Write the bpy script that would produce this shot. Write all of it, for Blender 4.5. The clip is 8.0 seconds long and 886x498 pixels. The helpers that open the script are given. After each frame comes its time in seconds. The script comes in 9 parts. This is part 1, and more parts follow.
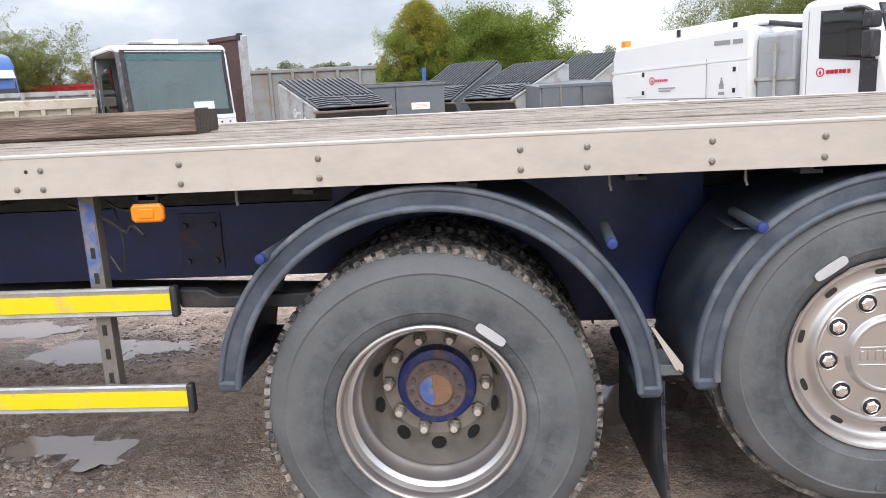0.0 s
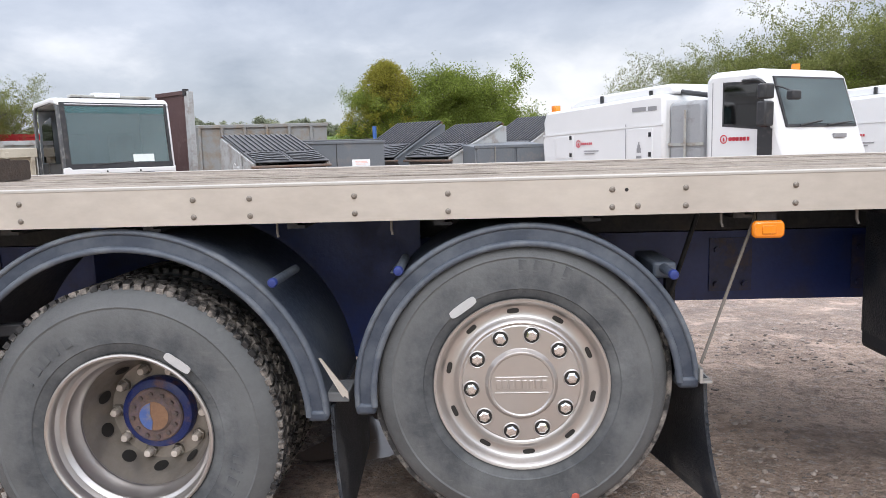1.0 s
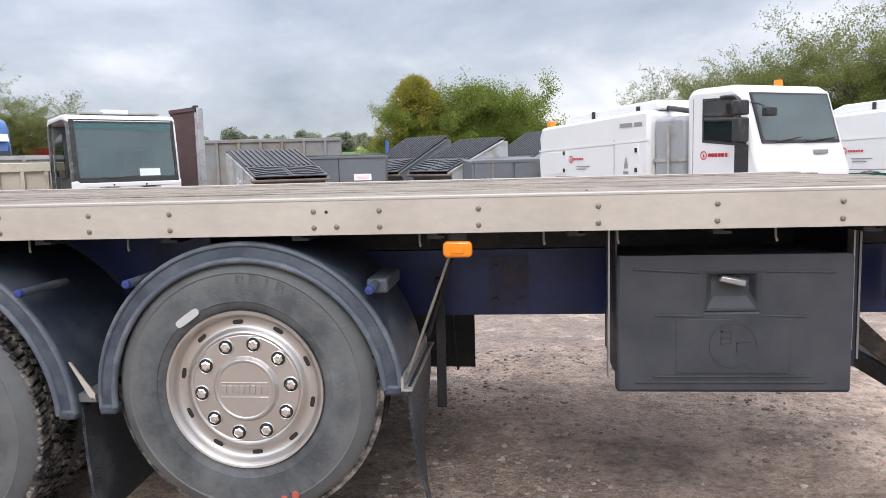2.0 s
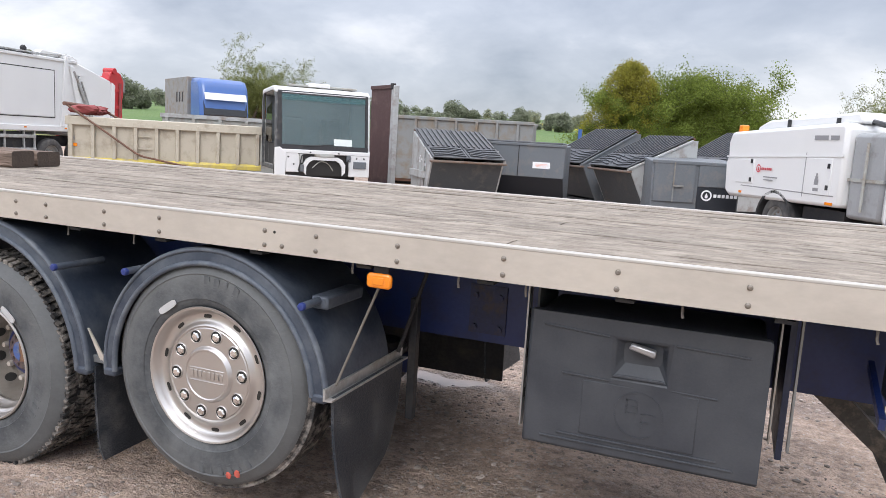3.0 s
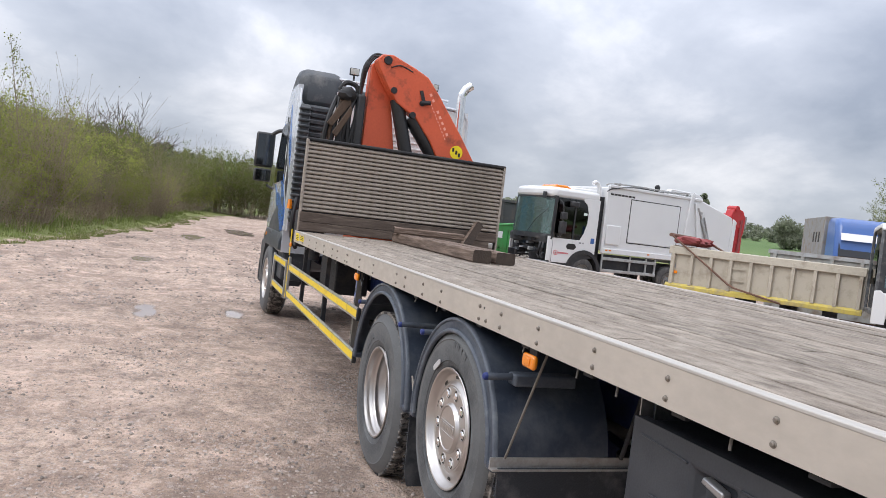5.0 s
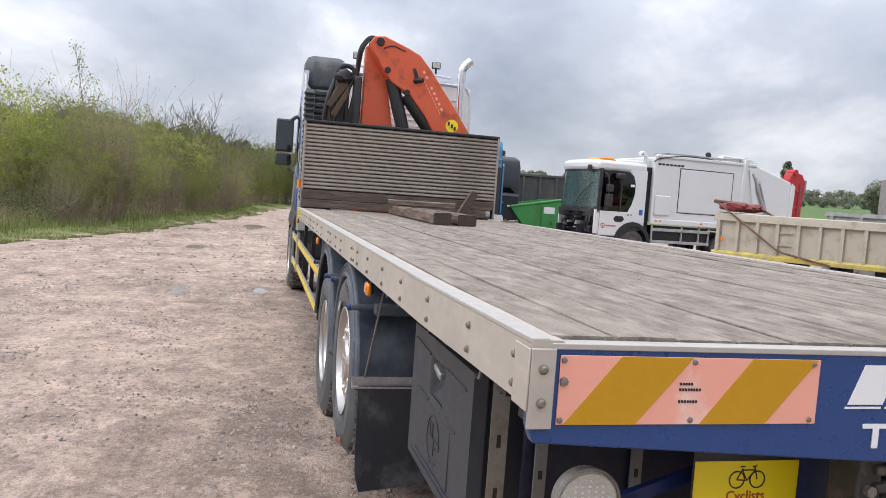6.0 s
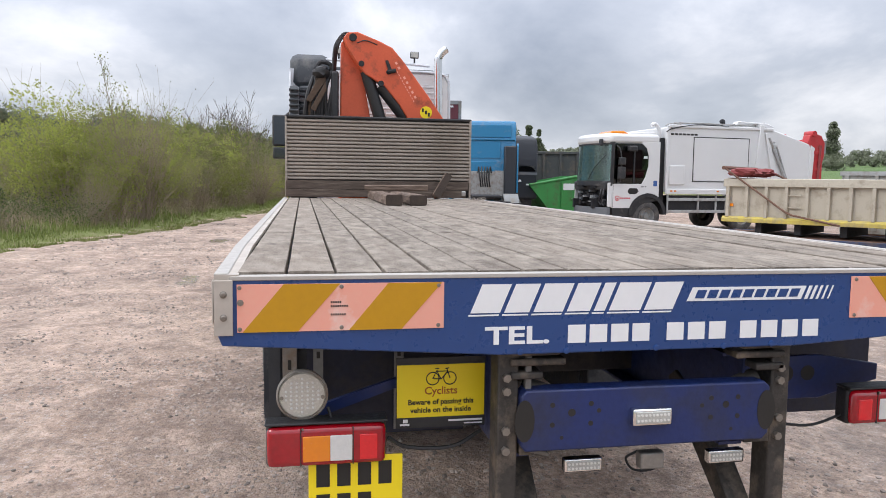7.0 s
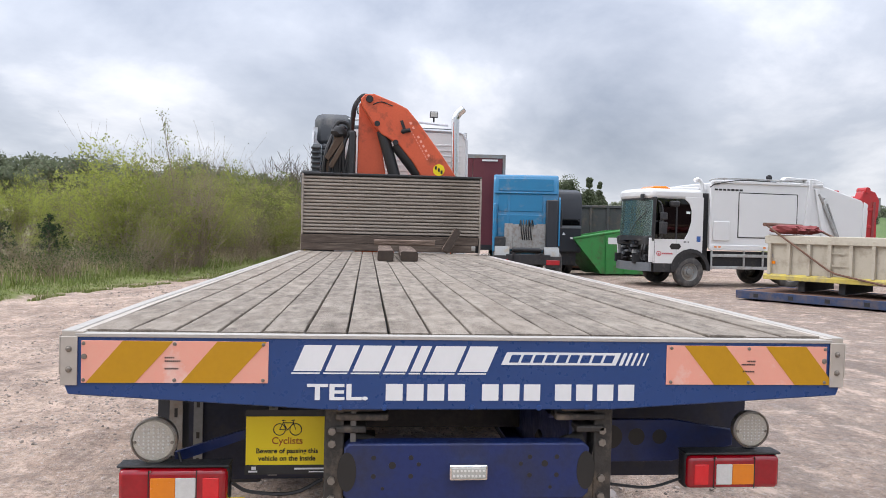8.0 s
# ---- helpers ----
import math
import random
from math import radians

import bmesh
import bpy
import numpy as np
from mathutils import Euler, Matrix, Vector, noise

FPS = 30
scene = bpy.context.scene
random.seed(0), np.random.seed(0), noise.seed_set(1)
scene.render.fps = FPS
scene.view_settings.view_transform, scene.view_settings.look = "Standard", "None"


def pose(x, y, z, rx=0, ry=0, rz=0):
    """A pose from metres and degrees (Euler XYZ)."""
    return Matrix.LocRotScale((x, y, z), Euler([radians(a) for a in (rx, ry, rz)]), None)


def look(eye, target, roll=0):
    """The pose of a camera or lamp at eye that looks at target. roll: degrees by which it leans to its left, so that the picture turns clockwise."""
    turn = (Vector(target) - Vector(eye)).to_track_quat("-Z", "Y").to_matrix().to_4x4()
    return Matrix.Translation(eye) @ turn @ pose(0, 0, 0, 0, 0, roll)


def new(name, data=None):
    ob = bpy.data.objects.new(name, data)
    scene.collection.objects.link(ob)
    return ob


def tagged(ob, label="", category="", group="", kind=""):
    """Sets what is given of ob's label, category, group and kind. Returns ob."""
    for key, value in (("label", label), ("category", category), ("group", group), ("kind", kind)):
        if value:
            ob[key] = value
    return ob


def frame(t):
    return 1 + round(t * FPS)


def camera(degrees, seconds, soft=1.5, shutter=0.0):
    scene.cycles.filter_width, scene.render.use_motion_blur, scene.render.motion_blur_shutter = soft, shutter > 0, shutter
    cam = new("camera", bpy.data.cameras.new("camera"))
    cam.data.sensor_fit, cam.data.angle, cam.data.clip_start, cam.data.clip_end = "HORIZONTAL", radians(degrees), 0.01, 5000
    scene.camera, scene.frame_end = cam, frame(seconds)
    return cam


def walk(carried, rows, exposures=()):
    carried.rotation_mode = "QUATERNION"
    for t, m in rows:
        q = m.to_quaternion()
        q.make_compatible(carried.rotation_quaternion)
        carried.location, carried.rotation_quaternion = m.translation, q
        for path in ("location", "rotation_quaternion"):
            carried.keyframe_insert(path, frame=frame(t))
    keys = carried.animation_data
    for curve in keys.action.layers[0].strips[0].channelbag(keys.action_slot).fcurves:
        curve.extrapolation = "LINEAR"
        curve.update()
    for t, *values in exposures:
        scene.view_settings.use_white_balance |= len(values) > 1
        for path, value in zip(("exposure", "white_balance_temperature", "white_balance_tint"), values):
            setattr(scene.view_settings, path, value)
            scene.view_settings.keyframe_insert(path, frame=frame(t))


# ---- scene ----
cam = camera(61.5, 8.0, 0.8)
PATH = [
    (0, (0.231, -2.104, 1.485), (0.077, -0.153, 1.074), -2.9),
    (0.5, (0.686, -2.265, 1.477), (0.582, -0.292, 1.166), -1.9),
    (1, (1.197, -2.374, 1.457), (1.116, -0.394, 1.193), -1.6),
    (1.5, (1.763, -2.457, 1.467), (1.66, -0.475, 1.226), -2.4),
    (1.7, (1.992, -2.518, 1.453), (1.864, -0.536, 1.219), -2.5),
    (2.8, (3.161, -2.456, 1.651), (2.585, -0.556, 1.411), 3.1),
    (3, (3.335, -2.407, 1.706), (2.609, -0.566, 1.416), 3.4),
    (3.5, (3.718, -2.238, 1.734), (2.553, -0.647, 1.398), 3.3),
    (4, (4.021, -2.034, 1.777), (2.408, -0.865, 1.596), 3.3),
    (4.5, (4.364, -1.74, 1.756), (2.552, -0.896, 1.677), 4.6),
    (4.7, (4.507, -1.585, 1.723), (2.662, -0.817, 1.65), 5.8),
    (5.8, (5.217, -0.615, 1.61), (3.29, -0.091, 1.498), 5.2),
    (6, (5.404, -0.472, 1.603), (3.469, 0.014, 1.467), 4.1),
    (6.5, (5.845, -0.109, 1.588), (3.898, 0.31, 1.405), 1.8),
    (7, (6.181, 0.25, 1.616), (4.224, 0.619, 1.432), 0.7),
    (7.5, (6.38, 0.617, 1.674), (4.406, 0.916, 1.553), 1.2),
    (8, (6.515, 0.933, 1.697), (4.526, 1.137, 1.645), 1.4),
]
# the picture darkens a little as more sky comes into view
walk(cam, [(t, look(eye, target, roll)) for t, eye, target, roll in PATH],
     [(0.0, .62, 6400, 11), (0.6, .43, 6400, 11), (1.5, .42, 6400, 11), (3.0, .40, 6400, 11), (3.5, .40, 6400, 11), (4.0, .31, 6400, 11), (4.6, .11, 6400, 11), (6.0, .13, 6400, 11), (8.0, .18, 6400, 11)])

# ---- world, sun, exposure ----
world = bpy.data.worlds.new("overcast_sky")
scene.world = world
world.use_nodes = True
wn, wl = world.node_tree.nodes, world.node_tree.links
wn.clear()
SUN_EL, SUN_AZ = 40.0, 176.0


def wnode(kind, **values):
    n = wn.new(kind)
    for k, v in values.items():
        n.inputs[k].default_value = v
    return n


sky = wn.new("ShaderNodeTexSky")
sky.sky_type = "NISHITA"
sky.sun_disc = False
sky.sun_elevation, sky.sun_rotation = radians(SUN_EL), radians(SUN_AZ)
coord = wn.new("ShaderNodeTexCoord")
sep = wn.new("ShaderNodeSeparateXYZ")
wl.new(coord.outputs["Generated"], sep.inputs[0])
# cloud sheet: direction divided by its height, so that clouds crowd together at the horizon
lift = wn.new("ShaderNodeMath"); lift.operation = "MAXIMUM"; lift.inputs[1].default_value = 0.0
wl.new(sep.outputs["Z"], lift.inputs[0])
lift2 = wn.new("ShaderNodeMath"); lift2.operation = "ADD"; lift2.inputs[1].default_value = 0.42
wl.new(lift.outputs[0], lift2.inputs[0])
div = wn.new("ShaderNodeVectorMath"); div.operation = "DIVIDE"
comb = wn.new("ShaderNodeCombineXYZ")
for i in range(3):
    wl.new(lift2.outputs[0], comb.inputs[i])
wl.new(coord.outputs["Generated"], div.inputs[0])
wl.new(comb.outputs[0], div.inputs[1])
clouds = wnode("ShaderNodeTexNoise", Scale=1.7, Detail=7.0, Roughness=0.55, Distortion=0.2)
drift = wn.new("ShaderNodeVectorMath"); drift.operation = "ADD"; drift.inputs[1].default_value = (3.4, 7.9, 1.3)
wl.new(div.outputs[0], drift.inputs[0])
wl.new(drift.outputs[0], clouds.inputs["Vector"])
patches = wnode("ShaderNodeTexNoise", Scale=0.6, Detail=3.0, Roughness=0.5)
wl.new(drift.outputs[0], patches.inputs["Vector"])
both = wn.new("ShaderNodeMath"); both.operation = "MULTIPLY_ADD"; both.inputs[1].default_value = 0.45
wl.new(patches.outputs["Fac"], both.inputs[0])
half = wn.new("ShaderNodeMath"); half.operation = "MULTIPLY"; half.inputs[1].default_value = 0.55
wl.new(clouds.outputs["Fac"], half.inputs[0])
wl.new(half.outputs[0], both.inputs[2])
ramp = wn.new("ShaderNodeValToRGB")
wl.new(both.outputs[0], ramp.inputs[0])
ramp.color_ramp.elements[0].position, ramp.color_ramp.elements[0].color = 0.39, (0.30, 0.33, 0.395, 1)
ramp.color_ramp.elements[1].position, ramp.color_ramp.elements[1].color = 0.60, (0.82, 0.815, 0.84, 1)
mid = ramp.color_ramp.elements.new(0.5)
mid.color = (0.48, 0.505, 0.565, 1)
# overcast skies are brighter towards the zenith
zen = wn.new("ShaderNodeMapRange")
zen.inputs["From Min"].default_value, zen.inputs["From Max"].default_value = 0.12, 0.9
zen.inputs["To Min"].default_value, zen.inputs["To Max"].default_value = 1.0, 3.4
wl.new(sep.outputs["Z"], zen.inputs["Value"])
# the cloud sheet is thinner to the west than to the north
thin = wn.new("ShaderNodeVectorMath"); thin.operation = "DOT_PRODUCT"; thin.inputs[1].default_value = (-0.11, -0.12, 0.0)
wl.new(coord.outputs["Generated"], thin.inputs[0])
thin2 = wn.new("ShaderNodeMath"); thin2.operation = "ADD"; thin2.inputs[1].default_value = 0.98
wl.new(thin.outputs["Value"], thin2.inputs[0])
lum = wn.new("ShaderNodeMath"); lum.operation = "MULTIPLY"
wl.new(zen.outputs[0], lum.inputs[0]); wl.new(thin2.outputs[0], lum.inputs[1])
scl = wn.new("ShaderNodeVectorMath"); scl.operation = "SCALE"
wl.new(ramp.outputs[0], scl.inputs[0])
wl.new(lum.outputs[0], scl.inputs["Scale"])
bg_cloud, bg_sky = wn.new("ShaderNodeBackground"), wn.new("ShaderNodeBackground")
wl.new(scl.outputs[0], bg_cloud.inputs["Color"])
bg_cloud.inputs["Strength"].default_value = 1.12
wl.new(sky.outputs[0], bg_sky.inputs["Color"])
bg_sky.inputs["Strength"].default_value = 0.10
mixw = wnode("ShaderNodeMixShader", Fac=0.86)
wl.new(bg_sky.outputs[0], mixw.inputs[1])
wl.new(bg_cloud.outputs[0], mixw.inputs[2])
wout = wn.new("ShaderNodeOutputWorld")
wl.new(mixw.outputs[0], wout.inputs["Surface"])

sun_data = bpy.data.lights.new("sun", "SUN")
sun_data.energy, sun_data.angle, sun_data.color = 1.0, radians(24), (1.0, 0.96, 0.9)
sun_ob = new("sun", sun_data)
sa, se = radians(SUN_AZ), radians(SUN_EL)
sun_ob.matrix_world = look((30 * math.sin(sa) * math.cos(se), 30 * math.cos(sa) * math.cos(se), 30 * math.sin(se)), (0, 0, 0))


# ---- mesh helpers ----
def link_mesh(name, bm, material, smooth=35):
    me = bpy.data.meshes.new(name)
    bmesh.ops.recalc_face_normals(bm, faces=bm.faces)
    bm.to_mesh(me)
    bm.free()
    for m in material if isinstance(material, (list, tuple)) else [material]:
        me.materials.append(m)
    if smooth:
        me.shade_smooth()
        me.set_sharp_from_angle(angle=radians(smooth))
    return me


def part(name, bm, material, parent, label="", bevel=0.0, smooth=35, at=None):
    """One mesh object under a thing or a part."""
    ob = new(name, link_mesh(name, bm, material, smooth))
    ob.parent = parent
    if at is not None:
        ob.matrix_basis = at
    if bevel:
        mod = ob.modifiers.new("edges", "BEVEL")
        mod.width, mod.segments, mod.limit_method, mod.angle_limit = bevel, 2, "ANGLE", radians(50)
    if label:
        tagged(ob, label)
    return ob


def piece(name, me, parent, m):
    """A repeat that shares mesh data."""
    ob = new(name, me)
    ob.parent = parent
    ob.matrix_basis = m
    return ob


def thing(name, m, label, category, group=""):
    ob = new(name)
    ob.empty_display_size = 0.2
    ob.matrix_basis = m
    return tagged(ob, label, category, group)


def solo(name, bm, material, label, category, group="", kind="", bevel=0.0, smooth=35, at=None):
    ob = part(name, bm, material, None, "", bevel, smooth, at)
    return tagged(ob, label, category, group, kind)


def nb():
    return bmesh.new()


def box(bm, a, b, mi=0, m=None):
    x0, y0, z0 = a
    x1, y1, z1 = b
    co = [(x, y, z) for x in (x0, x1) for y in (y0, y1) for z in (z0, z1)]
    vs = [bm.verts.new(m @ Vector(c) if m else c) for c in co]
    for f in ((0, 1, 3, 2), (4, 6, 7, 5), (0, 4, 5, 1), (2, 3, 7, 6), (0, 2, 6, 4), (1, 5, 7, 3)):
        bm.faces.new([vs[i] for i in f]).material_index = mi
    return bm


def bx(*args, **kw):
    return box(nb(), *args, **kw)


def prism(bm, pts, axis, a, b, mi=0):
    """A polygon in the plane across axis, drawn out from a to b. pts in the other two axes' order."""
    def co(p, h):
        return {"x": (h, p[0], p[1]), "y": (p[0], h, p[1]), "z": (p[0], p[1], h)}[axis]
    lo, hi = [bm.verts.new(co(p, a)) for p in pts], [bm.verts.new(co(p, b)) for p in pts]
    bm.faces.new(lo).material_index = mi
    bm.faces.new(hi[::-1]).material_index = mi
    n = len(pts)
    for i in range(n):
        bm.faces.new((lo[i], hi[i], hi[(i + 1) % n], lo[(i + 1) % n])).material_index = mi
    return bm


def px(*args, **kw):
    return prism(nb(), *args, **kw)


def frame_of(p0, p1):
    d = (Vector(p1) - Vector(p0)).normalized()
    u = d.orthogonal().normalized()
    return d, u, d.cross(u)


def cyl(bm, p0, p1, r0, r1=None, n=16, mi=0, caps=True):
    r1 = r0 if r1 is None else r1
    d, u, v = frame_of(p0, p1)
    rings = []
    for p, r in ((p0, r0), (p1, r1)):
        rings.append([bm.verts.new(Vector(p) + r * (math.cos(2 * math.pi * i / n) * u + math.sin(2 * math.pi * i / n) * v)) for i in range(n)])
    for i in range(n):
        bm.faces.new((rings[0][i], rings[0][(i + 1) % n], rings[1][(i + 1) % n], rings[1][i])).material_index = mi
    if caps:
        bm.faces.new(rings[0][::-1]).material_index = mi
        bm.faces.new(rings[1]).material_index = mi
    return bm


def cx(*args, **kw):
    return cyl(nb(), *args, **kw)


def tube(bm, pts, r, n=8, mi=0):
    """A round bar along a line of points; r may be one radius or one for each point."""
    pts = [Vector(p) for p in pts]
    rs = r if isinstance(r, (list, tuple)) else [r] * len(pts)
    rings, up = [], None
    for i, p in enumerate(pts):
        d = (pts[min(i + 1, len(pts) - 1)] - pts[max(i - 1, 0)]).normalized()
        up = d.orthogonal().normalized() if up is None else (up - d * up.dot(d)).normalized()
        v = d.cross(up)
        rings.append([bm.verts.new(p + rs[i] * (math.cos(2 * math.pi * k / n) * up + math.sin(2 * math.pi * k / n) * v)) for k in range(n)])
    for a, b in zip(rings, rings[1:]):
        for k in range(n):
            bm.faces.new((a[k], a[(k + 1) % n], b[(k + 1) % n], b[k])).material_index = mi
    bm.faces.new(rings[0][::-1]).material_index = mi
    bm.faces.new(rings[-1]).material_index = mi
    return bm


def tx(*args, **kw):
    return tube(nb(), *args, **kw)


def curve(pts, steps=6):
    """Points of a smooth line through pts."""
    p = [Vector(q) for q in pts]
    p = [2 * p[0] - p[1]] + p + [2 * p[-1] - p[-2]]
    out = []
    for i in range(1, len(p) - 2):
        for k in range(steps):
            t = k / steps
            a, b, c, d = p[i - 1], p[i], p[i + 1], p[i + 2]
            out.append(0.5 * ((2 * b) + (c - a) * t + (2 * a - 5 * b + 4 * c - d) * t * t + (3 * b - a - 3 * c + d) * t ** 3))
    return out + [p[-2]]


def lathe(bm, prof, n=48, mi=0, closed=False):
    """A profile of (radius, depth) turned round the y axis."""
    rings = []
    for r, h in prof:
        if r < 1e-5:
            rings.append([bm.verts.new((0, h, 0))])
        else:
            rings.append([bm.verts.new((r * math.cos(2 * math.pi * i / n), h, r * math.sin(2 * math.pi * i / n))) for i in range(n)])
    pairs = list(zip(rings, rings[1:]))
    if closed:
        pairs.append((rings[-1], rings[0]))
    for a, b in pairs:
        for i in range(n):
            j = (i + 1) % n
            if len(a) == 1:
                f = (a[0], b[i], b[j])
            elif len(b) == 1:
                f = (a[i], a[j], b[0])
            else:
                f = (a[i], a[j], b[j], b[i])
            bm.faces.new(f).material_index = mi
    return bm


def lx(*args, **kw):
    return lathe(nb(), *args, **kw)


def strip(bm, section, path, mi=0, closed=True):
    """Sweeps a section given by path(i) -> list of points, one list a station."""
    rings = [[bm.verts.new(p) for p in pts] for pts in path]
    n = len(rings[0])
    for a, b in zip(rings, rings[1:]):
        for k in range(n if closed else n - 1):
            bm.faces.new((a[k], a[(k + 1) % n], b[(k + 1) % n], b[k])).material_index = mi
    if closed:
        bm.faces.new(rings[0][::-1]).material_index = mi
        bm.faces.new(rings[-1]).material_index = mi
    return bm


def blob(bm, c, r, seed, n=6, m=5, squash=(1, 1, 1), rough=0.25, mi=0):
    """A small uneven lump."""
    rnd = random.Random(seed)
    rings = []
    for j in range(m + 1):
        th = math.pi * j / m
        if j in (0, m):
            rings.append([bm.verts.new((c[0], c[1], c[2] + r * squash[2] * math.cos(th)))])
            continue
        ring = []
        for i in range(n):
            ph = 2 * math.pi * i / n + 0.4 * j
            k = r * (1 + rough * (rnd.random() - 0.5) * 2)
            ring.append(bm.verts.new((c[0] + k * squash[0] * math.sin(th) * math.cos(ph), c[1] + k * squash[1] * math.sin(th) * math.sin(ph), c[2] + k * squash[2] * math.cos(th))))
        rings.append(ring)
    for a, b in zip(rings, rings[1:]):
        for i in range(n):
            j = (i + 1) % n
            if len(a) == 1:
                bm.faces.new((a[0], b[i], b[j])).material_index = mi
            elif len(b) == 1:
                bm.faces.new((a[i], a[j], b[0])).material_index = mi
            else:
                bm.faces.new((a[i], a[j], b[j], b[i])).material_index = mi
    return bm


def words(text, size, m, material, parent, name="lettering", depth=0.001, bold=0.0, label=""):
    """Raised lettering in the built-in font; m puts the text's x and y axes where they belong."""
    cu = bpy.data.curves.new(name, "FONT")
    cu.body, cu.size, cu.extrude, cu.offset, cu.align_x = text, size, depth, bold, "CENTER"
    cu.resolution_u = 3
    tmp = bpy.data.objects.new(name, cu)
    scene.collection.objects.link(tmp)
    me = bpy.data.meshes.new_from_object(tmp.evaluated_get(bpy.context.evaluated_depsgraph_get()))
    bpy.data.objects.remove(tmp)
    me.materials.clear()
    me.materials.append(material)
    ob = new(name, me)
    ob.parent = parent
    ob.matrix_basis = m
    if label:
        tagged(ob, label)
    return ob


# ---- materials ----
def mat(name, base, rough=0.5, metal=0.0, second=None, broad=2.5, fine=45.0, mix=0.5, bump=0.05, dirt=None, amount=0.0, dirt_scale=5.0,
        stretch=(1, 1, 1), island=0.0, coat=0.0, edge=0.12, bump_scale=None, spec=0.5, per_object=0.0):
    """A surface with broad and fine variation, dirt patches and a fine relief, in metres."""
    m = bpy.data.materials.new(name)
    m.use_nodes = True
    nt = m.node_tree
    n, l = nt.nodes, nt.links
    bsdf = n["Principled BSDF"]
    tc = n.new("ShaderNodeTexCoord")
    mp = n.new("ShaderNodeMapping")
    mp.inputs["Scale"].default_value = stretch
    l.new(tc.outputs["Object"], mp.inputs["Vector"])
    vec = mp.outputs[0]

    def tex(scale, detail=4.0, ro=0.55):
        t = n.new("ShaderNodeTexNoise")
        t.inputs["Scale"].default_value, t.inputs["Detail"].default_value, t.inputs["Roughness"].default_value = scale, detail, ro
        l.new(vec, t.inputs["Vector"])
        return t.outputs["Fac"]

    def rng(src, lo, hi, a=0.0, b=1.0):
        r = n.new("ShaderNodeMapRange")
        for key, v in zip(("From Min", "From Max", "To Min", "To Max"), (lo, hi, a, b)):
            r.inputs[key].default_value = v
        l.new(src, r.inputs["Value"])
        return r.outputs[0]

    def blend(a, b, fac):
        x = n.new("ShaderNodeMix")
        x.data_type = "RGBA"
        for sock, v in ((x.inputs[6], a), (x.inputs[7], b), (x.inputs[0], fac)):
            if isinstance(v, tuple):
                sock.default_value = (*v, 1) if len(v) == 3 else v
            elif isinstance(v, float):
                sock.default_value = v
            else:
                l.new(v, sock)
        return x.outputs[2]

    second = second or tuple(c * 0.72 for c in base)
    b1, f1 = tex(broad), tex(fine, 3.0)
    fac = n.new("ShaderNodeMath"); fac.operation = "MULTIPLY_ADD"; fac.inputs[1].default_value = 0.55
    l.new(b1, fac.inputs[0])
    f2 = n.new("ShaderNodeMath"); f2.operation = "MULTIPLY"; f2.inputs[1].default_value = 0.45
    l.new(f1, f2.inputs[0])
    l.new(f2.outputs[0], fac.inputs[2])
    col = blend(base, second, rng(fac.outputs[0], 0.5 - 0.2, 0.5 + 0.2, 0.0, mix))
    if per_object or island:
        if per_object:
            oi = n.new("ShaderNodeObjectInfo").outputs["Random"]
        else:
            oi = n.new("ShaderNodeNewGeometry").outputs["Random Per Island"]
        k = per_object or island
        hs = n.new("ShaderNodeHueSaturation")
        l.new(rng(oi, 0, 1, 1 - k, 1 + k), hs.inputs["Value"])
        l.new(col, hs.inputs["Color"])
        col = hs.outputs[0]
    ro = rng(f1, 0.3, 0.7, max(0.02, rough - 0.08), min(1.0, rough + 0.08))
    if dirt and amount:
        d = rng(tex(dirt_scale, 6.0, 0.65), 0.72 - amount * 0.6 - edge, 0.72 - amount * 0.6 + edge)
        col = blend(col, dirt, d)
        r2 = n.new("ShaderNodeMix")
        l.new(d, r2.inputs[0]); l.new(ro, r2.inputs[2]); r2.inputs[3].default_value = 0.85
        ro = r2.outputs[0]
        if metal:
            l.new(rng(d, 0, 1, metal, 0.0), bsdf.inputs["Metallic"])
    elif metal:
        bsdf.inputs["Metallic"].default_value = metal
    l.new(col, bsdf.inputs["Base Color"])
    l.new(ro, bsdf.inputs["Roughness"])
    bsdf.inputs["Coat Weight"].default_value = coat
    bsdf.inputs["Specular IOR Level"].default_value = spec
    if bump:
        bp = n.new("ShaderNodeBump")
        bp.inputs["Strength"].default_value, bp.inputs["Distance"].default_value = min(1.0, bump * 4), 0.01
        l.new(tex(bump_scale, 5.0, 0.6) if bump_scale else f1, bp.inputs["Height"])
        l.new(bp.outputs[0], bsdf.inputs["Normal"])
    return m


def glass(name, tint=(0.6, 0.7, 0.7), rough=0.03, alpha=0.35):
    """Thin tinted glass: a glossy sheet that lets part of the light through."""
    m = bpy.data.materials.new(name)
    m.use_nodes = True
    n, l = m.node_tree.nodes, m.node_tree.links
    out = n["Material Output"]
    n.remove(n["Principled BSDF"])
    tr, gl, mx, fr = n.new("ShaderNodeBsdfTransparent"), n.new("ShaderNodeBsdfGlossy"), n.new("ShaderNodeMixShader"), n.new("ShaderNodeFresnel")
    tr.inputs["Color"].default_value = (*tint, 1)
    gl.inputs["Roughness"].default_value = rough
    fr.inputs["IOR"].default_value = 1.5 + alpha
    l.new(fr.outputs[0], mx.inputs[0]); l.new(tr.outputs[0], mx.inputs[1]); l.new(gl.outputs[0], mx.inputs[2])
    l.new(mx.outputs[0], out.inputs["Surface"])
    return m


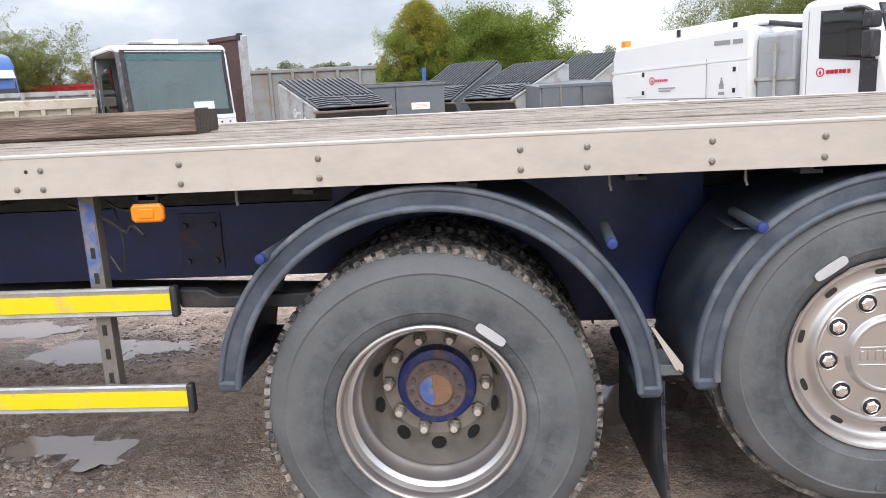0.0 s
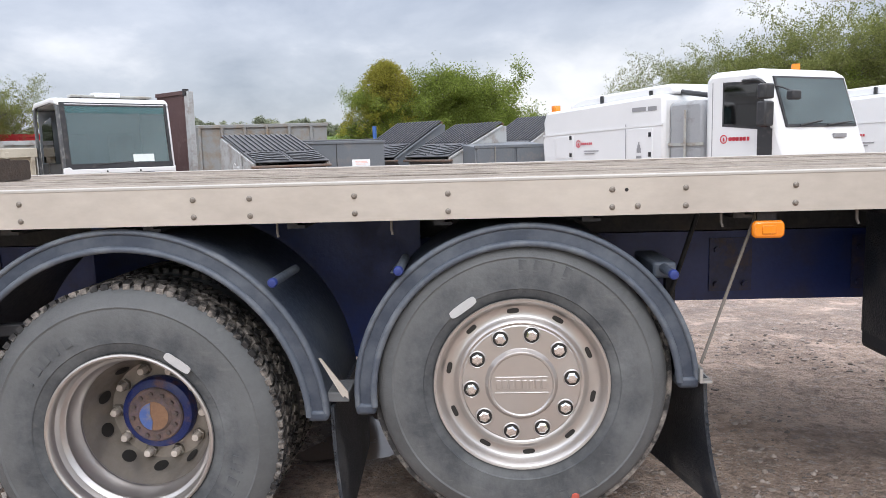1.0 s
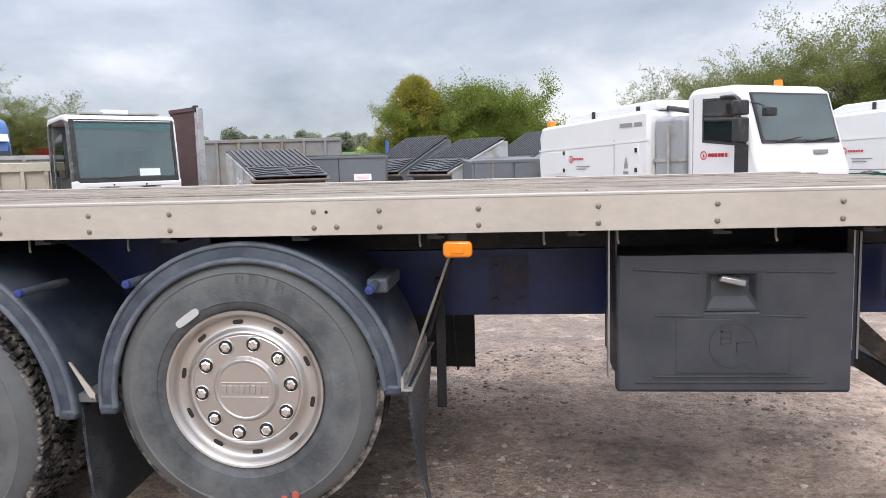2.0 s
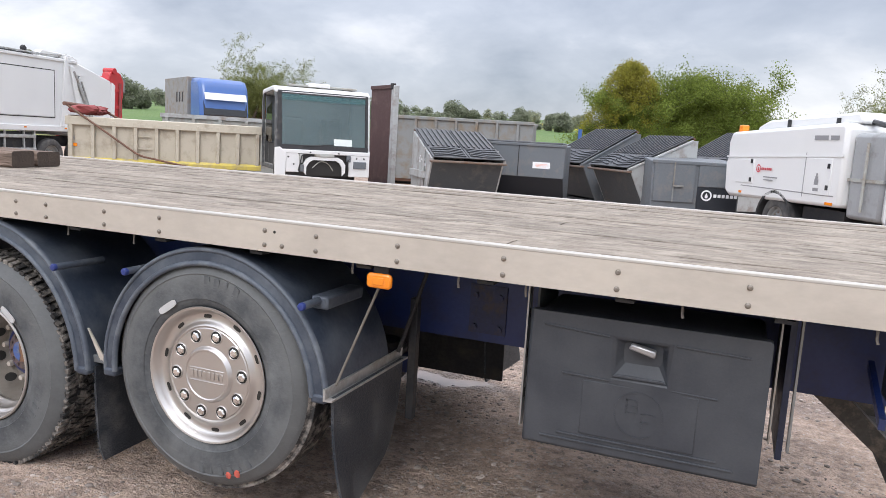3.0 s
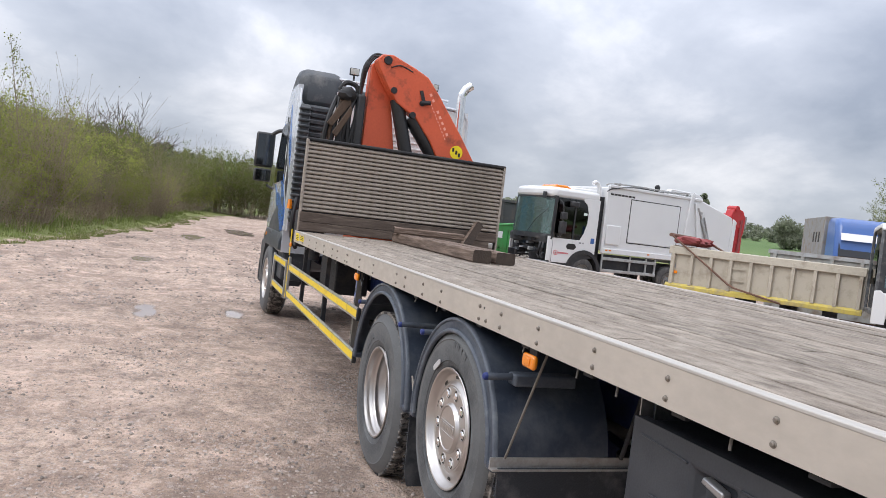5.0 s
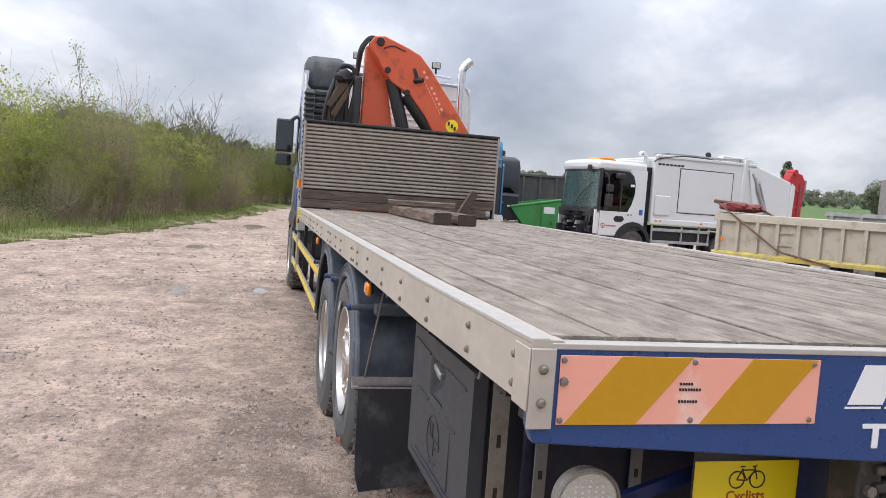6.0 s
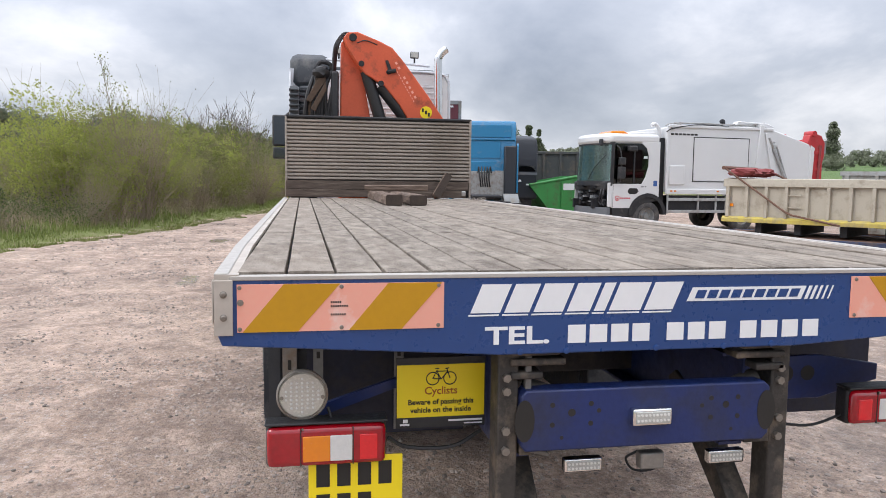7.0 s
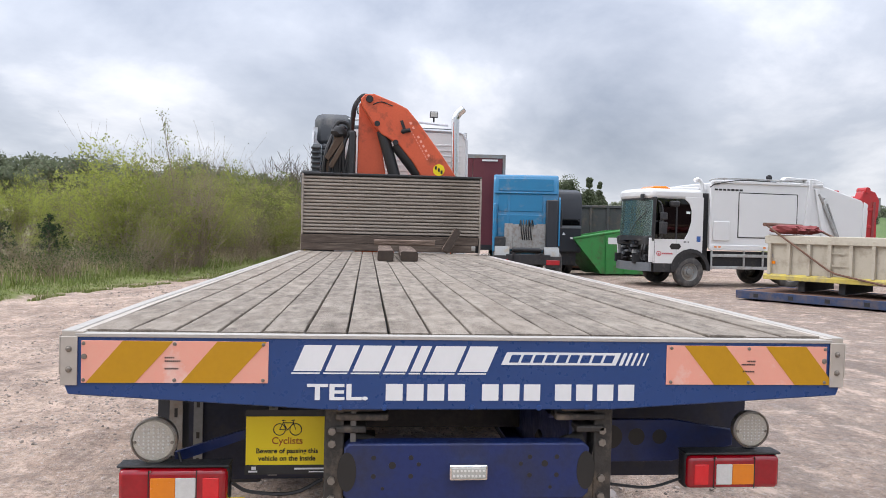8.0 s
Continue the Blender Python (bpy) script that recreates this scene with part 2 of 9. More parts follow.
DUST = (0.30, 0.26, 0.22)
M_alu = mat("aluminium_rail", (0.57, 0.518, 0.458), 0.46, 0.3, (0.465, 0.42, 0.368), 1.6, 22, 0.7, 0.012, (0.36, 0.315, 0.27), 0.13, 3.2, stretch=(0.7, 1, 1.4), edge=0.25)
M_alu_edge = mat("worn_bright_edge", (0.48, 0.455, 0.42), 0.5, 0.2, (0.37, 0.345, 0.32), 4, 50, 0.5, 0.02)
M_steel = mat("dull_steel", (0.34, 0.33, 0.31), 0.5, 0.6, (0.22, 0.2, 0.18), 5, 60, 0.6, 0.05, (0.24, 0.15, 0.09), 0.25, 9)
M_galv = mat("galvanised_steel", (0.45, 0.45, 0.44), 0.42, 0.7, (0.34, 0.34, 0.34), 8, 80, 0.6, 0.03, DUST, 0.25, 8)
M_bolt = mat("bolt_steel", (0.28, 0.26, 0.23), 0.5, 0.6, (0.18, 0.14, 0.11), 20, 90, 0.6, 0.05)
M_blue = mat("chassis_blue_paint", (0.012, 0.029, 0.135), 0.38, 0, (0.008, 0.018, 0.082), 3, 50, 0.7, 0.03, (0.03, 0.03, 0.045), 0.10, 6, edge=0.2)
M_blue_clean = mat("tail_blue_paint", (0.018, 0.060, 0.205), 0.32, 0, (0.016, 0.047, 0.165), 3, 40, 0.5, 0.01)
M_dark = mat("grimy_underside", (0.018, 0.019, 0.023), 0.65, 0, (0.009, 0.009, 0.011), 5, 50, 0.6, 0.06, (0.06, 0.052, 0.045), 0.16, 7)
M_navydark = mat("dark_navy_steel", (0.007, 0.012, 0.038), 0.5, 0, (0.004, 0.006, 0.015), 4, 50, 0.6, 0.03, (0.05, 0.042, 0.036), 0.07, 8, edge=0.2)
M_black = mat("black_plastic", (0.028, 0.029, 0.032), 0.5, 0, (0.02, 0.02, 0.022), 6, 70, 0.6, 0.03, (0.12, 0.11, 0.1), 0.1, 6)
M_box = mat("toolbox_plastic", (0.030, 0.034, 0.043), 0.48, 0, (0.025, 0.029, 0.037), 3, 120, 0.6, 0.015, (0.075, 0.078, 0.084), 0.06, 5, edge=0.3)
M_fender = mat("mudguard_plastic", (0.036, 0.047, 0.069), 0.42, 0, (0.025, 0.034, 0.053), 4, 60, 0.6, 0.03, (0.13, 0.145, 0.165), 0.16, 5, edge=0.2)
M_flap = mat("rubber_flap", (0.020, 0.025, 0.034), 0.45, 0, (0.030, 0.035, 0.043), 5, 110, 0.8, 0.10, (0.13, 0.13, 0.13), 0.18, 6)
M_tyre = mat("dusty_tyre_rubber", (0.063, 0.068, 0.073), 0.60, 0, (0.042, 0.046, 0.051), 7, 70, 0.8, 0.05, (0.15, 0.155, 0.157), 0.26, 5, edge=0.16)


def dusty_shoulder(m):
    """Dust on the outer part of the sidewall, with a ragged border."""
    n, l = m.node_tree.nodes, m.node_tree.links
    col = n["Principled BSDF"].inputs["Base Color"]
    was = col.links[0].from_socket
    tc, sq, ln, nz = n.new("ShaderNodeTexCoord"), n.new("ShaderNodeVectorMath"), n.new("ShaderNodeVectorMath"), n.new("ShaderNodeTexNoise")
    sq.operation, sq.inputs[1].default_value = "MULTIPLY", (1, 0, 1)
    ln.operation = "LENGTH"
    nz.inputs["Scale"].default_value, nz.inputs["Detail"].default_value, nz.inputs["Roughness"].default_value = 9.0, 6.0, .65
    l.new(tc.outputs["Object"], sq.inputs[0]); l.new(sq.outputs[0], ln.inputs[0]); l.new(tc.outputs["Object"], nz.inputs["Vector"])
    ad, mr, mx = n.new("ShaderNodeMath"), n.new("ShaderNodeMapRange"), n.new("ShaderNodeMix")
    ad.operation, ad.inputs[1].default_value = "MULTIPLY_ADD", .16
    l.new(nz.outputs["Fac"], ad.inputs[0]); l.new(ln.outputs["Value"], ad.inputs[2])
    for key, v in (("From Min", .465), ("From Max", .515), ("To Min", 0), ("To Max", .55)):
        mr.inputs[key].default_value = v
    l.new(ad.outputs[0], mr.inputs["Value"])
    mx.data_type = "RGBA"
    l.new(mr.outputs[0], mx.inputs[0]); l.new(was, mx.inputs[6])
    mx.inputs[7].default_value = (.128, .131, .131, 1)
    # thin scuffs that run round the tyre and pale rubbed flecks
    sc, sm, sr, sx_ = n.new("ShaderNodeTexNoise"), n.new("ShaderNodeMapping"), n.new("ShaderNodeMapRange"), n.new("ShaderNodeMix")
    sm.inputs["Rotation"].default_value, sm.inputs["Scale"].default_value = (0, .7, 0), (9, 9, 30)
    l.new(tc.outputs["Object"], sm.inputs["Vector"]); l.new(sm.outputs[0], sc.inputs["Vector"])
    sc.inputs["Scale"].default_value, sc.inputs["Detail"].default_value, sc.inputs["Distortion"].default_value = 1.0, 5.0, 1.6
    for key, v in (("From Min", .62), ("From Max", .80), ("To Min", 0), ("To Max", .45)):
        sr.inputs[key].default_value = v
    l.new(sc.outputs["Fac"], sr.inputs["Value"])
    sx_.data_type = "RGBA"
    l.new(sr.outputs[0], sx_.inputs[0]); l.new(mx.outputs[2], sx_.inputs[6])
    sx_.inputs[7].default_value = (.17, .168, .16, 1)
    l.new(sx_.outputs[2], col)


dusty_shoulder(M_tyre)
M_tread = mat("tread_rubber", (0.030, 0.029, 0.029), 0.75, 0, (0.018, 0.018, 0.019), 9, 70, 0.7, 0.08, (0.30, 0.27, 0.24), 0.30, 16, edge=.09)
M_rim = mat("silver_wheel_paint", (0.56, 0.535, 0.515), 0.36, 0.9, (0.48, 0.455, 0.435), 3, 12, 0.5, 0.0)
M_chrome = mat("chromed_nut", (0.85, 0.85, 0.84), 0.14, 1.0, (0.7, 0.69, 0.67), 30, 90, 0.4, 0.0)
M_hub = mat("hub_blue_rust", (0.009, 0.022, 0.13), 0.35, 0, (0.006, 0.014, 0.075), 14, 70, 0.6, 0.06, (0.17, 0.09, 0.055), 0.12, 18)
M_hubcap = mat("rusty_hub_end", (0.19, 0.115, 0.075), 0.7, 0.1, (0.075, 0.08, 0.15), 13, 70, 0.7, 0.08, (0.08, 0.065, 0.055), 0.3, 20)
M_yellow = mat("reflective_yellow_tape", (0.84, 0.60, 0.004), 0.42, 0, (0.76, 0.52, 0.004), 6, 60, 0.5, 0.01, (0.4, 0.33, 0.18), 0.05, 9)
M_amber = mat("amber_lens", (0.85, 0.26, 0.01), 0.2, 0, (0.7, 0.18, 0.01), 25, 90, 0.5, 0.02, coat=0.5)
M_red_lens = mat("red_lens", (0.40, 0.003, 0.012), 0.10, 0, (0.22, 0.002, 0.008), 7, 60, 0.8, 0.006, coat=0.6)
M_red_bright = mat("red_reflector", (0.80, 0.012, 0.020), 0.10, 0, (0.60, 0.006, 0.012), 20, 90, 0.7, 0.02, coat=0.8)
M_clear_lens = mat("clear_lens", (0.72, 0.72, 0.70), 0.2, 0, (0.55, 0.55, 0.52), 40, 120, 0.5, 0.05, coat=0.5)
M_led = mat("led_lens", (0.58, 0.59, 0.55), 0.22, 0.2, (0.40, 0.41, 0.38), 60, 150, 0.7, 0.05, coat=0.5)
M_led_warm = mat("warm_clear_lens", (0.58, 0.555, 0.49), 0.25, 0.1, (0.46, 0.44, 0.385), 50, 140, 0.6, 0.04, coat=0.5)
M_salmon = mat("faded_marker_pink", (0.84, 0.36, 0.27), 0.45, 0, (0.80, 0.42, 0.32), 5, 60, 0.6, 0.01, (0.85, 0.74, 0.68), 0.05, 7)
M_ochre = mat("marker_ochre", (0.54, 0.275, 0.003), 0.42, 0, (0.45, 0.225, 0.003), 5, 60, 0.5, 0.01)
M_white = mat("white_paint", (0.74, 0.745, 0.745), 0.38, 0, (0.65, 0.655, 0.655), 1.2, 40, 0.6, 0.01, coat=0.25)
M_sign_white = mat("white_vinyl", (0.82, 0.83, 0.84), 0.4, 0, (0.74, 0.75, 0.76), 8, 60, 0.5, 0.01)
M_ink = mat("black_print", (0.015, 0.014, 0.013), 0.5, 0, (0.025, 0.024, 0.022), 8, 60, 0.5, 0.0)
M_sign_yellow = mat("sign_yellow", (0.93, 0.72, 0.01), 0.42, 0, (0.88, 0.66, 0.01), 5, 60, 0.4, 0.0)
M_sign_orange = mat("sign_brown_orange", (0.42, 0.12, 0.01), 0.45, 0, None, 5, 60, 0.4, 0.0)
M_orange = mat("crane_orange_paint", (0.68, 0.118, 0.046), 0.42, 0, (0.54, 0.086, 0.035), 2.4, 40, 0.7, 0.02, (0.10, 0.045, 0.03), 0.11, 4)
M_hose = mat("hydraulic_hose", (0.02, 0.02, 0.022), 0.45, 0, None, 8, 60, 0.5, 0.03)
M_headboard = mat("headboard_slat", (0.39, 0.335, 0.29), 0.5, 0.25, (0.25, 0.225, 0.195), 3, 50, 0.7, 0.03, (0.20, 0.17, 0.14), 0.18, 5, stretch=(1, 0.4, 3))
M_wood = mat("weathered_deck_plank", (0.240, 0.199, 0.160), 0.84, 0, (0.112, 0.091, 0.072), 2.2, 26, 0.9, 0.16, (0.36, 0.315, 0.265), 0.22, 2.6, stretch=(2.4, 7, 7), per_object=0.22, edge=0.2)


def worn_blotches(m):
    """Footworn pale and damp dark blotches a hand or two across, and dark short cracks."""
    n, l = m.node_tree.nodes, m.node_tree.links
    col = n["Principled BSDF"].inputs["Base Color"]
    geo = n.new("ShaderNodeNewGeometry")
    was = col.links[0].from_socket
    for stretch, scale, lo, hi, top, tone in (((5.0, 9.5, 1), 1.0, .51, .64, .66, (.39, .34, .28)), ((3.6, 7, 1), 1.3, .55, .67, .60, (.092, .075, .061)), ((9, 60, 1), 1.0, .66, .74, .8, (.05, .042, .036)), ((30, 34, 1), 1.0, .62, .72, .35, (.40, .345, .285))):
        mp, nz, mr, mx = n.new("ShaderNodeMapping"), n.new("ShaderNodeTexNoise"), n.new("ShaderNodeMapRange"), n.new("ShaderNodeMix")
        mp.inputs["Scale"].default_value = stretch
        mp.inputs["Location"].default_value = (stretch[0] * 3.1, stretch[1] * 1.7, 0)
        nz.inputs["Scale"].default_value, nz.inputs["Detail"].default_value, nz.inputs["Roughness"].default_value = scale, 8.0, .70
        for key, v in (("From Min", lo), ("From Max", hi), ("To Min", 0), ("To Max", top)):
            mr.inputs[key].default_value = v
        mx.data_type = "RGBA"
        l.new(geo.outputs["Position"], mp.inputs["Vector"]); l.new(mp.outputs[0], nz.inputs["Vector"]); l.new(nz.outputs["Fac"], mr.inputs["Value"])
        l.new(mr.outputs[0], mx.inputs[0]); l.new(was, mx.inputs[6])
        mx.inputs[7].default_value = (*tone, 1)
        was = mx.outputs[2]
    l.new(was, col)


worn_blotches(M_wood)
M_beam = mat("old_timber_beam", (0.19, 0.132, 0.098), 0.88, 0, (0.042, 0.029, 0.022), 3, 16, 1.0, 0.3, (0.27, 0.20, 0.16), 0.26, 4, stretch=(0.8, 7, 7), per_object=0.12)
M_endgrain = mat("timber_end", (0.04, 0.03, 0.024), 0.9, 0, (0.09, 0.065, 0.05), 14, 60, 0.7, 0.2)
M_cabwhite = mat("silver_cab_paint", (0.62, 0.65, 0.69), 0.24, 0.1, (0.55, 0.58, 0.62), .8, 3, 0.5, 0.0, coat=0.6)
M_cabblue = mat("cab_graphic_blue", (0.035, 0.16, 0.48), 0.28, 0, (0.03, 0.11, 0.36), 3, 40, 0.5, 0.0, coat=0.6)
M_cabgrey = mat("cab_grey_plastic", (0.045, 0.053, 0.062), 0.45, 0, (0.034, 0.04, 0.047), 3, 50, 0.6, 0.02, (0.17, 0.17, 0.17), 0.14, 4)
M_glass_dark = glass("dark_window_glass", (0.10, 0.13, 0.13))
def hazy_glass(name, haze=(0.36, 0.46, 0.47), least=.24, most=.50):
    """Old windscreen glass: part clear and glossy, part a pale film that paints in dust and blurred sky reflection."""
    m = glass(name, (0.55, 0.74, 0.74), 0.05, 0.25)
    n, l = m.node_tree.nodes, m.node_tree.links
    out = n["Material Output"]
    was = out.inputs["Surface"].links[0].from_socket
    df, mx, tx_, rg = n.new("ShaderNodeBsdfDiffuse"), n.new("ShaderNodeMixShader"), n.new("ShaderNodeTexNoise"), n.new("ShaderNodeMapRange")
    df.inputs["Color"].default_value = (*haze, 1)
    tx_.inputs["Scale"].default_value = 2.0
    rg.inputs["To Min"].default_value, rg.inputs["To Max"].default_value = least, most
    l.new(tx_.outputs["Fac"], rg.inputs["Value"]); l.new(rg.outputs[0], mx.inputs[0])
    l.new(was, mx.inputs[1]); l.new(df.outputs[0], mx.inputs[2]); l.new(mx.outputs[0], out.inputs["Surface"])
    return m


M_glass_old = hazy_glass("dusty_windscreen_glass", (.34, .44, .45), .12, .32)
M_mirror = mat("mirror_glass", (0.12, 0.13, 0.14), 0.04, 1.0, (0.06, 0.066, 0.074), 3, 30, 0.3, 0.0)
M_ratchet = mat("brown_webbing", (0.11, 0.07, 0.045), 0.8, 0, (0.045, 0.032, 0.025), 14, 80, 0.7, 0.08)
M_sticker = mat("wheel_sticker", (0.52, 0.52, 0.52), 0.4, 0.1, (0.4, 0.4, 0.4), 20, 90, 0.5, 0.0)
M_redmark = mat("red_crayon_mark", (0.55, 0.09, 0.06), 0.8, 0, (0.25, 0.08, 0.06), 30, 90, 0.8, 0.0)
M_bluecap = mat("blue_plastic_cap", (0.022, 0.04, 0.19), 0.5, 0, None, 12, 60, 0.5, 0.02)
M_tipper = mat("cream_tipper_paint", (0.50, 0.455, 0.37), 0.6, 0, (0.42, 0.38, 0.3), 1.5, 30, 0.6, 0.03, (0.3, 0.25, 0.19), 0.16, 2.5)
M_tip_yellow = mat("yellow_edge_paint", (0.62, 0.50, 0.10), 0.6, 0, (0.5, 0.4, 0.1), 3, 30, 0.6, 0.02, (0.3, 0.25, 0.18), 0.22, 3)
M_bin_grey = mat("bin_grey_steel", (0.135, 0.15, 0.165), 0.55, 0, (0.10, 0.11, 0.125), 1.5, 30, 0.6, 0.03, (0.2, 0.19, 0.18), 0.15, 3)
# bin steel darkened: the shade below the overhanging lip is in the colour
M_bin_front = mat("bin_front_steel", (0.066, 0.073, 0.080), 0.55, 0, (0.045, 0.051, 0.057), 1.5, 30, 0.6, 0.03, (0.15, 0.14, 0.13), 0.12, 3)
M_bin_pale = mat("bin_pale_steel", (0.42, 0.43, 0.43), 0.55, 0, (0.33, 0.34, 0.34), 1.5, 30, 0.6, 0.03, (0.24, 0.2, 0.17), 0.2, 3)
M_bin_lid = mat("bin_lid_plastic", (0.045, 0.048, 0.055), 0.42, 0, (0.033, 0.035, 0.04), 3, 40, 0.6, 0.02, (0.16, 0.15, 0.14), 0.12, 4)
M_rust = mat("rusty_steel", (0.20, 0.11, 0.075), 0.8, 0, (0.11, 0.06, 0.045), 3, 30, 0.7, 0.08)
M_curtain = mat("maroon_curtain", (0.125, 0.022, 0.032), 0.55, 0, (0.09, 0.016, 0.024), 2, 25, 0.6, 0.02)
M_maroon = mat("maroon_panel", (0.085, 0.042, 0.040), 0.65, 0, (0.065, 0.034, 0.033), 2, 25, 0.6, 0.02, (0.15, 0.1, 0.09), 0.12, 3)
M_red = mat("red_truck_paint", (0.48, 0.03, 0.035), 0.4, 0, (0.38, 0.025, 0.03), 2, 30, 0.5, 0.01, (0.25, 0.12, 0.1), 0.08, 3)
M_green = mat("green_skip_paint", (0.055, 0.30, 0.075), 0.5, 0, (0.04, 0.22, 0.055), 1.5, 30, 0.6, 0.03, (0.10, 0.12, 0.06), 0.15, 3)
M_azure = mat("bright_blue_cab_paint", (0.015, 0.20, 0.40), 0.35, 0, (0.012, 0.15, 0.32), 2, 30, 0.5, 0.01, (0.2, 0.25, 0.3), 0.08, 3, coat=0.4)
M_navy = mat("royal_blue_paint", (0.045, 0.125, 0.37), 0.35, 0, (0.04, 0.10, 0.30), 2, 30, 0.5, 0.01, coat=0.4)
M_skipgrey = mat("weathered_container_steel", (0.24, 0.25, 0.25), 0.6, 0, (0.18, 0.185, 0.18), 1.2, 25, 0.6, 0.03, (0.22, 0.17, 0.12), 0.22, 2.5)
M_contdark = mat("dark_container_steel", (0.075, 0.08, 0.08), 0.6, 0, (0.045, 0.048, 0.05), 1.2, 25, 0.7, 0.03, (0.16, 0.13, 0.10), 0.16, 2.5)
M_palebox = mat("pale_container_paint", (0.40, 0.41, 0.39), 0.6, 0, (0.32, 0.33, 0.31), 1.2, 25, 0.6, 0.03, (0.24, 0.19, 0.14), 0.24, 2.2)
M_darkbody = mat("dark_lorry_body", (0.018, 0.022, 0.03), 0.45, 0, (0.028, 0.032, 0.04), 2, 30, 0.6, 0.02)
M_logo_red = mat("logo_red", (0.55, 0.04, 0.06), 0.45, 0, None, 5, 40, 0.4, 0.0)
M_print_grey = mat("print_grey", (0.28, 0.28, 0.29), 0.5, 0, None, 5, 40, 0.4, 0.0)
M_tarp = mat("red_tarpaulin", (0.30, 0.06, 0.06), 0.7, 0, (0.2, 0.05, 0.05), 5, 40, 0.7, 0.1)
M_teal = mat("dark_green_panel", (0.02, 0.10, 0.075), 0.5, 0, None, 3, 40, 0.5, 0.0)
M_seat = mat("cab_interior_dark", (0.035, 0.036, 0.038), 0.8, 0, (0.06, 0.06, 0.06), 4, 30, 0.6, 0.02)
M_paper = mat("paper_sheet", (0.72, 0.78, 0.76), 0.7, 0, None, 8, 40, 0.3, 0.0)
M_tyre_far = mat("far_tyre_rubber", (0.05, 0.05, 0.052), 0.8, 0, (0.075, 0.072, 0.07), 4, 40, 0.6, 0.05, (0.14, 0.13, 0.12), 0.25, 5)

# ---- the flatbed truck: x along it (tail at +x), y across (near side 0, far side 2.56) ----
WIDE, TAIL, HEAD = 2.56, 4.157, -3.93
truck = thing("flatbed_truck", Matrix(), "blue flatbed crane truck with weathered plank deck on gravel", "truck")


def ring_pieces(me, name, parent, count, radius, depth, start=0.0, spin=True, tilt=0.0):
    for i in range(count):
        a = start + 2 * math.pi * i / count
        rot = Matrix.Rotation(-a if spin else 0, 4, "Y")
        piece(name, me, parent, Matrix.Translation((radius * math.cos(a), depth, radius * math.sin(a))) @ rot @ Matrix.Rotation(tilt, 4, "Z"))


TYRE_PROFILE = [(.288, .05), (.298, .022), (.312, .012), (.335, .006), (.338, .002), (.345, .003), (.40, -.004), (.44, .002), (.446, -.001), (.452, .004), (.478, .018), (.497, .036), (.503, .05)]


def tyre_mesh(kind):
    bm = nb()
    crown = .500 if kind == "lug" else .513
    prof = TYRE_PROFILE + [(crown, .062), (crown + .004, .145), (crown, .228)] + [(r, .29 - h) for r, h in TYRE_PROFILE[::-1]]
    if kind == "lug":
        prof = [(r if r < .303 else .303 + (r - .303) * 1.16, h) for r, h in prof]
    lathe(bm, prof, 72)
    for f in bm.faces:
        c = f.calc_center_median()
        f.material_index = 1 if math.hypot(c.x, c.z) > (.52 if kind == "lug" else .49) else 0
    return link_mesh("tyre", bm, [M_tyre, M_tread], 30)


def tread_mesh(kind):
    bm = nb()
    if kind == "lug":
        # staggered rows of tread blocks, shoulder lugs reach over the edge
        n = 86
        for k in range(n):
            a = 2 * math.pi * k / n
            for row, (h0, h1, turn, off) in enumerate(((.030, .088, .25, 0), (.098, .142, -.3, .5), (.150, .194, .3, 0), (.204, .260, -.25, .5))):
                hc = (h0 + h1) / 2
                box(bm, (0, h0 - hc, -.0118), (.019, h1 - hc, .0118), 0, Matrix.Rotation(-(a + off * 2 * math.pi / n), 4, "Y") @ Matrix.Translation((.5245, hc, 0)) @ Matrix.Rotation(turn, 4, "X"))
    else:
        for h in (.075, .118, .172, .215):
            lathe(bm, [(.500, h - .022), (.521, h - .020), (.521, h + .020), (.500, h + .022)], 72)
    return link_mesh("tread", bm, M_tread, 30)


# inner dish: dust, plus the shade inside the deep rim as darker colour
M_dish = mat("dusty_wheel_dish", (.36, .325, .285), .40, .75, (.26, .235, .205), 6, 20, .6, 0.0, (.16, .135, .11), .12, 9, edge=.25)
M_wornblue = mat("worn_blue_paint", (.07, .13, .36), .6, 0, (.05, .09, .28), 8, 60, .6, .02, (.24, .22, .2), .3, 22)
M_smear = mat("bright_rust", (.27, .15, .085), .7, 0, (.17, .095, .06), 30, 90, .7, .05)
M_nutcap = mat("dusty_nut_cap", (.62, .56, .50), .5, .3, (.45, .40, .36), 20, 80, .6, .02)
ME_tyre_lug, ME_tyre_rib = tyre_mesh("lug"), tyre_mesh("rib")
ME_tread_lug, ME_tread_rib = tread_mesh("lug"), tread_mesh("rib")
ME_nut = link_mesh("wheel_nut", lathe(nb(), [(.0215, .006), (.0215, -.004), (.0195, -.009), (.013, -.0125), (0, -.0135)], 6), M_chrome, 20)
ME_nut_dull = link_mesh("wheel_nut", lathe(lathe(nb(), [(.0250, .004), (.0250, -.016), (.019, -.020)], 6, 1), [(.0165, -.015), (.0165, -.036), (.013, -.048), (.0, -.050)], 8), [M_nutcap, M_bolt], 30)
ME_hubbolt = link_mesh("hub_bolt", lx([(.0085, .003), (.0085, -.009), (0, -.010)], 6), M_hubcap, 30)


